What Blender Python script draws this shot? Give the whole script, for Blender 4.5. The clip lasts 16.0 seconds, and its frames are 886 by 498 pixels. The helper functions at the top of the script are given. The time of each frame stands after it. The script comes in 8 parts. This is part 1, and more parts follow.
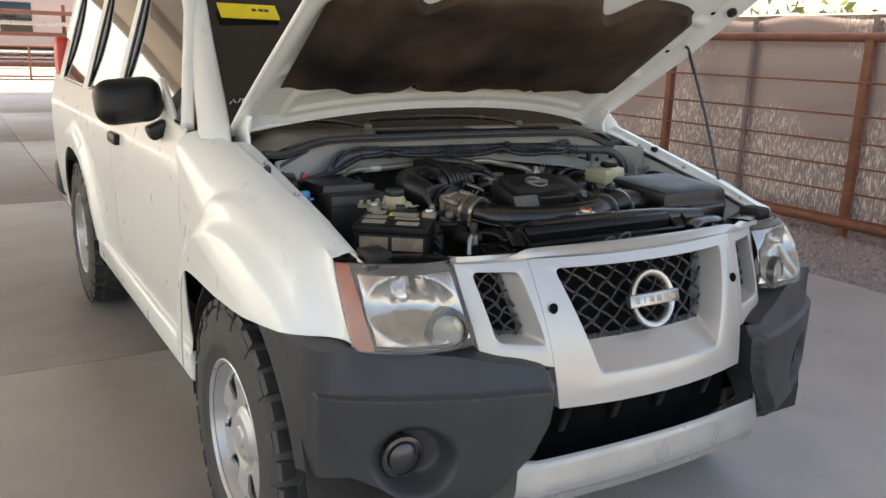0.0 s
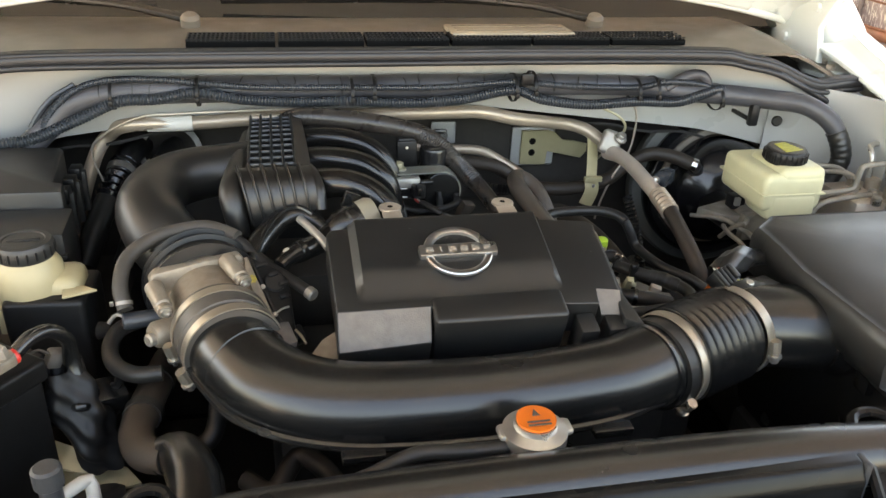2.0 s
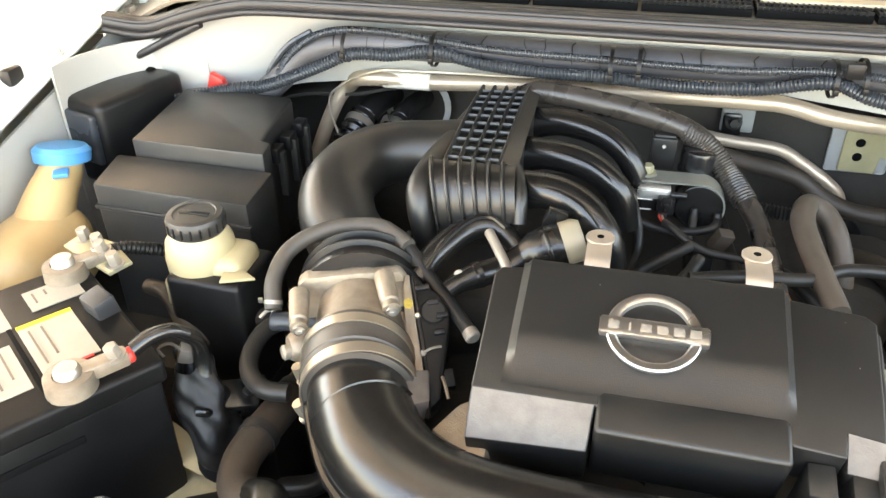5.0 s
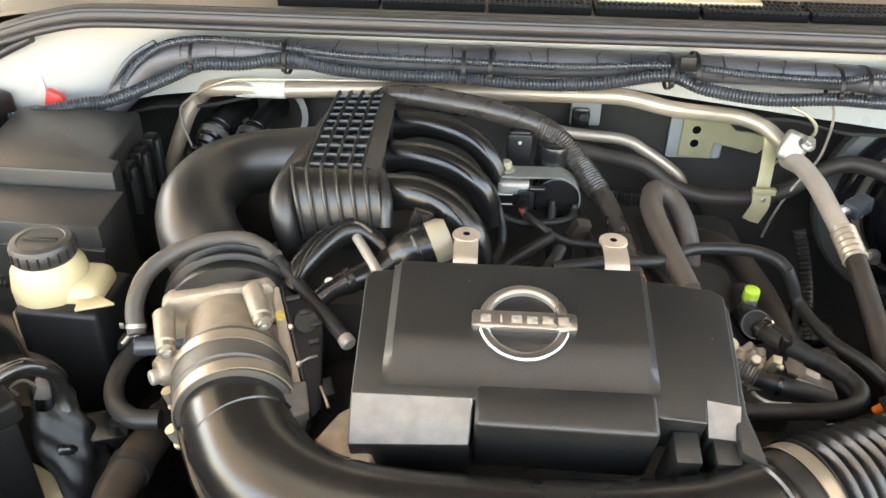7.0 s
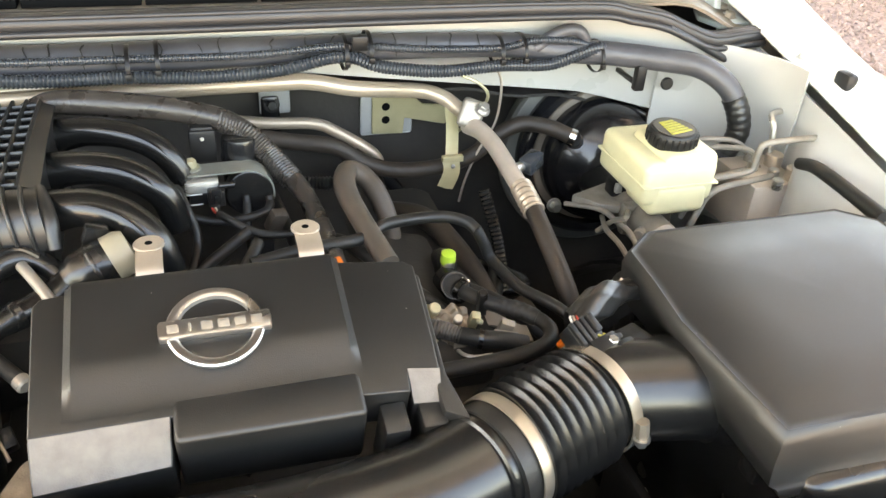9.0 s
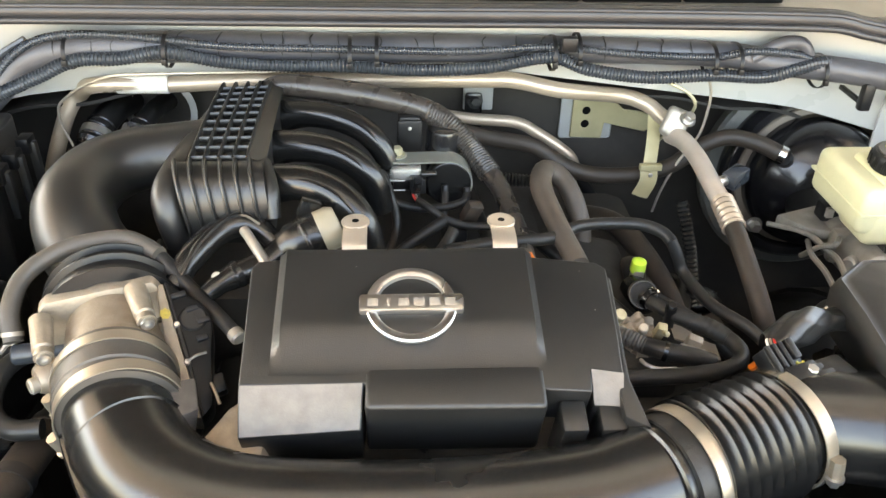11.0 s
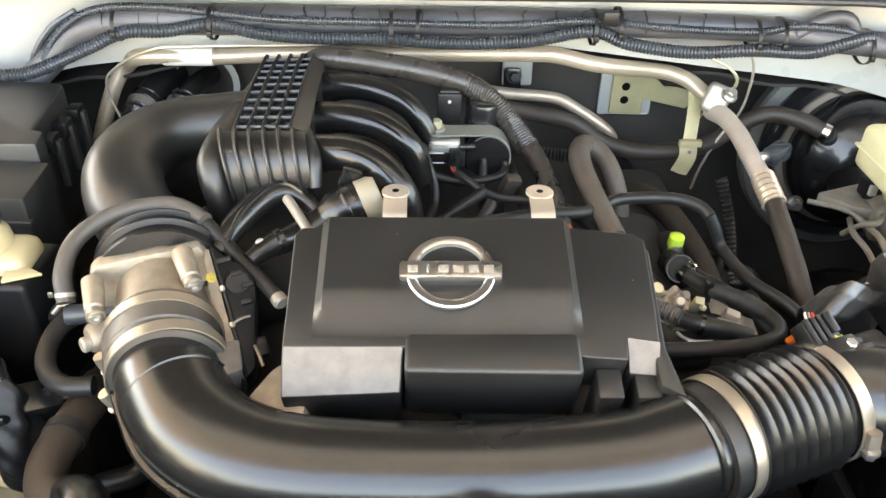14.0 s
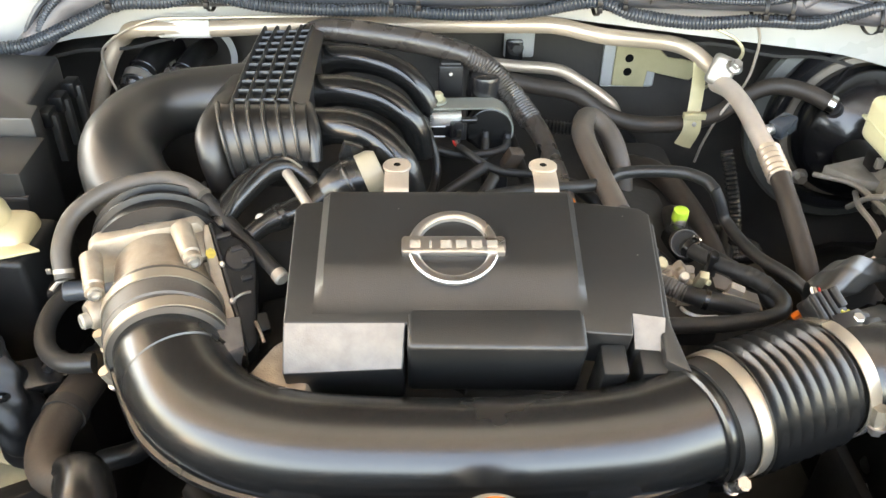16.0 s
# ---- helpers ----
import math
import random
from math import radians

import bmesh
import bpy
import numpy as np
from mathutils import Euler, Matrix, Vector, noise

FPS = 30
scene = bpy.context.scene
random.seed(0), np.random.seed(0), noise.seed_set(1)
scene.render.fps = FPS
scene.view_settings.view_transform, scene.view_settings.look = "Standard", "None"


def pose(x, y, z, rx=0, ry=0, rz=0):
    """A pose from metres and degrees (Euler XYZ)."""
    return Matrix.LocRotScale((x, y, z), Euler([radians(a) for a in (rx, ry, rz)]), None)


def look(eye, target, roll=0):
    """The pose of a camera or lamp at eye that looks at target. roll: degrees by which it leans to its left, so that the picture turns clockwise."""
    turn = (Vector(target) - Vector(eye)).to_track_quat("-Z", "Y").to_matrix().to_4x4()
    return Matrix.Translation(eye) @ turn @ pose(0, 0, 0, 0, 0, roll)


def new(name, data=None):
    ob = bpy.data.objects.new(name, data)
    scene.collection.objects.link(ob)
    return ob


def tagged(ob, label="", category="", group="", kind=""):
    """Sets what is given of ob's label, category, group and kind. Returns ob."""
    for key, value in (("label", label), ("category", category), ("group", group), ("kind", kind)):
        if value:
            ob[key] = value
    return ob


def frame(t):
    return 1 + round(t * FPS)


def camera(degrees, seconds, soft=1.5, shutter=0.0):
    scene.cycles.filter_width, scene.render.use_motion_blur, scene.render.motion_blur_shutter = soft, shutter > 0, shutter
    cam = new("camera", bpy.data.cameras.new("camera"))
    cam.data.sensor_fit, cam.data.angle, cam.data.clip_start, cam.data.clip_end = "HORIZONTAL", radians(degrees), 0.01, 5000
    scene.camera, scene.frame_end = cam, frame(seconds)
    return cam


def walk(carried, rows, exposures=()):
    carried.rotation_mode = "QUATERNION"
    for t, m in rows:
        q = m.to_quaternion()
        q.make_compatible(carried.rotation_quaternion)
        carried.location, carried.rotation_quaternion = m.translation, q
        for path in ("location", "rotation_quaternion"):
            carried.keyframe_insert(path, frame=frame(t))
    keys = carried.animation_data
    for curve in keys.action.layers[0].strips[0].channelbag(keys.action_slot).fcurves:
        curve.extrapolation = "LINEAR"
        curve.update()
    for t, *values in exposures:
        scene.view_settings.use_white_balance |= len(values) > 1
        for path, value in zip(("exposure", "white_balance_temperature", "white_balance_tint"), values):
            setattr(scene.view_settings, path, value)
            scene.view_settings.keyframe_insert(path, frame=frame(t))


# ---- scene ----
cam = camera(57.6, 16.0)
PATH = [
    (0, (-1.463, -1.986, 1.435), (-0.44, -0.337, 0.949), 1.9),
    (0.5, (-1.106, -1.669, 1.465), (-0.098, -0.032, 0.915), 2.9),
    (1, (-0.734, -1.38, 1.46), (0.179, 0.282, 0.824), 3.5),
    (1.5, (-0.423, -1.034, 1.417), (0.283, 0.68, 0.665), 3.1),
    (2, (-0.181, -0.822, 1.411), (0.211, 0.922, 0.516), 2.5),
    (2.5, (-0.083, -0.717, 1.434), (0.116, 1.002, 0.431), 1.4),
    (3, (-0.063, -0.658, 1.43), (0.039, 1.045, 0.386), 0.7),
    (3.5, (-0.031, -0.629, 1.428), (-0.022, 1.06, 0.357), 0.6),
    (4, (-0.025, -0.615, 1.425), (-0.131, 1.064, 0.344), 0.2),
    (4.5, (-0.047, -0.617, 1.424), (-0.302, 1.046, 0.343), -0.7),
    (5.2, (-0.056, -0.618, 1.423), (-0.49, 0.995, 0.335), -0.5),
    (5.75, (-0.059, -0.619, 1.423), (-0.53, 0.985, 0.335), -0.3),
    (6.3, (-0.06, -0.62, 1.422), (-0.41, 1.02, 0.342), -0.1),
    (6.8, (-0.06, -0.62, 1.422), (-0.212, 1.061, 0.349), 0.1),
    (7, (-0.057, -0.62, 1.424), (-0.128, 1.062, 0.344), 1.2),
    (7.5, (-0.046, -0.612, 1.419), (0.087, 1.065, 0.338), 1.8),
    (8, (-0.027, -0.611, 1.422), (0.314, 1.035, 0.339), 3.1),
    (8.2, (-0.018, -0.612, 1.422), (0.393, 1.02, 0.342), 3.6),
    (8.75, (-0.014, -0.614, 1.421), (0.535, 0.975, 0.34), 4.0),
    (9.25, (-0.016, -0.617, 1.42), (0.53, 0.975, 0.34), 3.6),
    (9.8, (-0.022, -0.62, 1.42), (0.4, 1.01, 0.338), 2.9),
    (10.5, (-0.027, -0.625, 1.42), (0.2, 1.043, 0.341), 2.3),
    (11, (-0.031, -0.624, 1.419), (0.097, 1.048, 0.329), 1.8),
    (11.5, (-0.035, -0.631, 1.416), (0.039, 1.046, 0.329), 1.5),
    (12, (-0.037, -0.632, 1.416), (0.018, 1.043, 0.325), 1.3),
    (12.5, (-0.038, -0.63, 1.417), (0.012, 1.041, 0.319), 1.3),
    (13, (-0.035, -0.63, 1.417), (0.009, 1.041, 0.319), 1.1),
    (13.5, (-0.034, -0.633, 1.418), (0.009, 1.031, 0.308), 1.0),
    (14, (-0.036, -0.637, 1.416), (0.009, 1.013, 0.285), 1.1),
    (14.5, (-0.037, -0.632, 1.412), (0.005, 0.988, 0.241), 1.0),
    (15, (-0.039, -0.633, 1.411), (0.007, 0.975, 0.222), 1.2),
    (15.5, (-0.039, -0.632, 1.413), (0.007, 0.972, 0.218), 1.2),
    (16, (-0.038, -0.63, 1.412), (0.008, 0.982, 0.229), 1.0),
]
EXPOSURE = [(0.0, 2.05, 8150, 12), (0.8, 2.22, 8700, 12), (1.3, 2.43, 9200, 12), (2.0, 3.68, 9800, 12), (2.5, 4.05, 9800, 12), (3.0, 4.55, 9800, 12),
            (4.0, 4.62, 9850, 12), (4.6, 4.70, 10050, 12), (6.8, 4.60, 9900, 12), (8.2, 4.62, 10300, 12), (10.0, 4.62, 10200, 12), (12.0, 4.66, 9950, 12), (13.5, 4.70, 9950, 12), (15.0, 4.92, 9950, 12), (16.0, 4.94, 9950, 12)]
walk(cam, [(t, look(eye, target, roll)) for t, eye, target, roll in PATH], EXPOSURE)

# ---- world and sun ----
SUN_ELEV, SUN_AZ = radians(58), radians(-40)
world = bpy.data.worlds.new("world")
scene.world = world
world.use_nodes = True
wn = world.node_tree.nodes
sky = wn.new("ShaderNodeTexSky")
sky.sky_type, sky.sun_disc = "NISHITA", False
sky.sun_elevation, sky.sun_rotation = SUN_ELEV, SUN_AZ
sky.air_density, sky.dust_density = 1.0, 2.0
wn["Background"].inputs["Strength"].default_value = 0.13
world.node_tree.links.new(sky.outputs[0], wn["Background"].inputs["Color"])
sun = bpy.data.lights.new("sun", "SUN")
sun.energy, sun.angle, sun.color = 4.0, radians(0.6), (1.0, 0.95, 0.86)
sun_ob = new("sun", sun)
sun_way = Vector((math.sin(SUN_AZ) * math.cos(SUN_ELEV), math.cos(SUN_AZ) * math.cos(SUN_ELEV), math.sin(SUN_ELEV)))
sun_ob.matrix_world = look(sun_way * 30, (0, 0, 0))


# ---- materials ----
def mat(name, col, rough=0.5, metal=0.0, var=0.15, scale=25.0, bump=0.15, bscale=300.0, dust=0.0,
        dustcol=(0.30, 0.24, 0.18), coat=0.0, rvar=0.12, dscale=14.0, spec=0.5, specks=0.0, dlow=0.3):
    """A worn surface: base colour varied at two scales, dust patches, fine relief."""
    m = bpy.data.materials.new(name)
    m.use_nodes = True
    nt = m.node_tree
    b = nt.nodes["Principled BSDF"]
    tc = nt.nodes.new("ShaderNodeTexCoord")

    def noise_tex(s, detail=4.0, r=0.55):
        n = nt.nodes.new("ShaderNodeTexNoise")
        n.inputs["Scale"].default_value, n.inputs["Detail"].default_value, n.inputs["Roughness"].default_value = s, detail, r
        nt.links.new(tc.outputs["Object"], n.inputs["Vector"])
        return n.outputs[0]

    def ramp(sock, a, z, lo, hi):
        r = nt.nodes.new("ShaderNodeMapRange")
        r.inputs[1].default_value, r.inputs[2].default_value, r.inputs[3].default_value, r.inputs[4].default_value = a, z, lo, hi
        nt.links.new(sock, r.inputs[0])
        return r.outputs[0]

    def mix(fac, a, bcol):
        x = nt.nodes.new("ShaderNodeMix")
        x.data_type = "RGBA"
        nt.links.new(fac, x.inputs[0])
        for k, v in ((6, a), (7, bcol)):
            if hasattr(v, "is_linked"):
                nt.links.new(v, x.inputs[k])
            else:
                x.inputs[k].default_value = (*v, 1)
        return x.outputs[2]

    n1 = noise_tex(scale)
    c = mix(ramp(n1, 0.3, 0.7, 0, 1), [v * (1 - var) for v in col], [min(1, v * (1 + var)) for v in col])
    n2 = noise_tex(dscale, 3.0, 0.5)
    if dust:
        c = mix(ramp(n2, 0.32, 0.78, dlow * dust, dust), c, dustcol)
    if specks:
        vo = nt.nodes.new("ShaderNodeTexVoronoi")
        vo.inputs["Scale"].default_value = 55
        nt.links.new(tc.outputs["Object"], vo.inputs["Vector"])
        c = mix(ramp(vo.outputs["Distance"], 0.016, 0.026, specks, 0), c, (0.45, 0.42, 0.38))
    nt.links.new(c, b.inputs["Base Color"])
    nt.links.new(ramp(n2, 0.3, 0.7, max(0.02, rough - rvar), min(1, rough + rvar)), b.inputs["Roughness"])
    b.inputs["Metallic"].default_value = metal
    b.inputs["Coat Weight"].default_value = coat
    b.inputs["Coat Roughness"].default_value = 0.06
    b.inputs["Specular IOR Level"].default_value = spec
    if bump:
        bp = nt.nodes.new("ShaderNodeBump")
        bp.inputs["Strength"].default_value, bp.inputs["Distance"].default_value = bump, 0.001
        nt.links.new(noise_tex(bscale, 3.0), bp.inputs["Height"])
        nt.links.new(bp.outputs[0], b.inputs["Normal"])
    return m


PAINT = mat("white_paint", (0.74, 0.76, 0.72), 0.30, 0, 0.02, 3, 0.0, 900, 0.0, (0.55, 0.48, 0.40), coat=0.4, rvar=0.03)
# darker copy of the body white: the bay's dimness put into the colour
PAINT_IN = mat("dimmed_white_paint", (0.415, 0.415, 0.395), 0.38, 0, 0.05, 6, 0.05, 400, 0.12, (0.45, 0.40, 0.34), coat=0.2)
SKIDSILVER = mat("worn_silver_plastic", (0.40, 0.395, 0.38), 0.36, 0.45, 0.06, 12, 0.05, 300, 0.1, (0.30, 0.27, 0.24), coat=0.1)
SILVER = mat("silver_paint", (0.47, 0.46, 0.44), 0.34, 0.40, 0.03, 3, 0.0, 700, 0.0, coat=0.35, rvar=0.02)
CLAD = mat("grey_cladding", (0.033, 0.0345, 0.037), 0.43, 0, 0.12, 8, 0.30, 900, 0.05, (0.12, 0.12, 0.12), rvar=0.05, spec=0.4)
PLASTIC = mat("black_plastic", (0.0085, 0.0085, 0.009), 0.38, 0, 0.2, 20, 0.15, 700, 0.05, (0.06, 0.05, 0.043), rvar=0.05, spec=0.30)
SATIN = mat("satin_black", (0.0075, 0.0075, 0.0075), 0.26, 0, 0.2, 12, 0.0, 500, 0.03, (0.10, 0.083, 0.068), rvar=0.02, spec=0.6)
BOXSATIN = mat("moulded_box_plastic", (0.0105, 0.0103, 0.010), 0.37, 0, 0.2, 14, 0.06, 900, 0.08, (0.07, 0.06, 0.052), rvar=0.05, spec=0.6)
RUNNER = mat("runner_plastic", (0.0065, 0.0065, 0.0065), 0.24, 0, 0.2, 14, 0.0, 900, 0.04, (0.07, 0.06, 0.052), rvar=0.04, spec=0.55)
BELLOWS = mat("bellows_rubber", (0.009, 0.009, 0.009), 0.23, 0, 0.2, 20, 0.1, 700, 0.08, (0.06, 0.05, 0.043), rvar=0.05, spec=0.5)
ENDCAP = mat("dull_cream_plastic", (0.30, 0.26, 0.185), 0.45, 0, 0.1, 30, 0.1, 300, 0.25, (0.26, 0.21, 0.15))
GLOSSBLACK = mat("gloss_black_paint", (0.007, 0.007, 0.008), 0.22, 0, 0.2, 12, 0.0, 500, 0.03, (0.08, 0.065, 0.05), rvar=0.05, spec=0.5, coat=0.25)
SEAL = mat("seal_rubber", (0.016, 0.016, 0.018), 0.42, 0, 0.2, 25, 0.1, 500, 0.10, (0.07, 0.06, 0.05), rvar=0.06)
COVER = mat("cover_plastic", (0.0105, 0.0105, 0.0105), 0.38, 0, 0.12, 10, 0.18, 1100, 0.03, (0.08, 0.07, 0.06), rvar=0.03, specks=0.8)
AIRLID = mat("air_box_plastic", (0.0115, 0.0115, 0.0115), 0.44, 0, 0.12, 10, 0.10, 900, 0.22, (0.050, 0.040, 0.031), rvar=0.05, specks=0.6)
MATTE = mat("dark_matte", (0.021, 0.0195, 0.0178), 0.7, 0, 0.3, 18, 0.4, 200, 0.25, (0.056, 0.048, 0.040), spec=0.3)
RUBBER = mat("rubber_hose", (0.0125, 0.012, 0.0115), 0.46, 0, 0.2, 25, 0.2, 500, 0.12, (0.062, 0.056, 0.050), spec=0.4)
BROWNHOSE = mat("dusty_brown_hose", (0.026, 0.019, 0.0145), 0.52, 0, 0.3, 30, 0.25, 400, 0.22, (0.10, 0.077, 0.058), spec=0.4)
TBCAST = mat("dusty_casting", (0.285, 0.24, 0.19), 0.48, 0.40, 0.25, 60, 0.4, 700, 0.45, (0.22, 0.165, 0.118), dscale=55)
DULLALU = mat("dull_aluminium", (0.34, 0.31, 0.27), 0.42, 0.5, 0.1, 30, 0.2, 400, 0.2, (0.38, 0.31, 0.24))
COWLMAT = mat("dusty_cowl", (0.13, 0.105, 0.082), 0.42, 0, 0.25, 12, 0.2, 400, 0.35, (0.20, 0.16, 0.12))
GREYMESH = mat("mesh_plastic", (0.032, 0.033, 0.036), 0.26, 0, 0.15, 20, 0.0, 500, 0.05, (0.12, 0.11, 0.10), rvar=0.04)
TANPANEL = mat("tan_cowl_plate", (0.40, 0.31, 0.215), 0.38, 0, 0.12, 20, 0.1, 400, 0.25, (0.33, 0.26, 0.18))
LAMPBACK = mat("lamp_back", (0.060, 0.054, 0.048), 0.32, 0.3, 0.12, 12, 0.1, 200, 0.1, rvar=0.05)
REFLECT = mat("silvered_reflector", (0.66, 0.65, 0.62), 0.17, 1.0, 0.06, 12, 0.0, 200, 0.04, rvar=0.05)
HOSEGREY = mat("grey_hose", (0.054, 0.047, 0.041), 0.52, 0, 0.2, 25, 0.2, 500, 0.3, (0.105, 0.093, 0.080))
SLEEVE = mat("grey_loom_tape", (0.042, 0.044, 0.052), 0.42, 0, 0.2, 30, 0.4, 160, 0.20, (0.2, 0.18, 0.17))
CONDUIT = mat("grey_split_conduit", (0.028, 0.033, 0.040), 0.27, 0, 0.15, 40, 0.0, 500, 0.10, (0.10, 0.10, 0.10))
TYRE = mat("tyre_rubber", (0.032, 0.032, 0.033), 0.75, 0, 0.2, 20, 0.4, 400, 0.30, (0.13, 0.115, 0.10))
ALU = mat("cast_aluminium", (0.50, 0.46, 0.41), 0.48, 0.75, 0.15, 40, 0.5, 500, 0.30, (0.33, 0.26, 0.19))
STEEL = mat("plain_steel", (0.55, 0.53, 0.50), 0.34, 0.9, 0.1, 40, 0.15, 400, 0.20, (0.35, 0.28, 0.20))
CLAMP = mat("clamp_band", (0.37, 0.325, 0.265), 0.38, 0.75, 0.08, 30, 0.1, 500, 0.25, (0.40, 0.31, 0.22))
PIPE = mat("champagne_pipe", (0.45, 0.36, 0.275), 0.38, 0.45, 0.08, 20, 0.12, 400, 0.25, (0.42, 0.31, 0.22))
CHROME = mat("chrome", (0.80, 0.80, 0.80), 0.14, 1.0, 0.04, 20, 0.03, 300, 0.06, rvar=0.05)
EMBLEM = mat("satin_chrome", (0.42, 0.41, 0.395), 0.29, 0.95, 0.06, 30, 0.06, 300, 0.08, rvar=0.06)
RIM = mat("wheel_silver", (0.50, 0.50, 0.50), 0.36, 0.45, 0.06, 14, 0.06, 300, 0.12, (0.35, 0.31, 0.27))
ZINC = mat("yellow_zinc", (0.46, 0.42, 0.28), 0.45, 0.55, 0.15, 40, 0.2, 400, 0.25, (0.35, 0.30, 0.20))
BRACKET = mat("tan_bracket", (0.52, 0.45, 0.37), 0.42, 0.6, 0.08, 30, 0.15, 400, 0.25, (0.40, 0.32, 0.24))
TANK = mat("milky_plastic", (0.60, 0.555, 0.345), 0.40, 0, 0.08, 20, 0.1, 300, 0.15, (0.50, 0.42, 0.26))
AMBER = mat("stained_tank", (0.60, 0.40, 0.19), 0.45, 0, 0.15, 12, 0.1, 300, 0.25, (0.45, 0.34, 0.2))
PSTANK = mat("cream_tank", (0.43, 0.355, 0.205), 0.42, 0, 0.08, 20, 0.1, 300, 0.2, (0.5, 0.42, 0.28))
BLUE = mat("blue_cap", (0.03, 0.28, 0.60), 0.4, 0, 0.1, 30, 0.1, 300, 0.1)
RED = mat("red_plastic", (0.60, 0.03, 0.025), 0.4, 0, 0.1, 30, 0.05, 300, 0.05)
ORANGE = mat("orange_plastic", (0.62, 0.125, 0.012), 0.4, 0, 0.08, 30, 0.05, 300, 0.08)
GREEN = mat("green_cap", (0.42, 0.66, 0.06), 0.4, 0, 0.08, 30, 0.05, 300, 0.08)
OLIVE = mat("faded_yellow_print", (0.42, 0.38, 0.06), 0.5, 0, 0.1, 60, 0.05, 300, 0.2, (0.2, 0.17, 0.08))
YELLOW = mat("yellow_print", (0.80, 0.62, 0.03), 0.5, 0, 0.05, 30, 0.05, 300, 0.05)
BRIGHT = mat("pale_alloy", (0.46, 0.44, 0.40), 0.38, 0.6, 0.08, 30, 0.15, 500, 0.25, (0.45, 0.37, 0.29))
GREYCAST = mat("dusty_grey_alloy", (0.27, 0.245, 0.21), 0.5, 0.3, 0.2, 60, 0.3, 700, 0.35, (0.24, 0.19, 0.14), dscale=40)
OLDLABEL = mat("old_label", (0.44, 0.405, 0.345), 0.6, 0, 0.12, 40, 0.05, 300, 0.6, (0.26, 0.21, 0.15), dscale=40)
TANALU = mat("tan_alloy_pipe", (0.56, 0.475, 0.40), 0.42, 0.35, 0.08, 30, 0.15, 500, 0.25, (0.45, 0.35, 0.27))
FUSEMAT = mat("dusty_box_plastic", (0.020, 0.0198, 0.0195), 0.40, 0, 0.15, 14, 0.15, 800, 0.22, (0.075, 0.071, 0.066), rvar=0.06, specks=0.5)
LOOMTAPE = mat("brown_loom_tape", (0.024, 0.020, 0.018), 0.31, 0, 0.3, 60, 0.5, 150, 0.18, (0.12, 0.10, 0.085), dscale=50)
OCHRE = mat("ochre_paint_dab", (0.50, 0.36, 0.05), 0.6, 0, 0.25, 300, 0.2, 500, 0.3, (0.35, 0.27, 0.12))
PAPER = mat("paper_label", (0.68, 0.65, 0.58), 0.6, 0, 0.06, 30, 0.05, 300, 0.25, (0.5, 0.42, 0.3))
PRINT = mat("dark_print", (0.05, 0.05, 0.05), 0.6, 0, 0.1, 30, 0, 300)
# plain grey parts, and the sky's sheen painted on the cover steps
GREYPLATE = mat("grey_plastic_and_sheen", (0.098, 0.087, 0.079), 0.5, 0, 0.22, 90, 0.25, 700, 0.25, (0.17, 0.145, 0.125))
INSUL = mat("hood_insulation", (0.015, 0.0135, 0.0125), 0.85, 0, 0.5, 9, 0.8, 60, 0.9, (0.105, 0.072, 0.047), dscale=3.6, spec=0.15, dlow=0.0)
# near-black for holes, recesses and depths: their shade put into the colour
VOIDSHADE = mat("void_shade_black", (0.005, 0.005, 0.005), 0.8, 0, 0.2, 20, 0.0, 300, spec=0.08)
DECK = mat("black_deck_plastic", (0.0050, 0.0048, 0.0045), 0.22, 0, 0.2, 12, 0.05, 500, 0.02, (0.05, 0.042, 0.035), rvar=0.05, spec=0.09)
BARBLACK = mat("support_bar_paint", (0.0065, 0.0065, 0.0065), 0.24, 0, 0.2, 12, 0.0, 500, 0.0, rvar=0.04, spec=0.17)
OLIVEDARK = mat("olive_plating", (0.095, 0.082, 0.032), 0.35, 0.5, 0.2, 20, 0.1, 400, 0.3, (0.05, 0.045, 0.03))
FIREPAD = mat("firewall_felt", (0.040, 0.036, 0.032), 0.75, 0, 0.35, 14, 0.5, 120, 0.3, (0.085, 0.070, 0.056), spec=0.3)
WRINKLE = mat("crumpled_tape", (0.012, 0.012, 0.012), 0.36, 0, 0.2, 20, 0.25, 120, 0.12, (0.07, 0.06, 0.05), rvar=0.06, spec=0.6)
BATTCASE = mat("battery_case_plastic", (0.0065, 0.0065, 0.0068), 0.42, 0, 0.25, 20, 0.1, 700, 0.06, (0.06, 0.05, 0.042), spec=0.18)
OLIVEPLATE = mat("passivated_plate", (0.50, 0.43, 0.245), 0.48, 0.25, 0.10, 30, 0.15, 400, 0.2, (0.40, 0.33, 0.21))
BANDGREY = mat("dusty_rim_steel", (0.060, 0.062, 0.056), 0.45, 0, 0.25, 25, 0.2, 400, 0.3, (0.12, 0.11, 0.09))
STRAPZINC = mat("grey_green_plating", (0.30, 0.31, 0.275), 0.36, 0.55, 0.10, 40, 0.15, 500, 0.2, (0.30, 0.28, 0.22))
SOLENOID = mat("bright_alloy_block", (0.62, 0.61, 0.56), 0.32, 0.6, 0.08, 60, 0.1, 500, 0.1, (0.40, 0.36, 0.28))
CRANK = mat("brown_rubber_hose", (0.072, 0.057, 0.046), 0.50, 0, 0.2, 25, 0.2, 500, 0.25, (0.12, 0.098, 0.08))
TANLABEL = mat("dirty_tan_label", (0.27, 0.20, 0.135), 0.55, 0, 0.3, 40, 0.05, 300, 0.6, (0.12, 0.085, 0.055), dscale=30, dlow=0.0)
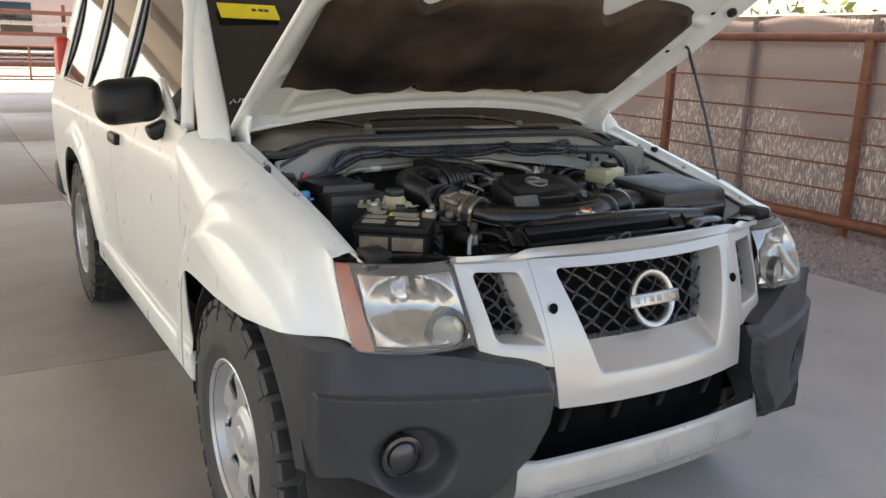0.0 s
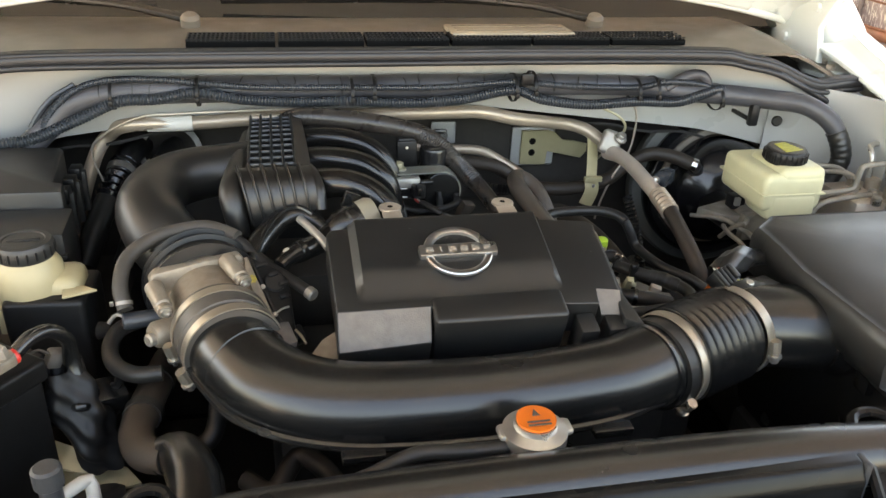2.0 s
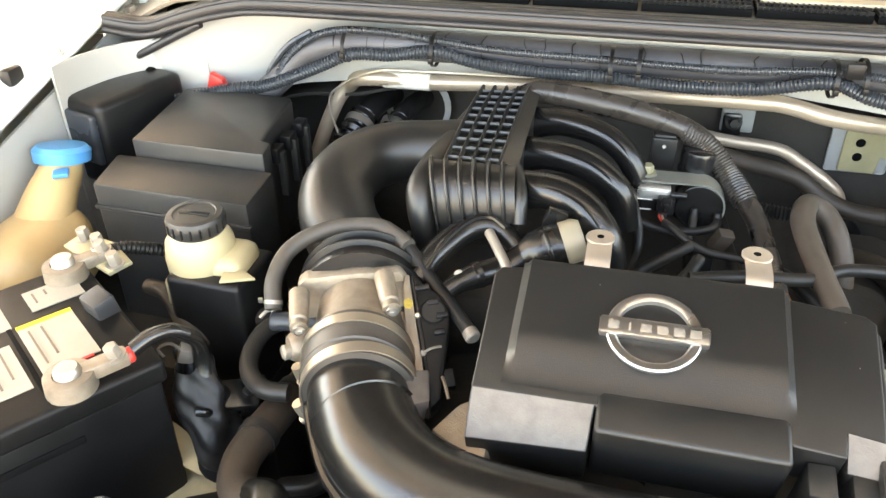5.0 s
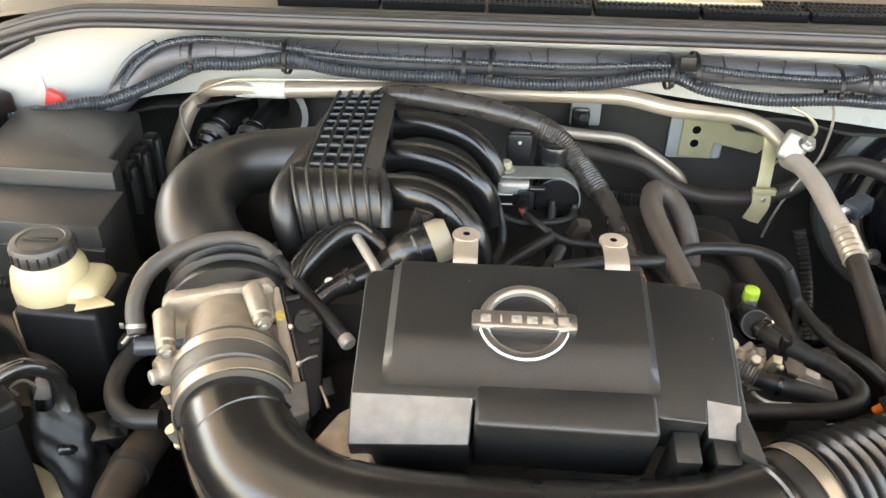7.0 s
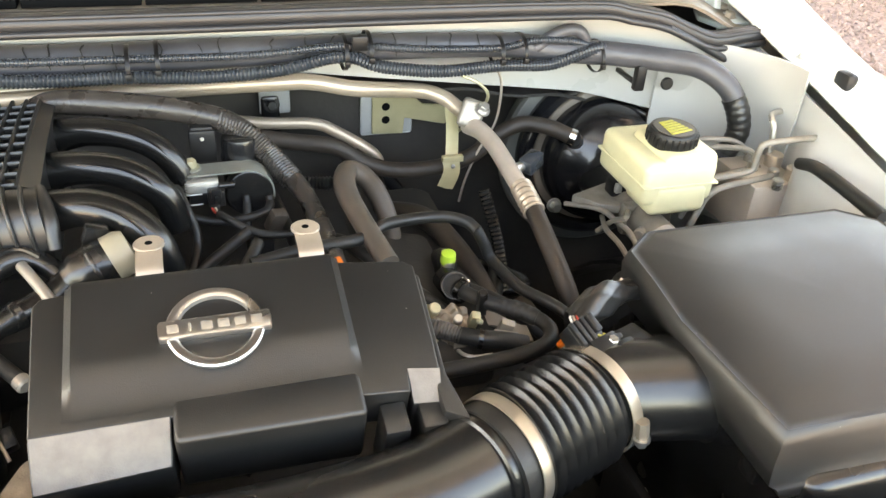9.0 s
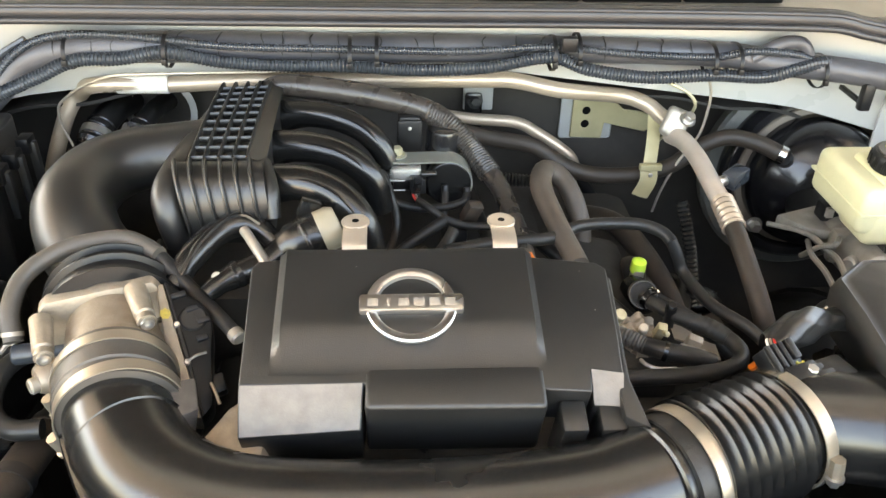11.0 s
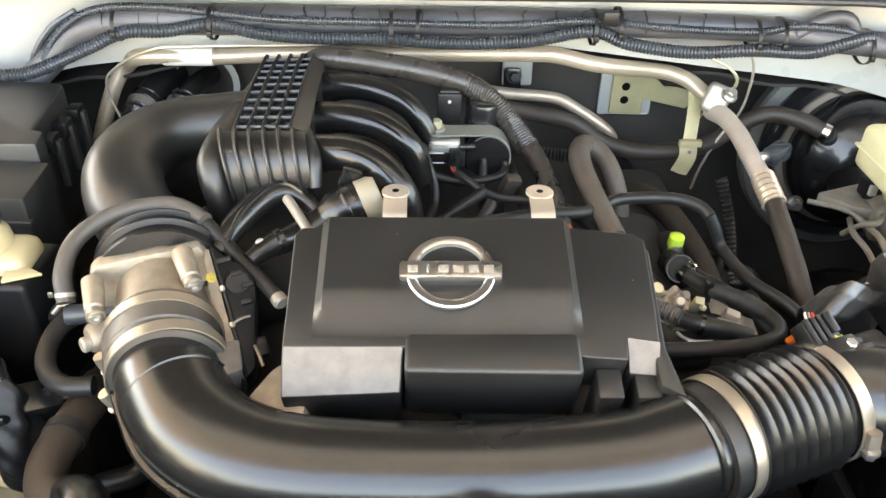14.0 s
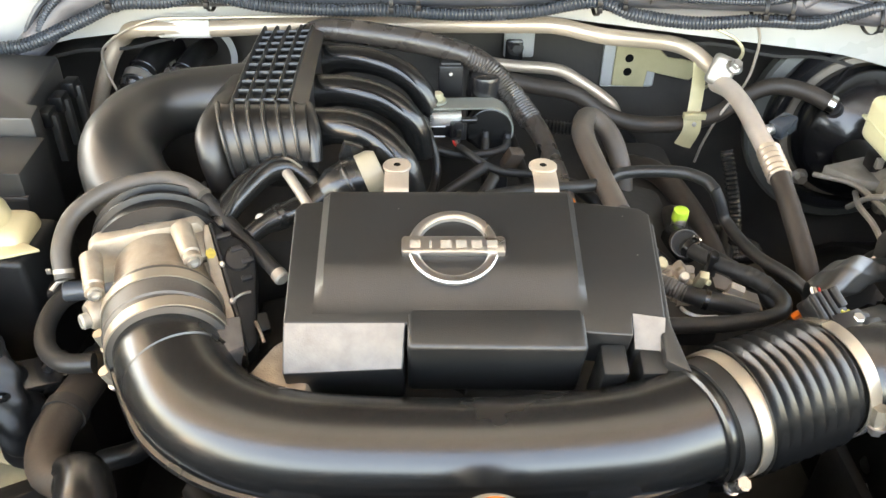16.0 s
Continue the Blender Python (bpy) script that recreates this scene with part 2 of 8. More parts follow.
RUST = mat("rusty_pipe_paint", (0.20, 0.075, 0.045), 0.6, 0.1, 0.25, 8, 0.4, 120, 0.3, (0.28, 0.14, 0.09))
AMBERLENS = mat("orange_lens", (0.55, 0.15, 0.08), 0.2, 0, 0.1, 20, 0.05, 300, 0.1, coat=0.5)
DARKLENS = mat("dark_lens", (0.02, 0.02, 0.022), 0.25, 0, 0.15, 20, 0.02, 300, 0.05, coat=0.5)
FOGGLASS = mat("fog_lens", (0.40, 0.38, 0.32), 0.12, 0.3, 0.15, 20, 0.05, 300, 0.2)


def glass(name, col, rough, alpha_ior=1.45):
    m = bpy.data.materials.new(name)
    m.use_nodes = True
    b = m.node_tree.nodes["Principled BSDF"]
    b.inputs["Base Color"].default_value = (*col, 1)
    b.inputs["Roughness"].default_value = rough
    b.inputs["IOR"].default_value = alpha_ior
    b.inputs["Transmission Weight"].default_value = 1.0
    return m


LENS = glass("hazy_lens", (0.93, 0.92, 0.88), 0.24, 1.12)
_nt = LENS.node_tree
_haze, _mixs = _nt.nodes.new("ShaderNodeBsdfDiffuse"), _nt.nodes.new("ShaderNodeMixShader")
_haze.inputs[0].default_value = (0.46, 0.45, 0.43, 1)
_tn, _tr = _nt.nodes.new("ShaderNodeTexNoise"), _nt.nodes.new("ShaderNodeMapRange")
_tn.inputs["Scale"].default_value = 3
_tr.inputs[1].default_value, _tr.inputs[2].default_value, _tr.inputs[3].default_value, _tr.inputs[4].default_value = 0.35, 0.7, 0.14, 0.34
_nt.links.new(_tn.outputs[0], _tr.inputs[0])
_nt.links.new(_tr.outputs[0], _mixs.inputs[0])
_nt.links.new(_nt.nodes["Principled BSDF"].outputs[0], _mixs.inputs[1])
_nt.links.new(_haze.outputs[0], _mixs.inputs[2])
_nt.links.new(_mixs.outputs[0], _nt.nodes["Material Output"].inputs[0])
TINT = mat("tinted_glass", (0.012, 0.013, 0.013), 0.03, 0, 0.05, 5, 0, 100, rvar=0.01, spec=0.6)


def ground_mat(name, a, b_, scale, rough, bump, bscale):
    return mat(name, [(x + y) / 2 for x, y in zip(a, b_)], rough, 0, 0.12, scale, bump, bscale, 0.5, b_, dscale=0.6)


CONCRETE = ground_mat("concrete", (0.46, 0.425, 0.385), (0.395, 0.36, 0.325), 3, 0.50, 0.5, 90)
DIRT = mat("gravel_bed", (0.27, 0.22, 0.205), 0.9, 0, 0.4, 30, 1.0, 60, 0.4, (0.35, 0.29, 0.265))


# ---- mesh helpers ----
def part(name, bm, material, parent=None, label="", smooth=True, angle=40):
    """Links a bmesh as one mesh object under a thing or a part."""
    me = bpy.data.meshes.new(name)
    bmesh.ops.recalc_face_normals(bm, faces=bm.faces[:])
    if smooth:
        lim = radians(angle)
        for f in bm.faces:
            f.smooth = True
        for e in bm.edges:
            if len(e.link_faces) == 2 and e.calc_face_angle(0) > lim:
                e.smooth = False
    bm.to_mesh(me)
    bm.free()
    me.materials.append(material)
    ob = new(name, me)
    if parent:
        ob.parent = parent
    if label:
        ob["label"] = label
    return ob


def thing(name, label, category, group="", kind=""):
    """An empty that holds a thing's parts."""
    return tagged(new(name), label, category, group, kind)


def xform(bm, m):
    bmesh.ops.transform(bm, matrix=m, verts=bm.verts[:])
    return bm


def join(*bms):
    out = bms[0]
    for b in bms[1:]:
        me = bpy.data.meshes.new("tmp")
        b.to_mesh(me)
        b.free()
        out.from_mesh(me)
        bpy.data.meshes.remove(me)
    return out


def box(x0, x1, y0, y1, z0, z1, bevel=0.0, seg=2):
    bm = bmesh.new()
    bmesh.ops.create_cube(bm, size=1, matrix=Matrix.Translation(((x0 + x1) / 2, (y0 + y1) / 2, (z0 + z1) / 2)) @ Matrix.Diagonal((x1 - x0, y1 - y0, z1 - z0, 1)))
    if bevel:
        bmesh.ops.bevel(bm, geom=bm.edges[:], offset=bevel, segments=seg, affect="EDGES", profile=0.5)
    return bm


def prism(outline, z0, z1, bevel=0.0, seg=2, plane="xy"):
    """An extruded outline with rounded edges. plane: the axes of the outline."""
    bm = bmesh.new()
    lo = [bm.verts.new((x, y, z0)) for x, y in outline]
    hi = [bm.verts.new((x, y, z1)) for x, y in outline]
    bm.faces.new(lo[::-1])
    bm.faces.new(hi)
    n = len(outline)
    for i in range(n):
        bm.faces.new((lo[i], lo[(i + 1) % n], hi[(i + 1) % n], hi[i]))
    bmesh.ops.recalc_face_normals(bm, faces=bm.faces[:])
    if bevel:
        bmesh.ops.bevel(bm, geom=bm.edges[:], offset=bevel, segments=seg, affect="EDGES", profile=0.5, clamp_overlap=True)
    if plane == "xz":
        xform(bm, Matrix(((1, 0, 0, 0), (0, 0, 1, 0), (0, 1, 0, 0), (0, 0, 0, 1))))
    if plane == "yz":
        xform(bm, Matrix(((0, 0, 1, 0), (1, 0, 0, 0), (0, 1, 0, 0), (0, 0, 0, 1))))
    return bm


def spline(pts, n):
    """n + 1 points on a smooth line through the given ones, evenly spread."""
    p = [Vector(q) for q in pts]
    p = [p[0] * 2 - p[1]] + p + [p[-1] * 2 - p[-2]]
    fine = []
    for i in range(1, len(p) - 2):
        a, b, c, d = p[i - 1:i + 3]
        for k in range(24):
            t = k / 24
            fine.append(0.5 * ((2 * b) + (c - a) * t + (2 * a - 5 * b + 4 * c - d) * t * t + (3 * b - a - 3 * c + d) * t ** 3))
    fine.append(p[-2])
    length = [0.0]
    for u, v in zip(fine, fine[1:]):
        length.append(length[-1] + (v - u).length)
    out, j = [], 0
    for i in range(n + 1):
        s = length[-1] * i / n
        while j < len(fine) - 2 and length[j + 1] < s:
            j += 1
        d = length[j + 1] - length[j]
        out.append(fine[j].lerp(fine[j + 1], 0 if d == 0 else (s - length[j]) / d))
    return out, length[-1]


def tube(pts, r, seg=14, step=0.008, pitch=0.0, depth=0.0, caps=True, flat=1.0, up=None):
    """A hose along pts. r: radius, or radii spread over the length. pitch, depth: corrugation rings."""
    _, total = spline(pts, 4)
    if pitch:
        step = pitch / 4
    n = max(4, int(total / step))
    line, total = spline(pts, n)
    rs = r if isinstance(r, (list, tuple)) else [r, r]
    bm = bmesh.new()
    rings, normal = [], None
    for i, c in enumerate(line):
        t = (line[min(i + 1, n)] - line[max(i - 1, 0)]).normalized()
        if normal is None:
            guess = Vector(up) if up else (Vector((0, 0, 1)) if abs(t.z) < 0.9 else Vector((0, 1, 0)))
            normal = (guess - t * guess.dot(t)).normalized()
        else:
            normal = (normal - t * normal.dot(t)).normalized()
        side = t.cross(normal)
        u = i / n * (len(rs) - 1)
        k = min(int(u), len(rs) - 2)
        rad = rs[k] + (rs[k + 1] - rs[k]) * (u - k)
        if pitch:
            rad -= depth * (0.0, 0.5, 1.0, 0.5)[i % 4]
        rings.append([bm.verts.new(c + rad * (normal * (math.cos(a) * flat) + side * math.sin(a))) for a in (2 * math.pi * j / seg for j in range(seg))])
    for a, b in zip(rings, rings[1:]):
        for j in range(seg):
            bm.faces.new((a[j], a[(j + 1) % seg], b[(j + 1) % seg], b[j]))
    if caps:
        bm.faces.new(rings[0][::-1])
        bm.faces.new(rings[-1])
    return bm


def lathe(profile, seg=32, m=None, close=False):
    """Turns (radius, height) pairs about z, then places the result by m."""
    bm = bmesh.new()
    rings = []
    for r, h in profile:
        if r < 1e-6:
            rings.append([bm.verts.new((0, 0, h))] * seg)
        else:
            rings.append([bm.verts.new((r * math.cos(2 * math.pi * j / seg), r * math.sin(2 * math.pi * j / seg), h)) for j in range(seg)])
    pairs = list(zip(rings, rings[1:])) + ([(rings[-1], rings[0])] if close else [])
    for a, b in pairs:
        for j in range(seg):
            k = (j + 1) % seg
            vs = []
            for v in (a[j], a[k], b[k], b[j]):
                if v not in vs:
                    vs.append(v)
            if len(vs) > 2:
                bm.faces.new(vs)
    return xform(bm, m) if m is not None else bm


def aim(p, way, roll=0):
    """A frame at p whose z axis points along way."""
    q = Vector(way).to_track_quat("Z", "Y").to_matrix().to_4x4()
    return Matrix.Translation(p) @ q @ pose(0, 0, 0, 0, 0, roll)


def cyl(p, way, r, h, seg=20, bevel=0.0015):
    b = min(bevel, r * 0.4, h * 0.4)
    return lathe([(0, 0), (r - b, 0), (r, b), (r, h - b), (r - b, h), (0, h)], seg, aim(p, way))


def bolt(p, way, r=0.006, h=0.006, flange=True):
    """A hexagon head with its flange."""
    b = lathe([(0, 0), (r, 0), (r, h * 0.85), (r * 0.85, h), (0, h)], 6, aim(p, way))
    return join(b, lathe([(0, -0.002), (r * 1.45, -0.002), (r * 1.45, 0.0005), (0, 0.0005)], 18, aim(p, way))) if flange else b


def sheet(fn, nu, nv, keep=None):
    """A surface from fn(u, v), u and v from 0 to 1."""
    bm = bmesh.new()
    g = [[bm.verts.new(fn(i / nu, j / nv)) for j in range(nv + 1)] for i in range(nu + 1)]
    for i in range(nu):
        for j in range(nv):
            if keep is None or keep((i + 0.5) / nu, (j + 0.5) / nv):
                bm.faces.new((g[i][j], g[i + 1][j], g[i + 1][j + 1], g[i][j + 1]))
    loose = [v for v in bm.verts if not v.link_faces]
    bmesh.ops.delete(bm, geom=loose, context="VERTS")
    return bm


def thick(bm, d):
    """Gives a sheet the thickness d."""
    bmesh.ops.recalc_face_normals(bm, faces=bm.faces[:])
    bm.normal_update()
    front, edges = list(bm.faces), [e for e in bm.edges if len(e.link_faces) == 1]
    back = {v: bm.verts.new(v.co - v.normal * d) for v in list(bm.verts)}
    for f in front:
        bm.faces.new([back[v] for v in reversed(f.verts)])
    for e in edges:
        a, b = e.verts
        bm.faces.new((a, b, back[b], back[a]))
    return bm


def smooth01(x):
    x = max(0.0, min(1.0, x))
    return x * x * (3 - 2 * x)


def lerp_line(pts, x):
    """Linear reading of a table of (x, value) pairs."""
    if x <= pts[0][0]:
        return pts[0][1]
    for (a, va), (b, vb) in zip(pts, pts[1:]):
        if x <= b:
            return va + (vb - va) * (x - a) / (b - a)
    return pts[-1][1]


MIRROR = Matrix.Diagonal((-1, 1, 1, 1))


def flip(bm):
    bmesh.ops.transform(bm, matrix=MIRROR, verts=bm.verts[:])
    bmesh.ops.reverse_faces(bm, faces=bm.faces[:])
    return bm

# ---- ground, fence and distance ----
ground = tagged(part("ground", sheet(lambda u, v: (-300 + 600 * u, -300 + 600 * v, -0.05), 8, 8), DIRT), "dusty bare earth round the paved bay", "ground", kind="structure")
pavement = tagged(part("pavement", box(-15.02, 3.56, -8.02, 27.0, -0.30, -0.012), CONCRETE), "pale tan concrete paving with straight joints", "pavement", kind="structure")
JX, JY = [-15.0, -9.2, -4.9, -0.62, 3.55], [-8.0, -2.4, 1.75, 5.8, 10.4, 15.0, 20.0, 26.9]
for i in range(4):
    for j in range(7):
        part("slab", box(JX[i] + 0.004, JX[i + 1] - 0.004, JY[j] + 0.004, JY[j + 1] - 0.004, -0.1, 0.0, 0.005), CONCRETE, pavement)

STONE = mat("gravel_stone", (0.33, 0.265, 0.25), 0.85, 0, 0.5, 35, 0.4, 200, 0.3, (0.46, 0.40, 0.37))
rs = random.Random(4)
gv, gf = [], []
ico = bmesh.new()
bmesh.ops.create_icosphere(ico, subdivisions=1, radius=1)
base_v, base_f = [v.co.copy() for v in ico.verts], [[v.index for v in f.verts] for f in ico.faces]
ico.free()
for k in range(7000):
    x, y = rs.uniform(3.58, 5.9), rs.uniform(-0.6, 7.0)
    s, o = rs.uniform(0.008, 0.022), len(gv)
    turn = Euler((rs.random() * 6, rs.random() * 6, rs.random() * 6)).to_matrix()
    gv += [Vector((x, y, -0.035 + rs.uniform(0, 0.02))) + turn @ Vector((c.x * s * 1.3, c.y * s, c.z * s * 0.7)) * rs.uniform(0.85, 1.15) for c in base_v]
    gf += [[i + o for i in f] for f in base_f]
me = bpy.data.meshes.new("gravel")
me.from_pydata(gv, [], gf)
me.materials.append(STONE)
tagged(new("gravel", me), "strip of mauve and grey crushed gravel", "gravel", kind="stuff")
part("gravel_bed", box(3.57, 6.2, -1.5, 9.0, -0.06, -0.028), DIRT, ground)


def pipe_fence(x, y0, posts, gap, top):
    """Rust-painted pipe fence along y: square posts, a round top rail, thin rods and a bottom rail."""
    f = thing("fence", "rust-brown painted pipe fence with thin horizontal rods", "fence", kind="structure")
    for i in range(posts):
        y = y0 + gap * i
        part("post", box(x - 0.035, x + 0.035, y - 0.035, y + 0.035, -0.05, top - 0.02, 0.006), RUST, f)
    y1 = y0 + gap * (posts - 1)
    part("top_rail", tube([(x, y0 - 1, top), (x, (y0 + y1) / 2, top), (x, y1 + 1, top)], 0.038, 16, 0.2), RUST, f)
    part("bottom_rail", tube([(x, y0 - 1, 0.10), (x, (y0 + y1) / 2, 0.10), (x, y1 + 1, 0.10)], 0.052, 16, 0.2), RUST, f)
    for z in (0.15, 0.36, 0.575, 0.775, 0.995, 1.26):
        part("rod", tube([(x - 0.03, y0 - 1, z), (x - 0.03, (y0 + y1) / 2, z), (x - 0.03, y1 + 1, z)], 0.009, 8, 0.4), RUST, f)
    return f


pipe_fence(4.95, -2.25, 7, 2.09, 1.62)

# wrapped stacks behind the fence: a mauve sheet, its pale ripple glints put into the colour
WRAP = bpy.data.materials.new("glint_painted_wrap")
WRAP.use_nodes = True
nt = WRAP.node_tree
tc, mp = nt.nodes.new("ShaderNodeTexCoord"), nt.nodes.new("ShaderNodeMapping")
mp.inputs["Scale"].default_value = (1, 58, 11)
mp.inputs["Rotation"].default_value = (radians(18), 0, 0)
nt.links.new(tc.outputs["Object"], mp.inputs[0])
n1, n2 = nt.nodes.new("ShaderNodeTexNoise"), nt.nodes.new("ShaderNodeTexNoise")
n1.inputs["Scale"].default_value, n1.inputs["Detail"].default_value, n1.inputs["Distortion"].default_value = 1.3, 3, 0.8
n2.inputs["Scale"].default_value = 1.1
nt.links.new(mp.outputs[0], n1.inputs["Vector"])
nt.links.new(tc.outputs["Object"], n2.inputs["Vector"])
r1, r2, mul = nt.nodes.new("ShaderNodeMapRange"), nt.nodes.new("ShaderNodeMapRange"), nt.nodes.new("ShaderNodeMath")
r1.inputs[1].default_value, r1.inputs[2].default_value = 0.52, 0.61
r2.inputs[1].default_value, r2.inputs[2].default_value = 0.42, 0.58
mul.operation = "MULTIPLY"
nt.links.new(n1.outputs[0], r1.inputs[0])
# painted glints grow denser towards the foot of the sheet
sep, low, add = nt.nodes.new("ShaderNodeSeparateXYZ"), nt.nodes.new("ShaderNodeMapRange"), nt.nodes.new("ShaderNodeMath")
nt.links.new(tc.outputs["Object"], sep.inputs[0])
low.inputs[1].default_value, low.inputs[2].default_value, low.inputs[3].default_value, low.inputs[4].default_value = 1.05, 0.65, -0.035, 0.13
nt.links.new(sep.outputs[2], low.inputs[0])
nt.links.new(n2.outputs[0], add.inputs[0])
nt.links.new(low.outputs[0], add.inputs[1])
nt.links.new(add.outputs[0], r2.inputs[0])
nt.links.new(r1.outputs[0], mul.inputs[0])
nt.links.new(r2.outputs[0], mul.inputs[1])
mx = nt.nodes.new("ShaderNodeMix")
mx.data_type = "RGBA"
mx.inputs[6].default_value, mx.inputs[7].default_value = (0.33, 0.265, 0.27, 1), (0.82, 0.77, 0.72, 1)
nt.links.new(mul.outputs[0], mx.inputs[0])
b = nt.nodes["Principled BSDF"]
nt.links.new(mx.outputs[2], b.inputs["Base Color"])
b.inputs["Roughness"].default_value = 0.4
MAUVEPOLE = mat("mauve_painted_pole", (0.23, 0.185, 0.185), 0.5, 0, 0.15, 12, 0.2, 100, 0.2, (0.3, 0.25, 0.23))
screen = thing("privacy_screen", "mauve privacy sheeting with painted pale glints behind the fence", "screen")
part("sheet", thick(sheet(lambda u, v: (5.3 + 0.012 * math.sin(u * 90) + 0.003 * math.sin(v * 40 + u * 30), -4 + 17 * u, -0.04 + 1.86 * v), 300, 30), 0.006), WRAP, screen)
part("hem", tube([(5.3, -4, 1.83), (5.3, 4, 1.82), (5.3, 13, 1.83)], 0.012, 8, 0.2), PAPER, screen)
for y in (-3.0, -0.3, 2.1, 3.3, 6.0, 9.0):
    part("pole", cyl((5.26, y, -0.05), (0, 0, 1), 0.026, 1.86, 12), MAUVEPOLE, screen)

# sunlit scrub beyond the screen
LEAF = mat("dry_leaf", (0.13, 0.15, 0.035), 0.6, 0, 0.4, 3, 0, 100, 0.2, (0.22, 0.20, 0.07))
lv, lf = [], []
for k in range(5000):
    x, y = rs.uniform(11, 17), rs.uniform(-6, 24)
    z = rs.random() ** 0.7 * (2.2 + 0.8 * math.sin(y * 0.9) + 0.5 * math.sin(y * 2.3 + x))
    s, o = rs.uniform(0.05, 0.16), len(lv)
    t3 = Euler((rs.random() * 6, rs.random() * 6, rs.random() * 6)).to_matrix()
    lv += [Vector((x, y, z)) + t3 @ Vector(c) for c in ((-s, 0, 0), (0, -s * 0.4, 0.01), (s, 0, 0), (0, s * 0.4, 0.01))]
    lf.append([o, o + 1, o + 2, o + 3])
me = bpy.data.meshes.new("scrub")
me.from_pydata(lv, [], lf)
me.materials.append(LEAF)
tagged(new("scrub", me), "sunlit yellow-green desert scrub beyond the fence", "bushes", kind="stuff")

# canopy over the parking bay: out of view, added and sized to block the sun
ROOFMAT = mat("canopy_sheet", (0.55, 0.52, 0.47), 0.6, 0.1, 0.06, 1.5, 0.1, 60, 0.1)
roof = tagged(part("shade_roof", box(-8.0, 4.4, -2.7, 23.0, 3.9, 4.0), ROOFMAT), "pale canopy roof out of view, added to keep sun off the bay", "canopy", kind="structure")
for k in range(6):
    y = -2.6 + 5.08 * k
    part("beam", box(-8.0, 4.4, y, y + 0.12, 3.72, 3.9, 0.01), ROOFMAT, roof)
for x in (-7.8, 4.3):
    for y in ((-2.5, 7.0, 15.0, 22.9) if x < 0 else (-2.5, 22.9)):
        part("column", box(x - 0.06, x + 0.06, y - 0.06, y + 0.06, -0.05, 3.74, 0.01), RUST, roof)

# far yard: low fence, stacked steel and a pale building
yard = thing("yard_fence", "low brown steel fence at the far end of the paving", "fence", kind="structure")
for i in range(18):
    part("post", box(-12 + i * 1.3 - 0.03, -12 + i * 1.3 + 0.03, 27.0, 27.06, -0.05, 1.05, 0.005), RUST, yard)
for z in (0.12, 0.35, 0.58, 0.81, 1.05):
    part("rail", tube([(-12, 27.03, z), (0, 27.03, z), (10.2, 27.03, z)], 0.03 if z in (0.12, 1.05) else 0.014, 8, 1.0), RUST, yard)
rack = thing("steel_rack", "rack of rusty steel beams and dark pipes", "rack")
for x in (-3.5, -0.6, 2.3, 5.0):
    part("upright", box(x - 0.06, x + 0.06, 28.9, 29.02, -0.05, 2.4, 0.01), RUST, rack)
for i, z in enumerate((0.35, 0.9, 1.35, 1.7, 2.05)):
    part("beam", box(-4.2, 5.6, 28.7, 29.2, z, z + 0.13, 0.01), (RUST, MATTE, RUST, STEEL, RUST)[i], rack)
for i in range(7):
    part("pipe", tube([(-4, 29.0 + 0.05 * i, 0.65 + 0.02 * i), (0, 29.0 + 0.05 * i, 0.65 + 0.02 * i), (5.4, 29.0 + 0.05 * i, 0.65 + 0.02 * i)], 0.09, 12, 1.0), MATTE if i % 2 else STEEL, rack)
shed = thing("far_building", "pale pink stucco building across the yard", "building")
STUCCO = mat("pink_stucco", (0.55, 0.42, 0.37), 0.85, 0, 0.06, 1, 0.3, 30, 0.1)
part("wall", box(-14, 12, 44, 52, -0.05, 3.5, 0.05), STUCCO, shed)
part("roof", box(-14.4, 12.4, 43.6, 52.4, 3.5, 3.8, 0.05), RUST, shed)
for x in (-10, -6, -2, 2, 6, 9.5):
    part("window", box(x - 0.7, x + 0.7, 43.93, 44.0, 1.4, 2.9, 0.02), TINT, shed)

# ---- the vehicle: outside ----
suv = thing("suv", "pearl-white four-door SUV with raised hood and grey cladding", "car")


def arch(y, yc, a=0.47, base=0.38, n=2.4):
    d = abs(y - yc) / a
    return base + a * (1 - d ** n) ** (1 / n) if d < 1 else 0.0


def flare(y, z, yc):
    r = math.hypot(y - yc, z - 0.38)
    return 0.026 * (1 - smooth01((r - 0.560) / 0.05))


TOPZ = [(-0.47, 0.952), (-0.41, 0.969), (-0.2, 1.03), (0.1, 1.100), (0.31, 1.147), (0.5, 1.172)]
TOPX = [(-0.47, 0.69), (-0.41, 0.70), (0.0, 0.735), (0.31, 0.755), (0.42, 0.790), (0.5, 0.815)]
WIDE = [(-0.50, 0.750), (-0.47, 0.778), (-0.43, 0.808), (-0.35, 0.85), (-0.2, 0.878), (0.0, 0.885), (0.5, 0.880)]


def front_arch(y):
    """The squarish lip over the front wheel."""
    if y < 0.0:
        return lerp_line([(-0.47, 0.806), (-0.43, 0.808), (-0.25, 0.802), (0.0, 0.797)], y)
    d = y / 0.425
    return max(0.44, 0.36 + 0.437 * (1 - d ** 6) ** (1 / 6)) if d < 1 else 0.44


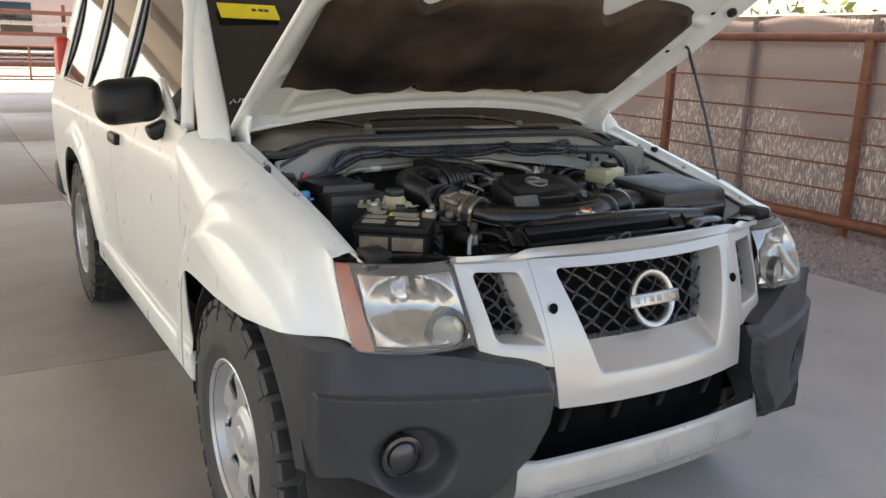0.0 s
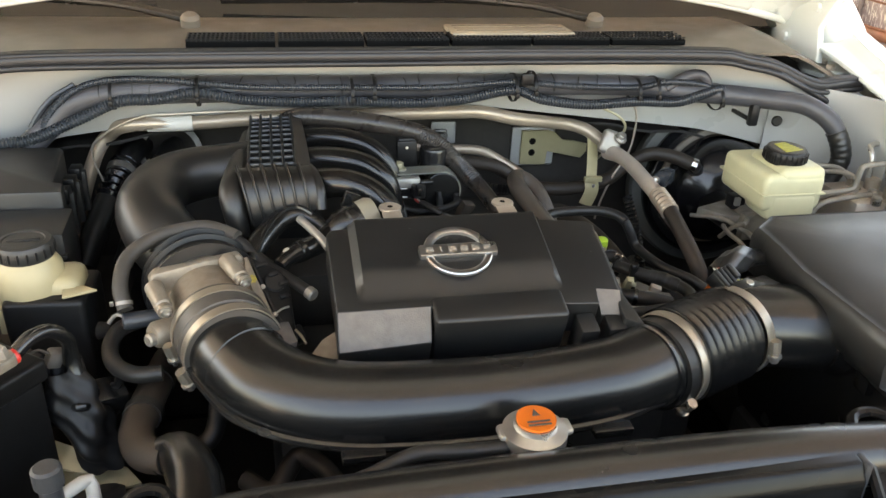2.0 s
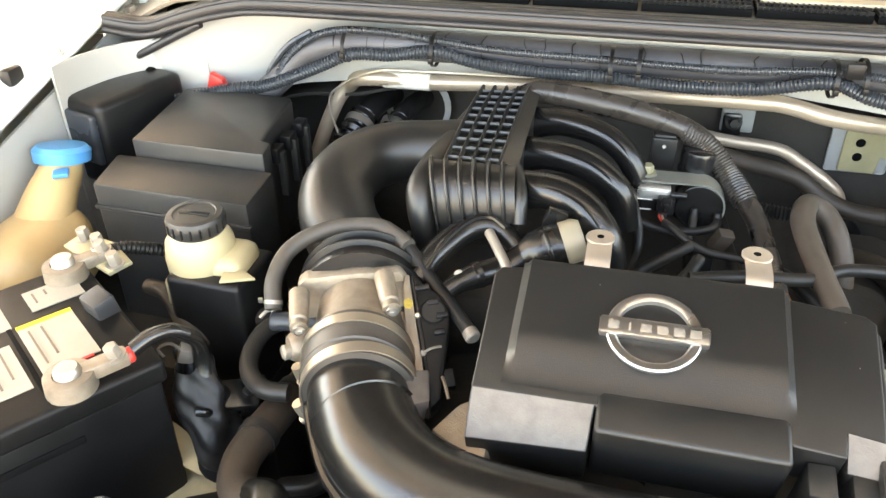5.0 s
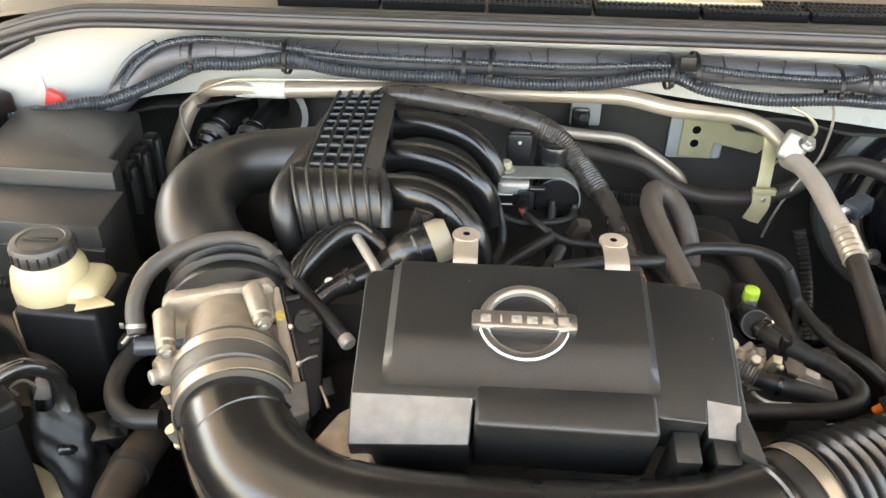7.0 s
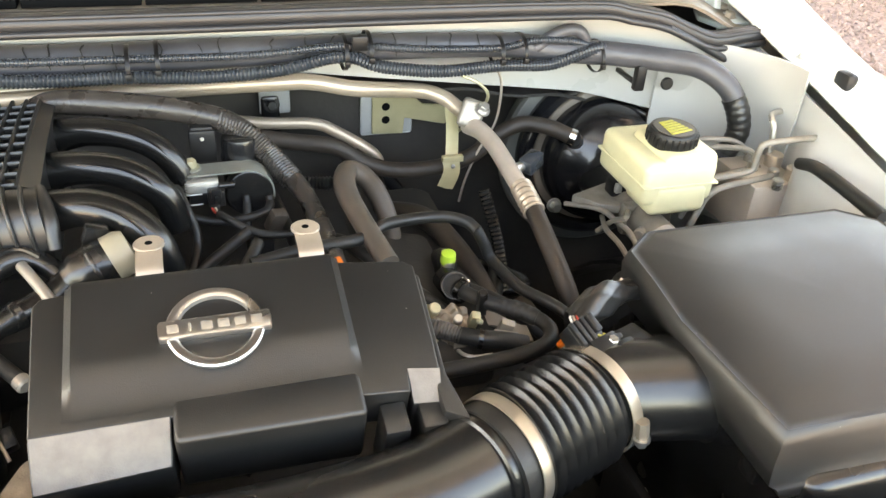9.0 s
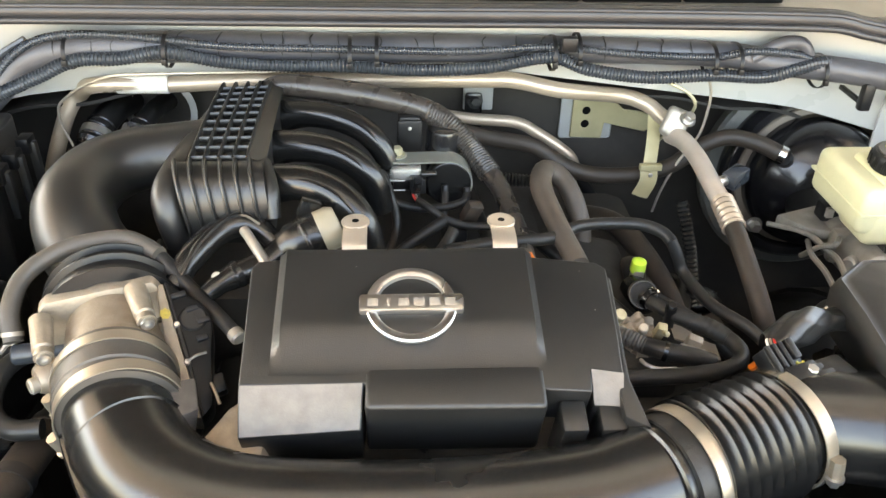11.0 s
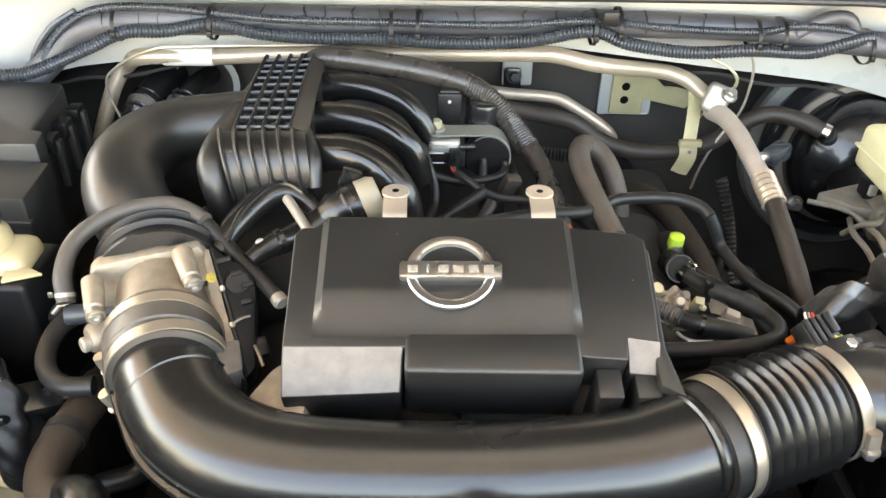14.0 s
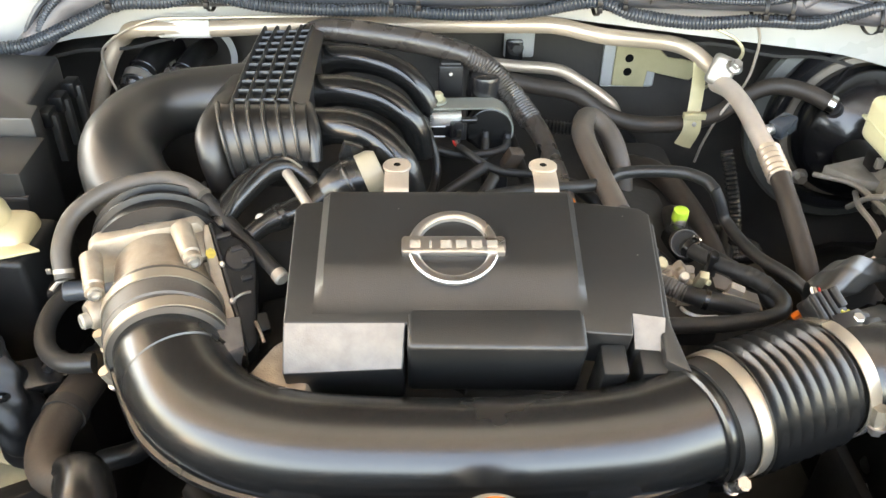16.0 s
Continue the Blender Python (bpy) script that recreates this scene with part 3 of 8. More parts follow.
def fender_pt(u, v):
    yf = -0.490 + 0.120 * v
    y = yf + (0.485 - yf) * u
    lo, zt = front_arch(y), lerp_line(TOPZ, y)
    z = lo + (zt - lo) * v
    roll = lerp_line([(0.20, 0.20), (0.485, 0.075)], y)
    w, tx = lerp_line(WIDE, y), lerp_line(TOPX, y)
    k = max(0.0, (z - (zt - roll)) / roll)
    x = tx + (w - tx) * math.sqrt(max(0.0, 1 - k ** 2.3)) + flare(y, z, 0) * (1 - k)
    # raised blister over the wheel with a rounded rear end
    rear = lerp_line([(0.60, 0.385), (0.744, 0.344), (0.869, 0.276), (0.961, 0.232), (1.03, 0.18)], z)
    crest = zt - 0.022 - 0.072 * smooth01(y / 0.23)
    x += 0.009 * smooth01((rear - y) / 0.040) * smooth01((crest - z) / 0.034) * smooth01((y + 0.42) / 0.30)
    edge = smooth01((y - yf) / 0.09)
    x = (0.762 - 0.004 * v) * (1 - edge) + x * edge if v < 0.96 else x
    return (-x, y, z)


def side_x(y, z):
    base = lerp_line([(0.4, 0.845), (0.6, 0.868), (0.9, 0.882), (1.05, 0.878), (1.18, 0.845)], z)
    return base + flare(y, z, 2.7)


def panel_pt(y0, y1):
    def fn(u, v):
        y = y0 + (y1 - y0) * u
        lo = max(arch(y, 2.7), 0.455)
        hi = lerp_line([(0.4, 1.172), (2.0, 1.19), (3.8, 1.20)], y)
        z = lo + (hi - lo) * v
        return (-side_x(y, z), y, z)
    return fn


def pane(corners, inset, n=6, bow=0.012):
    """A slightly bowed pane between four corners (lower front, lower rear, upper rear, upper front)."""
    a, b_, c, d = [Vector(p) for p in corners]

    def fn(u, v):
        p = a.lerp(b_, u).lerp(d.lerp(c, u), v)
        nrm = (b_ - a).cross(d - a).normalized()
        return p - nrm * (inset - bow * 4 * v * (1 - v))
    return sheet(fn, n, n)


for s in (-1, 1):
    fix = (lambda bm: bm) if s < 0 else flip
    part("fender", fix(thick(sheet(fender_pt, 140, 90), 0.004)), PAINT, suv)
    part("front_door", fix(thick(sheet(panel_pt(0.492, 1.63), 40, 24), 0.004)), PAINT, suv)
    part("rear_door", fix(thick(sheet(panel_pt(1.637, 2.42), 40, 24), 0.004)), PAINT, suv)
    part("quarter_panel", fix(thick(sheet(panel_pt(2.427, 3.70), 60, 24), 0.004)), PAINT, suv)
    part("sill", fix(prism([(0.47, 0.36), (2.24, 0.36), (2.24, 0.47), (0.47, 0.47)], -0.87, -0.72, 0.02, 3, "yz")), PAINT, suv)
    # pillars, roof rail and side glass
    A = [(-0.80, 0.385, 1.07), (-0.778, 0.44, 1.165), (-0.735, 0.68, 1.36), (-0.69, 0.95, 1.58), (-0.66, 1.15, 1.70)]
    part("a_pillar", fix(tube(A, [0.050, 0.046, 0.041, 0.040, 0.042], 16, 0.02, flat=0.8)), PAINT, suv)
    part("cant_rail", fix(tube([(-0.66, 1.12, 1.70), (-0.66, 2.0, 1.755), (-0.655, 3.0, 1.75), (-0.65, 3.66, 1.71)], 0.05, 12, 0.06)), PAINT, suv)
    for y, t in ((1.60, 0.045), (2.42, 0.05), (3.42, 0.12)):
        part("pillar", fix(thick(sheet(lambda u, v, y=y, t=t: (-(0.842 - 0.165 * v), y - t + 2 * t * u + 0.05 * v, 1.175 + 0.55 * v), 4, 8), 0.02)), PAINT, suv)
    for nm, y0, y1, t0, t1 in (("front_window", 0.53, 1.56, 1.06, 1.60), ("rear_window", 1.65, 2.37, 1.68, 2.42), ("quarter_window", 2.48, 3.28, 2.52, 3.32)):
        w = part(nm, fix(pane([(-0.838, y0, 1.18), (-0.838, y1, 1.185), (-0.672, t1, 1.72), (-0.672, t0, 1.71)], 0.004, 8)), TINT, suv)
        rim_line = [(-0.842, y0, 1.182), (-0.842, y1, 1.187), (-0.676, t1, 1.72), (-0.676, t0, 1.70), (-0.842, y0, 1.182)]
        for p, q in zip(rim_line, rim_line[1:]):
            part("weatherstrip", fix(tube([p, tuple((Vector(p) + Vector(q)) / 2), q], 0.007, 8, 0.05)), SATIN, w)
        for p, q in (((-0.838, y0 - 0.018, 1.175), (-0.668, t0 - 0.025, 1.715)), ((-0.838, y1 + 0.018, 1.175), (-0.668, t1 + 0.018, 1.725))):
            part("window_frame", fix(tube([p, tuple((Vector(p) + Vector(q)) / 2), q], 0.021, 10, 0.05)), PAINT, w)
    # mirror on the door
    mir = part("door_mirror", fix(xform(box(-0.118, 0.092, -0.055, 0.06, -0.074, 0.070, 0.052, 6), pose(-0.945, 0.76, 1.240, -6, -5, 8))), PLASTIC, suv, "black plastic door mirror")
    part("mirror_arm", fix(xform(box(-0.06, 0.08, -0.03, 0.04, -0.025, 0.025, 0.012), pose(-0.845, 0.77, 1.15, 0, -22, 0))), PLASTIC, mir)
    part("mirror_sail", fix(prism([(0.60, 1.16), (0.86, 1.16), (0.84, 1.30), (0.80, 1.31)], -0.85, -0.83, 0.006, 2, "yz")), PAINT, mir)
    part("door_handle", fix(xform(box(-0.018, 0.01, -0.075, 0.075, -0.022, 0.022, 0.009), pose(-0.884, 1.50, 1.035, 0, 0, 0))), PLASTIC, suv)
    part("wheel_well", fix(thick(sheet(lambda u, v: (-0.86 + 0.30 * v, 0.50 * math.cos(math.pi * (1.03 - 1.06 * u)), 0.36 + 0.48 * math.sin(math.pi * (1.03 - 1.06 * u))), 24, 2), 0.006)), MATTE, suv)
    part("wheel_well", fix(thick(sheet(lambda u, v: (-0.86 + 0.30 * v, 2.7 + 0.50 * math.cos(math.pi * (1.03 - 1.06 * u)), 0.36 + 0.48 * math.sin(math.pi * (1.03 - 1.06 * u))), 24, 2), 0.006)), MATTE, suv)
    part("tail_lamp", fix(xform(box(-0.04, 0.05, -0.06, 0.07, -0.17, 0.17, 0.03), pose(-0.80, 3.66, 1.25))), RED, suv, "red tail lamp")

part("roof", thick(sheet(lambda u, v: (-0.68 + 1.36 * u, 1.13 + 2.56 * v, 1.70 + 0.075 * math.sin(math.pi * min(1, 0.18 + 0.75 * v)) * (1 - (2 * u - 1) ** 4 * 0.7) + 0.01), 20, 24), 0.02), PAINT, suv)
part("windshield", thick(sheet(lambda u, v: ((-1 + 2 * u) * (0.735 - 0.10 * v), 0.475 + 0.69 * v - 0.02 * (1 - (2 * u - 1) ** 2), 1.150 + 0.58 * v + 0.012 * math.sin(math.pi * v)), 24, 16), 0.005), TINT, suv, "dark tinted windshield")
part("tailgate", thick(sheet(lambda u, v: ((-1 + 2 * u) * (0.84 - 0.16 * max(0, v - 0.5) * 2), 3.71 - 0.10 * max(0, v - 0.45), 0.55 + 1.17 * v), 16, 16), 0.03), PAINT, suv)
part("rear_bumper", box(-0.88, 0.88, 3.66, 3.84, 0.42, 0.66, 0.05, 4), CLAD, suv)
part("floor_pan", box(-0.74, 0.74, 0.45, 3.66, 0.34, 0.44, 0.02), MATTE, suv)
part("bulkhead", box(-0.80, 0.80, 0.47, 0.51, 0.40, 1.10), MATTE, suv)
sticker = part("windshield_sticker", xform(box(-0.105, 0.105, -0.002, 0.002, -0.038, 0.038), pose(-0.516, 0.886, 1.534, -50, 0, 0)), YELLOW, suv, "yellow price sticker with dark marks")
for dx in (0.02, 0.045, 0.065):
    part("mark", xform(box(dx - 0.008, dx + 0.008, -0.004, -0.002, 0.0, 0.012), pose(-0.516, 0.886, 1.534, -50, 0, 0)), PRINT, sticker)
for k, (x, z, w, tilt) in enumerate(((-0.690, 1.244, 0.012, 50), (-0.676, 1.248, 0.014, -55), (-0.660, 1.250, 0.016, 60), (-0.644, 1.244, 0.016, 0), (-0.642, 1.254, 0.013, 5), (-0.650, 1.250, 0.012, 90))):
    part("chalk_mark", xform(box(-w / 2, w / 2, -0.001, 0.001, -0.0016, 0.0016), pose(x, 0.555 + (z - 1.244) * 1.19, z, -50, -tilt, 0)), PAPER, suv)


def tyre_and_rim(centre, s):
    """All-terrain tyre on a silver slotted wheel, axis along x."""
    m = Matrix.Translation(centre) @ (Matrix.Rotation(radians(-90), 4, "Y") if s < 0 else Matrix.Rotation(radians(90), 4, "Y"))
    w = part("wheel", lathe([(0.05, -0.10), (0.205, -0.11), (0.212, 0.06), (0.05, 0.05)], 40, m), MATTE, suv)
    tread = [(0.205, -0.125), (0.27, -0.135), (0.345, -0.129), (0.364, -0.115), (0.3715, -0.09), (0.3725, 0.0), (0.3715, 0.09), (0.364, 0.115), (0.345, 0.129), (0.31, 0.1345), (0.27, 0.135), (0.255, 0.1365), (0.252, 0.1335), (0.225, 0.128), (0.205, 0.118)]
    tyre = part("tyre", lathe(tread, 64, m), TYRE, w, "black all-terrain tyre with chunky tread", angle=60)
    blocks = bmesh.new()
    count = 34
    rows_ = ((-0.104, 0.046, 0.0, 0, 0.044), (-0.060, 0.030, 0.5, 28, 0.036), (-0.020, 0.034, 0.1, -28, 0.038), (0.022, 0.034, 0.6, 28, 0.038), (0.062, 0.030, 0.15, -28, 0.036), (0.104, 0.046, 0.7, 0, 0.044))
    for k in range(count):
        for row, (h, wd, off, sk, ln) in enumerate(rows_):
            aa = 2 * math.pi * (k + off) / count
            edge = row in (0, 5)
            side = 1 if h > 0 else -1
            ln_ = ln * (1.18 if edge and k % 2 else 1.0)
            mm = Matrix.Rotation(aa, 4, "Z") @ Matrix.Translation((0.3665 if edge else 0.3735, 0, h)) @ Matrix.Rotation(radians(side * 17 if edge else 0), 4, "Y") @ Matrix.Rotation(radians(sk), 4, "X")
            bmesh.ops.create_cube(blocks, size=1, matrix=m @ mm @ Matrix.Diagonal((0.020, ln_, wd, 1)))
            if edge and k % 2:
                lug = Matrix.Rotation(aa, 4, "Z") @ Matrix.Translation((0.340, 0, side * 0.1285)) @ Matrix.Rotation(radians(side * 12), 4, "Y")
                bmesh.ops.create_cube(blocks, size=1, matrix=m @ lug @ Matrix.Diagonal((0.034, ln_ * 0.8, 0.008, 1)))
    part("tread_block", blocks, TYRE, tyre, smooth=False)
    rim = part("rim", lathe([(0.214, 0.116), (0.222, 0.124), (0.216, 0.128), (0.206, 0.118), (0.198, 0.085), (0.192, 0.055), (0.186, 0.055), (0.192, 0.09), (0.205, 0.116)], 56, m, True), RIM, w, "silver slotted alloy rim")
    nsp, nr, na = 6, 16, 84

    def disc(u, v):
        r = 0.030 + 0.166 * v
        a = 2 * math.pi * u
        h = lerp_line([(0, 0.104), (0.2, 0.104), (0.3, 0.088), (0.45, 0.098), (0.8, 0.102), (1, 0.085)], v)
        ph = (u * nsp) % 1
        h -= 0.012 * smooth01(1 - abs(ph - 0.5) * 4.2) * smooth01((v - 0.45) * 6)
        return m @ Vector((r * math.cos(a), r * math.sin(a), h))

    def solid(u, v):
        ph = abs((u * nsp) % 1 - 0.5)
        e = (ph / 0.20) ** 4 + ((v - 0.66) / 0.21) ** 4
        return e > 1
    face = part("wheel_face", thick(sheet(disc, na * 2, nr * 2, solid), 0.008), RIM, rim.parent)
    part("hub_cap", lathe([(0, 0.112), (0.026, 0.110), (0.034, 0.102), (0.034, 0.07)], 28, m), RIM, w)
    for k in range(6):
        a = 2 * math.pi * (k + 0.5) / 6
        part("lug_nut", bolt(m @ Vector((0.057 * math.cos(a), 0.057 * math.sin(a), 0.078)), m.to_3x3() @ Vector((0, 0, 1)), 0.0105, 0.022), CHROME, w)
    part("brake_disc", lathe([(0.03, 0.02), (0.15, 0.02), (0.15, -0.005), (0.03, -0.005)], 40, m), MATTE, w)
    return w


for y in (0.0, 2.7):
    for s in (-1, 1):
        tyre_and_rim((s * 0.757, y, 0.385), s)
for y in (0.0, 2.7):
    part("axle", cyl((-0.74, y, 0.385), (1, 0, 0), 0.05, 1.48, 16), MATTE, suv)

# ---- front end ----
def nose_y(x, z):
    bulge = math.sin(math.pi * max(0.0, min(1.0, (z - 0.60) / 0.39))) * (1 - smooth01((abs(x) - 0.44) / 0.09))
    return -0.672 + 0.30 * (z - 0.72) + 0.40 * x * x - 0.026 * bulge


def resample(poly, k):
    out = []
    for p, q in zip(poly, poly[1:] + poly[:1]):
        out += [(p[0] + (q[0] - p[0]) * i / k, p[1] + (q[1] - p[1]) * i / k) for i in range(k)]
    return out


def rounded(poly, r, k=8, n=6):
    """A closed outline with rounded corners: the same count of points whatever the radius."""
    out = []
    m_ = len(poly)
    cuts = []
    for i in range(m_):
        p, a, b_ = Vector(poly[i]), Vector(poly[i - 1]), Vector(poly[(i + 1) % m_])
        cuts.append((p + (a - p).normalized() * r, p, p + (b_ - p).normalized() * r))
    for i in range(m_):
        s0, p, s1 = cuts[i]
        out += [(s0 * (1 - t) ** 2 + p * 2 * t * (1 - t) + s1 * t * t) for t in (j / n for j in range(n))]
        e = cuts[(i + 1) % m_][0]
        out += [s1.lerp(e, j / k) for j in range(k)]
    return out


def ring_panel(outer, face, deep, depth, r=0.018):
    """A moulded panel round an opening in the nose: its edge, its face, and walls that run back to the mesh."""
    o, f, d = rounded(outer, 0.004), rounded(face, r), rounded(deep, r * 0.8)
    n = len(o)
    bm = bmesh.new()
    rows_ = []
    for a, b_, t, dy in ((o, f, 0, 0.03), (o, f, 0, 0.002), (o, f, 0.01, 0.0), (o, f, 0.5, 0.0), (o, f, 0.94, 0.0), (o, f, 0.99, 0.0018), (f, d, 0.05, 0.006), (f, d, 0.9, depth - 0.004), (f, d, 1.0, depth), (f, d, 1.0, depth + 0.03)):
        pts = [p.lerp(q, t) for p, q in zip(a, b_)]
        rows_.append([bm.verts.new((p.x, nose_y(p.x, p.y) + dy, p.y)) for p in pts])
    for a, b_ in zip(rows_, rows_[1:]):
        for j in range(n):
            bm.faces.new((a[j], a[(j + 1) % n], b_[(j + 1) % n], b_[j]))
    return bm


def honeycomb(x0, x1, z0, z1, inside, pitch=0.062, depth=0.07, lean=1.38, r=0.0036):
    """Diamond mesh bars clipped to an opening."""
    bm = bmesh.new()
    for sgn in (1, -1):
        c = x0 - (z1 - z0) * lean
        while c < x1 + (z1 - z0) * lean:
            run = []
            for i in range(61):
                z = z0 + (z1 - z0) * i / 60
                x = c + sgn * (z - (z0 + z1) / 2) * lean + 0.004 * math.sin((z - z0) / pitch * lean * 2 * math.pi)
                if inside(x, z):
                    run.append((x, nose_y(x, z) + depth - (0.002 if sgn > 0 else 0), z))
            if len(run) > 3:
                me_ = tube(run[::3] + run[-1:], r, 6, 0.012)
                bm = join(bm, me_)
            c += pitch
    return bm


grille = part("grille", ring_panel([(-0.3455, 0.966), (0.3455, 0.966), (0.312, 0.628), (-0.312, 0.628)], [(-0.285, 0.942), (0.285, 0.942), (0.200, 0.700), (-0.200, 0.700)], [(-0.268, 0.934), (0.268, 0.934), (0.208, 0.757), (-0.208, 0.757)], 0.07), SILVER, suv, "silver V-shaped grille surround")


def in_main(x, z):
    e = 0.208 + (z - 0.757) * 0.339
    return abs(x) < e and 0.757 < z < 0.934


part("mesh_insert", honeycomb(-0.28, 0.28, 0.75, 0.938, in_main), GREYMESH, grille)
# added black sheet, stands in for the deep shade behind the mesh
part("grille_shade_sheet", thick(sheet(lambda u, v: (-0.30 + 0.6 * u, nose_y(-0.30 + 0.6 * u, 0.73 + 0.22 * v) + 0.105, 0.73 + 0.22 * v), 12, 4), 0.004), VOIDSHADE, grille)
for s in (-1, 1):
    fix = (lambda bm: bm) if s < 0 else flip
    vent = part("side_grille", fix(ring_panel([(-0.512, 0.968), (-0.3459, 0.966), (-0.3219, 0.728), (-0.482, 0.762)], [(-0.476, 0.940), (-0.372, 0.938), (-0.336, 0.778), (-0.447, 0.790)], [(-0.470, 0.934), (-0.392, 0.933), (-0.357, 0.789), (-0.443, 0.797)], 0.05, 0.016)), SILVER, suv)
    part("mesh_insert", fix(honeycomb(-0.48, -0.35, 0.790, 0.936, lambda x, z: -0.470 + (0.934 - z) * 0.20 < x < -0.392 + (0.933 - z) * 0.243 and 0.792 < z < 0.933, 0.037, 0.047, 1.1, 0.003)), GREYMESH, vent)
    # added black sheet, the shade behind the side mesh
    part("grille_shade_sheet", fix(thick(sheet(lambda u, v: (-0.485 + 0.14 * u, nose_y(-0.485 + 0.14 * u, 0.77 + 0.17 * v) + 0.08, 0.77 + 0.17 * v), 6, 4), 0.004)), VOIDSHADE, vent)
    part("mount_hole", fix(cyl((-0.308, nose_y(-0.308, 0.858) - 0.001, 0.858), (0, -1, 0.25), 0.0125, 0.003, 20)), VOIDSHADE, grille)


def badge(name, m, w, parent, thickness=0.008):
    """A ring crossed by a name bar, with plain marks on the bar."""
    r = w * 0.43
    ring = part(name, lathe([(r, 0), (r * 1.02, thickness * 0.75), (r * 0.985, thickness), (r * 0.93, thickness * 0.97), (r * 0.86, thickness * 0.95), (r * 0.80, thickness * 0.70), (r * 0.77, 0)], 64, m, True), EMBLEM, parent, "round satin-chrome badge crossed by a bar")
    part("name_bar", xform(prism([(-w * 0.49, -w * 0.098), (w * 0.49, -w * 0.098), (w * 0.5, -w * 0.06), (w * 0.5, w * 0.07), (w * 0.48, w * 0.098), (-w * 0.48, w * 0.098), (-w * 0.5, w * 0.07), (-w * 0.5, -w * 0.06)], 0, thickness * 1.35, thickness * 0.22), m), EMBLEM, ring)
    for i in range(6):
        x = -w * 0.37 + w * 0.148 * i
        wide = 0.026 if i == 1 else 0.100
        part("name_mark", xform(box(x - w * wide / 2, x + w * wide / 2, -w * 0.046, w * 0.046, thickness * 1.3, thickness * 1.39, thickness * 0.04), m), DULLALU, ring)
    return ring


badge("grille_badge", Matrix.Translation((0, nose_y(0, 0.842) + 0.040, 0.842)) @ Matrix.Rotation(radians(73), 4, "X"), 0.167, grille, 0.014)

part("nose_trim", thick(sheet(lambda u, v: ((-1 + 2 * u) * 0.515, nose_y((-1 + 2 * u) * 0.515, 0.972) * (1 - v) + (-0.574 + 0.22 * ((-1 + 2 * u) * 0.515) ** 2) * v, 0.967 + 0.012 * math.sin(v * 1.6)), 50, 5), 0.012), SILVER, suv)

BPLAN = [(-0.872, -0.05), (-0.880, -0.20), (-0.880, -0.34), (-0.872, -0.435), (-0.848, -0.492), (-0.800, -0.538), (-0.740, -0.572), (-0.640, -0.622), (-0.520, -0.668), (-0.40, -0.702), (-0.31, -0.718)]
bline, _ = spline([(x, y, 0) for x, y in BPLAN], 400)
FOG = (-0.662, 0.553)


def bumper_span(z):
    """Where the corner begins behind, at the wheel, and ends in front, beside the grille, at the height z."""
    rear = -math.sqrt(max(0.0, 0.432 ** 2 - (z - 0.385) ** 2))
    front = lerp_line([(0.38, -0.56), (0.464, -0.475), (0.555, -0.388), (0.61, -0.358), (0.69, -0.346), (0.74, -0.352), (0.765, -0.375)], z)
    i0 = next(i for i, p in enumerate(bline) if p.y <= rear)
    i1 = next(i for i, p in enumerate(bline) if p.x >= front)
    return i0, i1


def bumper_pt(u, v):
    zt = lerp_line([(0, 0.797), (0.33, 0.806), (0.50, 0.797), (0.75, 0.777), (0.92, 0.752), (1, 0.728)], u)
    zb = lerp_line([(0, 0.50), (0.30, 0.52), (0.45, 0.485), (0.62, 0.44), (1, 0.39)], u)
    z = zt + (zb - zt) * v
    i0, i1 = bumper_span(z)
    i = int(round(i0 + (i1 - i0) * u))
    p, t = bline[i], bline[min(400, i + 2)] - bline[max(0, i - 2)]
    nrm = Vector((t.y, -t.x, 0)).normalized()
    if nrm.x * p.x + nrm.y * (p.y + 0.3) < 0:
        nrm = -nrm
    ledge = smooth01((-0.50 - p.y) / 0.05)
    out = -0.55 * max(0.0, z - 0.702) * ledge - 0.011 * max(smooth01((z - 0.698) / 0.008), 1 - smooth01((-0.478 - p.y) / 0.022)) - 0.07 * smooth01((0.47 - z) / 0.12)
    out -= 0.03 * smooth01((u - 0.965) / 0.035)
    if p.y < -0.55:
        d = math.hypot(p.x - FOG[0], z - FOG[1])
        out -= 0.062 * (1 - smooth01((d - 0.050) / 0.040))
    return (p.x + nrm.x * out, p.y + nrm.y * out, z)


def shelf_pt(u, v):
    """The top of the corner, running in under the fender and the lamp."""
    p = Vector(bumper_pt(0.03 + 0.95 * u, 0))
    return tuple(p.lerp(Vector((p.x * 0.88, p.y * 0.86, p.z + 0.004)), v))


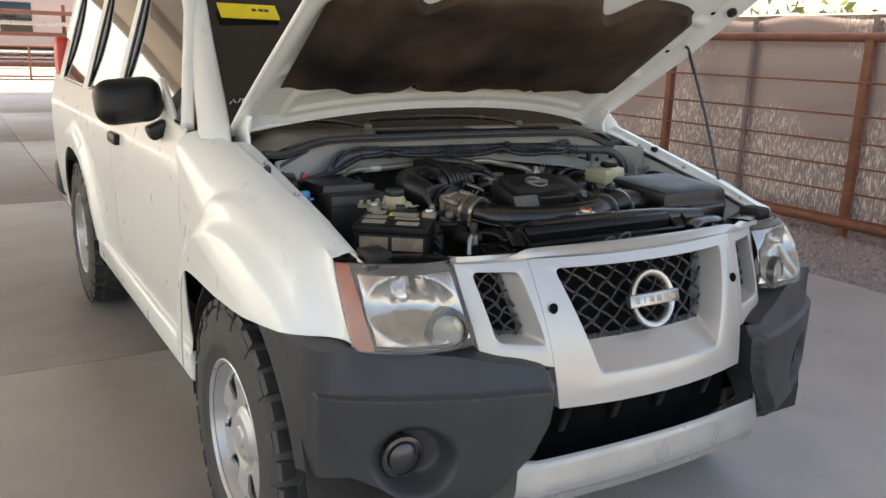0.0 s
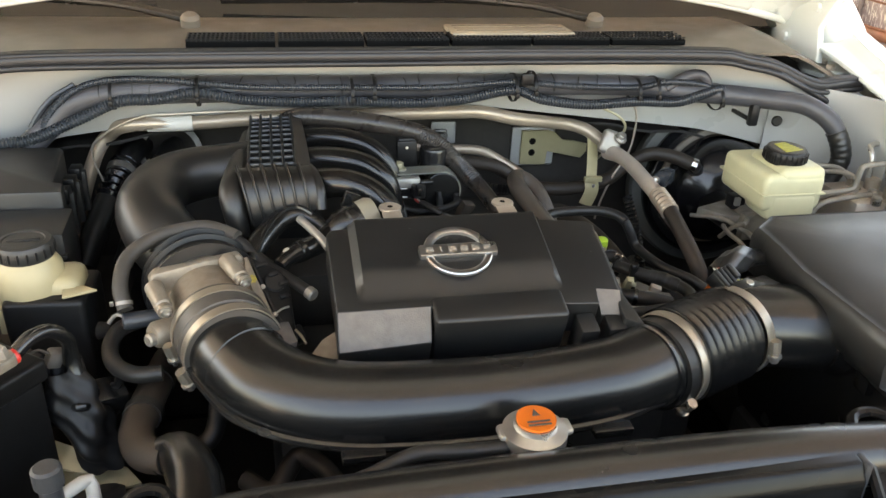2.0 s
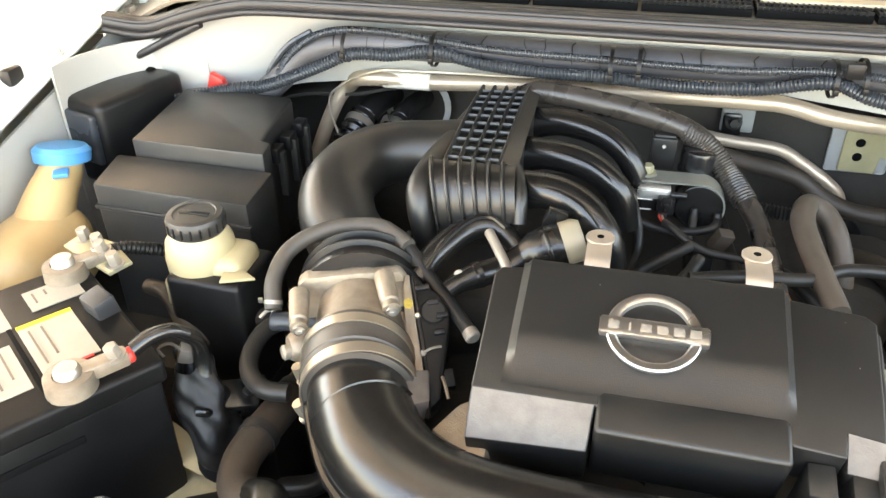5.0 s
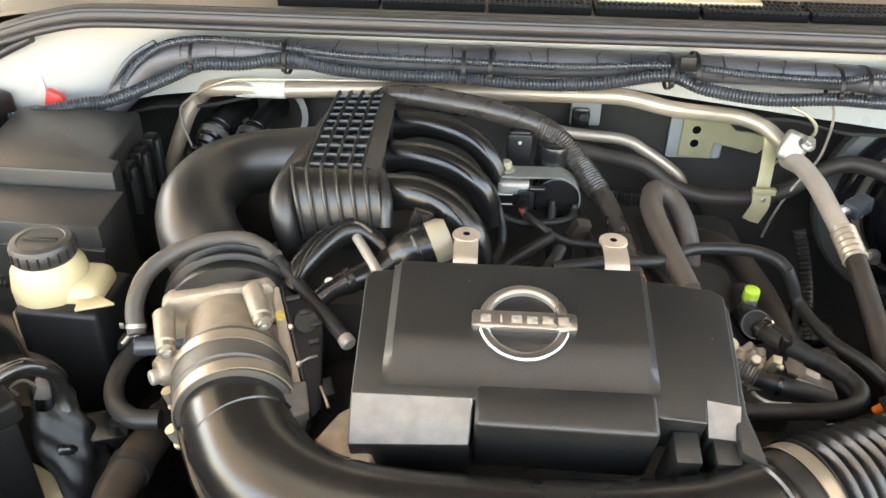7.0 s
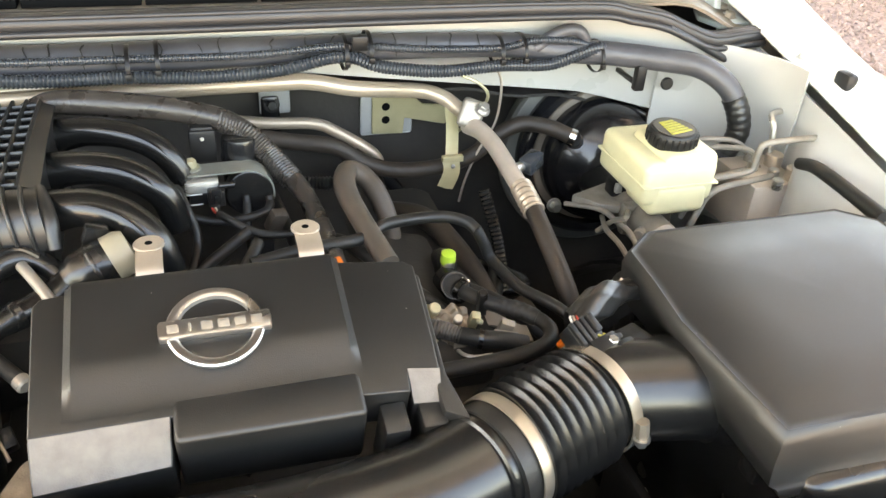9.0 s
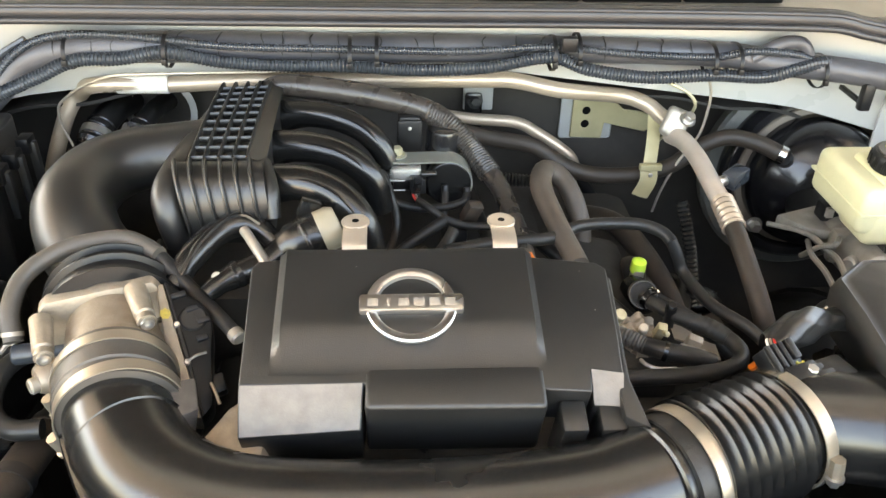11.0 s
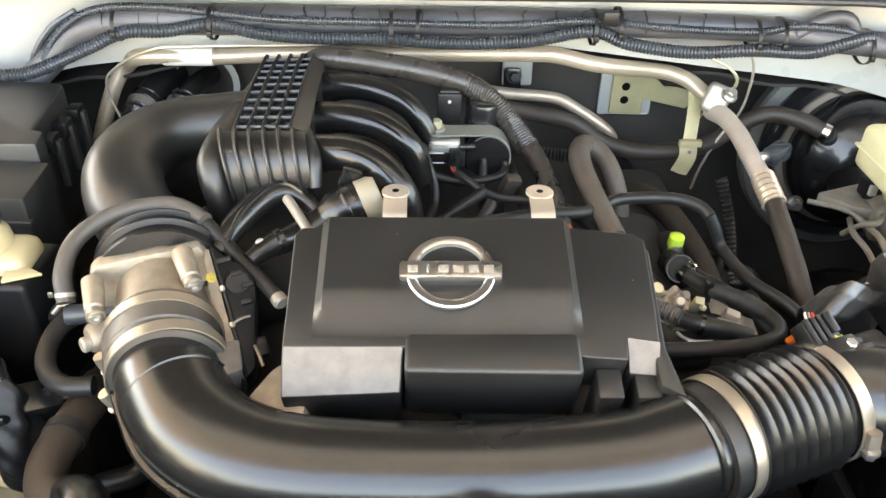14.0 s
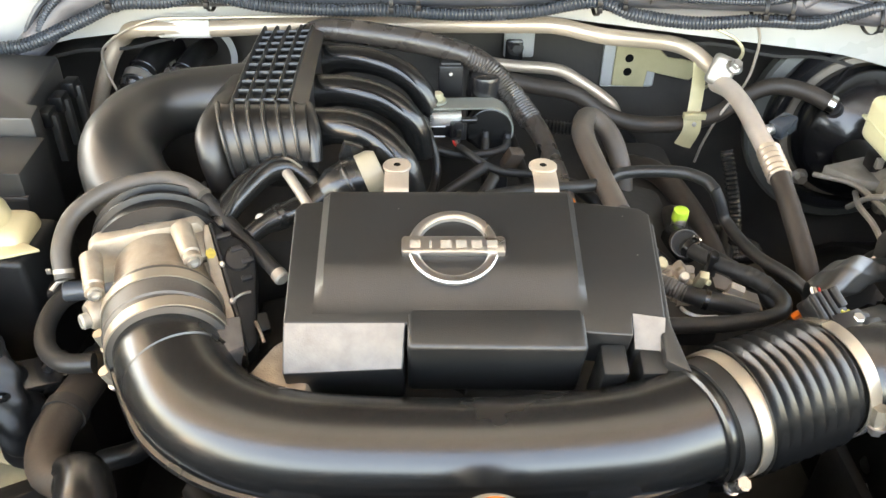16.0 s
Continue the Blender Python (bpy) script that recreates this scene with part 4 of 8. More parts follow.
for s in (-1, 1):
    fix = (lambda bm: bm) if s < 0 else flip
    corner = part("bumper_corner", fix(thick(sheet(bumper_pt, 110, 72), 0.008)), CLAD, suv, "grey textured plastic bumper corner", angle=35)
    part("bumper_shelf", fix(thick(sheet(shelf_pt, 60, 3), 0.004)), CLAD, corner)
    part("bumper_return", fix(thick(sheet(lambda u, v: tuple(Vector(bumper_pt(1, v)) + Vector((-0.010 * u, 0.10 * u, -0.004 * u))), 4, 40), 0.004)), CLAD, corner)
    part("fog_lamp", fix(lathe([(0.0, 0.012), (0.022, 0.010), (0.033, 0.004), (0.036, -0.004), (0.040, -0.004), (0.041, 0.004), (0.049, 0.002), (0.051, -0.03)], 40, aim((FOG[0] - 0.008, -0.568, FOG[1] - 0.004), (-0.12, -0.99, 0.02)))), DARKLENS, corner, "round fog lamp in a dark recess")
    # headlamp
    TLo, TRi, BRi, BLo = Vector((-0.752, -0.375, 0.962)), Vector((-0.517, -0.492, 0.966)), Vector((-0.492, -0.575, 0.788)), Vector((-0.760, -0.492, 0.789))

    def lens_pt(u, v, dep=0.0):
        p = BLo.lerp(BRi, u).lerp(TLo.lerp(TRi, u), v)
        bow = 0.055 * 4 * u * (1 - u) + 0.018 * 4 * v * (1 - v)
        return p + Vector((-0.35, -0.9, 0.1)).normalized() * (bow - dep)
    lamp = part("headlamp", fix(thick(sheet(lambda u, v: lens_pt(u, v, 0.085), 20, 12), 0.004)), LAMPBACK, suv, "clouded headlamp with an amber corner")
    part("lens", fix(sheet(lambda u, v: lens_pt(u, v), 24, 14)), LENS, lamp).visible_shadow = False
    part("corner_reflector", fix(thick(sheet(lambda u, v: lens_pt(0.006 + (0.165 - 0.05 * v) * u, 0.01 + 0.97 * v, 0.006), 6, 8), 0.003)), AMBERLENS, lamp, "amber side reflector")

    def bowl_pt(u, v):
        """A fluted reflector: stepped bands across and a hollow round the bulb."""
        x, y = -1 + 2 * u, -1 + 2 * v
        r = min(1.0, math.hypot(x, y))
        deep = 0.078 - 0.058 * r ** 1.6 - 0.004 * abs(math.sin(u * 16)) * smooth01((r - 0.35) / 0.2)
        return lens_pt(0.175 + 0.79 * u, 0.06 + 0.80 * v, deep)
    part("reflector", fix(thick(sheet(bowl_pt, 64, 30), 0.002)), REFLECT, lamp, "silvered fluted reflector")
    bowl = Vector(lens_pt(0.50, 0.60, 0.02))
    part("bulb_shield", fix(lathe([(0, -0.012), (0.010, -0.016), (0.015, -0.026), (0.015, -0.055)], 20, aim(bowl, (-0.30, -0.94, 0.1)))), CHROME, lamp)
    for a in ((0.14, 0.84, 0.88, 0.11), (0.14, 0.84, 0.01, 0.06)):
        part("bezel", fix(thick(sheet(lambda u, v, a=a: lens_pt(a[0] + a[1] * u, a[2] + a[3] * v, 0.028 - 0.012 * abs(2 * v - 1)), 16, 4), 0.003)), LAMPBACK, lamp)
    sig = Vector(lens_pt(0.79, 0.21, 0.022))
    part("signal_lamp", fix(lathe([(0.0, 0.012), (0.025, 0.009), (0.036, 0.002), (0.040, 0.004), (0.044, -0.004), (0.044, -0.05)], 32, aim(sig, (-0.35, -0.93, 0.05)))), FOGGLASS, lamp, "round lower lamp with a smoked ring")
    part("signal_ring", fix(lathe([(0.036, 0.004), (0.040, 0.010), (0.047, 0.008), (0.049, -0.01), (0.040, -0.01)], 32, aim(sig, (-0.35, -0.93, 0.05)), True)), DARKLENS, lamp)
    if s > 0:
        # thin white patch on the upper middle of this lens
        part("lens_patch", fix(thick(sheet(lambda u, v: lens_pt(0.36 + 0.16 * u, 0.52 + 0.34 * v, -0.0012), 4, 4), 0.0008)), PAPER, lamp, "white patch on the lens")
    part("lamp_cover", fix(thick(sheet(lambda u, v: TLo.lerp(TRi, u) + Vector((0.0, 0.085 * v, 0.006 + 0.004 * math.sin(v * 3) - 0.012 * v)), 10, 5), 0.004)), DECK, lamp, "black panel over the lamp")

SKID = [(0.525, -0.002, 0.018), (0.535, -0.001, 0.006), (0.530, 0, 0.0), (0.470, 0, -0.012), (0.452, 0, -0.012), (0.446, 0, -0.004), (0.420, 0, 0.004), (0.405, 0, 0.022), (0.400, 0, 0.05)]


def skid_pt(u, v):
    x = -1 + 2 * u
    k = v * 8
    i = min(7, int(k))
    a, b_ = SKID[i], SKID[i + 1]
    z, dy = a[0] + (b_[0] - a[0]) * (k - i), a[2] + (b_[2] - a[2]) * (k - i)
    end = smooth01((abs(x) - 0.90) / 0.1)
    return (x * (0.415 + 0.20 * max(0.0, 0.53 - z) * (1 if x < 0 else 0.4)), -0.732 + dy + 0.055 * x * x + 0.02 * end, z - 0.02 * x * x)


part("skid_bar", thick(sheet(skid_pt, 48, 32), 0.012), SKIDSILVER, suv, "silver lower skid bar", angle=60)
# backing coloured near-black for the shade inside the intake
part("lower_intake", thick(sheet(lambda u, v: ((-1 + 2 * u) * 0.42, -0.60 + 0.06 * (-1 + 2 * u) ** 2, 0.42 + 0.24 * v), 12, 3), 0.01), VOIDSHADE, suv)
for x in (-0.25, -0.08, 0.08, 0.25):
    part("intake_rib", prism([(-0.645, 0.64), (-0.60, 0.64), (-0.60, 0.53), (-0.61, 0.53)], x - 0.012, x + 0.012, 0.004, 2, "yz"), PLASTIC, suv)
part("undertray", box(-0.45, 0.45, -0.50, -0.30, 0.40, 0.44, 0.01), MATTE, suv)

# ---- hood, raised ----
HA = radians(34)
HN = Vector((0, math.sin(HA), math.cos(HA)))


def hood_at(x, s, d=0.0):
    """A point of the raised hood: x across, s metres forward of its rear holes, d above its inner face."""
    return Vector((x, 0.31 - s * math.cos(HA), 1.268 + s * math.sin(HA))) + HN * d


def hood_half(s):
    return lerp_line([(-0.2, 0.735), (0.0, 0.755), (0.3, 0.785), (0.65, 0.78), (0.85, 0.71), (0.93, 0.64)], s)


def hood_left(s):
    return lerp_line([(-0.2, 0.725), (0.0, 0.722), (0.2, 0.712), (0.5, 0.695), (0.65, 0.685), (0.85, 0.63), (0.93, 0.57)], s)


def hood_pt(u, v, d):
    x = -1 + 2 * u
    rear, front = -0.035 - 0.17 * abs(x) ** 2.2, 0.93 - 0.09 * x * x
    s = rear + (front - rear) * v
    return hood_at(x * (hood_half(s) if x > 0 else hood_left(s)), s, d)


def inner_relief(u, v):
    x = abs(-1 + 2 * u)
    rim = smooth01((x - 0.935) / 0.025) + smooth01((0.030 - v) / 0.015) + smooth01((v - 0.96) / 0.02)
    side = 0.014 * (smooth01((x - 0.80) / 0.015) - smooth01((x - 0.915) / 0.012))
    bridge = max(smooth01(1 - abs(v - c) / 0.035) for c in (0.30, 0.62)) * smooth01((x - 0.78) / 0.05) * smooth01((0.93 - x) / 0.03)
    band = 0.008 * (smooth01((v - 0.062) / 0.012) - smooth01((v - 0.135) / 0.012)) * smooth01((0.80 - x) / 0.04)
    swage = 0.006 * max(smooth01(1 - abs(v - 0.165 - 0.012 * math.sin(x * 11)) / 0.022), 0) * smooth01((0.85 - x) / 0.05)
    return -0.010 * min(1, rim) + side * (1 - 0.8 * bridge) + band - swage


hood = part("hood", thick(sheet(lambda u, v: hood_pt(u, v, 0.045 * (1 - (2 * u - 1) ** 6) * (1 - (2 * v - 1) ** 8) + 0.004), 40, 30), 0.003), PAINT, suv, "raised white hood with dark insulation underneath")
part("inner_frame", sheet(lambda u, v: hood_pt(u, v, inner_relief(u, v)), 130, 110), PAINT, hood, "white stamped inner hood frame")


def pad_pt(u, v):
    x = -1 + 2 * u
    rear = 0.068 + 0.012 * math.sin(x * 9) * math.sin(x * 4 + 1) + 0.030 * max(0.0, 1 - abs(abs(x) - 0.36) / 0.035) + 0.006 * math.sin(x * 31)
    front = 0.585 - 0.09 * max(smooth01(1 - abs(abs(x + 0.09) - 0.52) * 6), 0) - 0.05 * abs(x) ** 8
    s = rear + (front - rear) * v
    edge = min(u, 1 - u, v, 1 - v)
    d = -0.024 * smooth01(edge / 0.05) + 0.006 * math.sin(s * 21 + x * 2) * smooth01(edge / 0.1) + 0.005 * math.sin(x * 13 + s * 5) * smooth01(edge / 0.1)
    return hood_at(x * (0.64 - 0.05 * smooth01((v - 0.85) / 0.15)), s, d - 0.002)


part("insulation_pad", sheet(pad_pt, 140, 60), INSUL, hood, "dark quilted heat insulation pad")
for side in (0, 1):
    part("edge_hem", tube([hood_pt(side, v / 12, -0.004) for v in range(13)], 0.0075, 10, 0.03), PAINT, hood)
part("rear_hem", tube([hood_pt(u / 20, 0.004, -0.006) for u in range(21)], 0.0065, 10, 0.03), PAINT, hood)
for x in (-0.4, 0.0, 0.4):
    part("frame_hole", cyl(hood_at(x, 0.0, 0.013), -HN, 0.009, 0.004, 16), VOIDSHADE, hood)
for x in (-0.31, 0.31):
    part("frame_plug", cyl(hood_at(x, 0.003, 0.013), -HN, 0.014, 0.004, 18), PAPER, hood)
for s in (-1, 1):
    for q in (0.30, 0.52):
        part("frame_hole", cyl(hood_at(s * 0.70 if s > 0 else -0.662, q, 0.014), -HN, 0.008, 0.004, 14), VOIDSHADE, hood)
    part("bump_stop", cyl(hood_at(s * 0.735 if s > 0 else -0.665, 0.56, 0.0), -HN, 0.016, 0.022, 16, 0.005), PLASTIC, hood)
    hinge = part("hood_hinge", xform(prism([(0.34, 1.10), (0.46, 1.11), (0.50, 1.15), (0.44, 1.185), (0.36, 1.225), (0.33, 1.22), (0.36, 1.17)], -0.006, 0.006, 0.003, 2, "yz"), Matrix.Translation((s * 0.70, 0, 0))), PAINT, hood)
    for p in ((0.44, 1.14), (0.37, 1.20)):
        part("bolt", bolt((s * 0.70 - s * 0.006, p[0], p[1]), (-s, 0, 0), 0.008, 0.007), PAINT, hinge)
prop = part("prop_rod", tube([(0.741, -0.205, 1.02), (0.741, -0.179, 1.03), (0.742, -0.10, 1.22), (0.735, 0.0, 1.445), (0.728, 0.015, 1.465)], 0.0045, 10, 0.02), SATIN, suv, "thin black hood prop rod")
part("prop_grip", tube([(0.739, -0.03, 1.375), (0.736, -0.012, 1.415), (0.735, 0.0, 1.445)], 0.0058, 10, 0.02), RUBBER, prop)

# ---- engine bay shell ----
def firewall_pt(u, v):
    x = (-1 + 2 * u) * 0.66
    foot = lerp_line([(0, 0.99), (0.15, 1.035), (0.32, 1.064), (0.58, 1.068), (0.72, 1.045), (0.86, 1.022), (1, 0.99)], u)
    head = lerp_line([(0.44, 1.142), (0.52, 1.138), (0.58, 1.122), (0.63, 1.100), (0.66, 1.098)], abs(x))
    return (x, 0.318 - 0.05 * smooth01((abs(x) / 0.66 - 0.72) / 0.25) - 0.02 * v, foot + (head - foot) * v)


def corner_pt(u, v):
    """The rounded sheet where the firewall turns into the inner fender."""
    a = radians(90 * u)
    z0, z1 = 0.86, 1.100 + 0.004 * u
    return (-0.575 - 0.118 * math.sin(a), 0.130 + 0.142 * math.cos(a), z0 + (z1 - z0) * v)


def inner_fender_pt(u, v):
    y = -0.43 + 0.76 * u
    return (-0.705 + 0.015 * math.sin(v * 3) - 0.012 * (1 - v), y, 0.60 + (lerp_line(TOPZ, y) - 0.635) * v)


def sloped_fender_pt(u, v):
    """The inner fender beside the air box leans in below its top edge."""
    x, y, z = inner_fender_pt(u, v)
    lean = smooth01((y + 0.36) / 0.08) * smooth01((0.13 - y) / 0.08)
    return (x + lean * 0.046 * smooth01((lerp_line(TOPZ, y) - 0.030 - z) / 0.055), y, z)


# firewall, bay corners and inner fenders use the darkened white
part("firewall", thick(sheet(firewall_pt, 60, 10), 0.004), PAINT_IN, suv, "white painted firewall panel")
part("wall_grommet", cyl((0.575, 0.246, 1.052), (-0.15, -0.98, 0.1), 0.0085, 0.006, 16, 0.002), PLASTIC, suv)
for s in (-1, 1):
    fix = (lambda bm: bm) if s < 0 else flip
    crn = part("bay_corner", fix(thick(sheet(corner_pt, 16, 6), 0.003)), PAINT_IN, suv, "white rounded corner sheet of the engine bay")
    part("corner_hole", fix(cyl((-0.640, 0.243, 1.060), (0.5, -0.85, 0.1), 0.008, 0.004, 14)), VOIDSHADE, crn)
    part("hinge_foot", fix(prism([(-0.745, 0.300), (-0.672, 0.290), (-0.660, 0.330), (-0.680, 0.372), (-0.745, 0.378)], 1.104, 1.112, 0.002, 2)), PAINT, suv)
    for x, y in ((-0.700, 0.315), (-0.712, 0.352)):
        part("hinge_bolt", fix(bolt((x, y, 1.112), (0, -0.1, 1), 0.0075, 0.008)), BRACKET, suv)
part("firewall_ledge", thick(sheet(lambda u, v: ((-1 + 2 * u) * 0.64, 0.322 + 0.14 * v, lerp_line([(0, 0.978), (0.15, 1.018), (0.32, 1.048), (0.58, 1.056), (0.72, 1.034), (0.86, 1.012), (1, 0.978)], u) + 0.003 * math.sin(u * 60)), 60, 3), 0.004), MATTE, suv)
part("firewall_pad", thick(sheet(lambda u, v: ((-1 + 2 * u) * 0.70, 0.445 - 0.06 * smooth01((abs(-1 + 2 * u) - 0.7) / 0.2) + 0.006 * math.sin(u * 37) * math.sin(v * 17), 0.45 + 0.60 * v), 60, 16), 0.008), FIREPAD, suv, "dark firewall insulation")
for s in (-1, 1):
    fix = (lambda bm: bm) if s < 0 else flip
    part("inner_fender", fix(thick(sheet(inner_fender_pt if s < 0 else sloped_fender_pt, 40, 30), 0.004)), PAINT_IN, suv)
    part("fender_rail", fix(thick(sheet(lambda u, v: (-0.690 - 0.012 * u - (lerp_line(TOPX, -0.43 + 0.80 * u) - 0.688 - 0.012 * u) * v, -0.43 + 0.80 * u, lerp_line(TOPZ, -0.43 + 0.80 * u) - 0.012 + 0.010 * smooth01((v - 0.55) / 0.4)), 40, 8), 0.004)), PAINT, suv)
    part("rail_edge", fix(tube([(-0.690 - 0.012 * k / 10, -0.43 + 0.08 * k, lerp_line(TOPZ, -0.43 + 0.08 * k) - 0.015) for k in range(11)], 0.004, 8, 0.02)), PAINT, suv)
    for y in (-0.30, -0.05, 0.17):
        part("fender_bolt", fix(bolt((-0.712, y, lerp_line(TOPZ, y) - 0.010), (0, 0, 1), 0.007, 0.007)), PAINT_IN, suv)
    part("edge_plug", fix(box(-0.738, -0.722, 0.10, 0.125, 1.085, 1.108, 0.005)), PLASTIC, suv)
part("fender_hose", tube([(0.652, 0.062, 1.020), (0.648, 0.030, 1.030), (0.648, -0.030, 1.028), (0.650, -0.072, 1.024)], [0.007, 0.008, 0.008, 0.009], 12, 0.006), RUBBER, suv, "black hose along the inner fender")
part("horn_cover", lathe([(0, -0.06), (0.016, -0.058), (0.024, -0.045), (0.026, 0.0), (0.024, 0.045), (0.015, 0.058), (0, 0.06)], 24, pose(0.640, -0.165, 0.992, 82, 0, -4)), PLASTIC, suv, "black rubber cover beside the air box")
part("bay_floor", box(-0.70, 0.70, -0.45, 0.45, 0.42, 0.45), VOIDSHADE, suv)
part("subframe", box(-0.45, 0.45, -0.20, 0.25, 0.45, 0.60, 0.03), MATTE, suv)

# cowl: ribbed rubber seal, plastic panel with slots, wipers
SEALPTS = [(-0.692, 0.25, 1.121), (-0.655, 0.25, 1.117), (-0.625, 0.25, 1.119), (-0.583, 0.25, 1.133), (-0.528, 0.25, 1.148), (-0.46, 0.250, 1.155), (-0.2, 0.238, 1.159), (0, 0.234, 1.160), (0.2, 0.238, 1.159), (0.45, 0.250, 1.153), (0.498, 0.25, 1.146), (0.552, 0.25, 1.135), (0.596, 0.25, 1.117), (0.632, 0.25, 1.105), (0.671, 0.25, 1.108), (0.706, 0.25, 1.110)]
seal = part("cowl_seal", tube(SEALPTS, 0.0105, 14, 0.015), SEAL, suv, "black ribbed rubber cowl seal")
for dy, dz, r in ((-0.010, -0.008, 0.0042), (-0.006, 0.0065, 0.0036), (0.004, 0.0075, 0.0036), (0.013, 0.004, 0.0042)):
    part("seal_rib", tube([(x, y + dy, z + dz) for x, y, z in SEALPTS], r, 10, 0.015), SEAL, seal)
for s in (-1, 1):
    part("seal_lip", tube([(s * 0.56, 0.243, 1.127), (s * 0.60, 0.242, 1.108), (s * 0.64, 0.240, 1.088), (s * 0.672, 0.238, 1.074), (s * 0.700, 0.236, 1.068)], 0.0050, 10, 0.01), SEAL, seal)
cowl = part("cowl_panel", thick(sheet(lambda u, v: ((-1 + 2 * u) * 0.72, 0.262 + 0.235 * v - 0.02 * (1 - abs(-1 + 2 * u) ** 2) * v, 1.152 + 0.008 * math.sin(v * 3) + 0.010 * v - 0.05 * smooth01((abs(-1 + 2 * u) - 0.8) / 0.2)), 60, 10), 0.004), COWLMAT, suv, "dusty plastic cowl panel with slotted vents")
for i, x in enumerate((-0.29, -0.17, -0.05, 0.07, 0.19, 0.31)):
    w = 0.116
    part("vent_tray", box(x, x + w, 0.292, 0.340, 1.1580, 1.1660, 0.001), VOIDSHADE, cowl)
    bars = bmesh.new()
    for k in range(int(w / 0.006)):
        bars = join(bars, box(x + k * 0.006, x + k * 0.006 + 0.0022, 0.293, 0.339, 1.1660, 1.1690))
    for k in range(4):
        bars = join(bars, box(x, x + w, 0.295 + k * 0.0135, 0.2975 + k * 0.0135, 1.1662, 1.1695))
    part("vent_grille", bars, PLASTIC, cowl, smooth=False)
for x, reach in ((-0.56, 0.10), (0.05, 0.28)):
    wip = part("wiper", tube([(x + 0.27, 0.40, 1.175), (x + 0.16, 0.415, 1.195), (x - 0.02, 0.43, 1.205), (x - reach, 0.45, 1.20)], [0.010, 0.008, 0.006, 0.005], 10, 0.02, flat=0.7), SATIN, suv, "black windshield wiper")
    part("pivot", cyl((x + 0.27, 0.40, 1.155), (0, -0.3, 1), 0.014, 0.030, 20, 0.005), COWLMAT, wip)
    part("blade", tube([(x + 0.22, 0.44, 1.185), (x + 0.04, 0.455, 1.195), (x - reach - 0.02, 0.47, 1.19)], 0.006, 8, 0.03), SATIN, wip)
part("cowl_label", box(0.075, 0.262, 0.318, 0.385, 1.1640, 1.1715, 0.003), TANPANEL, cowl, "tan plastic cover plate on the cowl")
for y in (0.335, 0.352, 0.369):
    part("plate_line", box(0.085, 0.252, y - 0.001, y + 0.001, 1.1712, 1.1722), COWLMAT, cowl)

# ---- engine ----
engine = thing("engine", "dusty black V6 engine with plastic intake", "engine")
SLOPE = math.atan(0.30)
CM = Matrix.Translation((0, -0.205, 1.038)) @ Matrix.Rotation(SLOPE, 4, "X")
cover = part("engine_cover", xform(prism([(-0.1365, -0.002), (-0.1372, 0.05), (-0.1380, 0.101), (-0.133, 0.108), (-0.118, 0.1095), (0.080, 0.1095), (0.129, 0.103), (0.1365, 0.097), (0.1340, 0.03), (0.132, 0.001), (0.1092, 0.004), (0.1075, -0.0125), (0.0770, -0.010), (0.074, -0.009), (-0.048, -0.009), (-0.0505, -0.002)], -0.040, 0.0, 0.005, 3), CM), COVER, engine, "black plastic engine cover with a raised centre")


def dome_pt(u, v):
    x = -0.1165 + 0.195 * u
    y = 0.1125 - 0.108 * v
    e = smooth01(min(u, 1 - u) / 0.035) * smooth01((1 - v) / 0.35) * smooth01((v + 0.015) / 0.05)
    return CM @ Vector((x, y, 0.0012 + 0.0105 * e))


part("raised_panel", sheet(dome_pt, 60, 40), COVER, cover)
part("front_block", xform(prism([(-0.0500, 0.010), (0.0752, 0.010), (0.0752, -0.0245), (-0.0500, -0.0225)], -0.062, 0.0018, 0.004, 3), CM), COVER, cover)
LP = [(-0.1366, -0.0015, 0.0005), (-0.0505, -0.0015, 0.0005), (-0.0530, -0.0275, -0.0205), (-0.1372, -0.0305, -0.0225)]


def chamfer(c):
    a, b_, e, d = [Vector(p) for p in c]
    down = Vector((0, 0.004, -0.05))
    bm = bmesh.new()
    v = [bm.verts.new(CM @ p) for p in (a, b_, e, d, e + down, d + down, a + Vector((0, 0, -0.06)), b_ + Vector((0, 0, -0.06)))]
    for f in ((0, 1, 2, 3), (3, 2, 4, 5), (0, 3, 5, 6), (1, 7, 4, 2), (0, 6, 7, 1), (5, 4, 7, 6)):
        bm.faces.new([v[i] for i in f])
    bmesh.ops.bevel(bm, geom=bm.edges[:], offset=0.0018, segments=2, affect="EDGES", profile=0.5)
    return bm


def worn(c):
    """A thin pale skin lying on a sloping step, its sky reflection put into the colour."""
    a, b_, e, d = [Vector(p) for p in c]
    up = (b_ - a).cross(d - a).normalized()
    up = up if up.z > 0 else -up
    return thick(sheet(lambda u, v: CM @ (a.lerp(b_, 0.015 + 0.97 * u).lerp(d.lerp(e, 0.015 + 0.97 * u), 0.02 + 0.95 * v) + up * 0.0006), 6, 4), 0.0006)


part("cover_step", chamfer(LP), COVER, cover)
# pale skin paints the sky reflected in the sloping face
part("step_sheen", worn(LP), GREYPLATE, cover, "grey step of the cover with painted sky sheen")
RP = [(0.1086, 0.0055, 0.0015), (0.132, 0.0015, 0.0015), (0.1306, -0.0190, -0.012), (0.1098, -0.0170, -0.012)]
part("cover_step", chamfer(RP), COVER, cover)
part("step_sheen", worn(RP), GREYPLATE, cover)
for x in (0.086, 0.113):
    part("front_tab", xform(box(x, x + 0.018, -0.036, -0.012, -0.075, -0.012, 0.002), CM), COVER, cover)
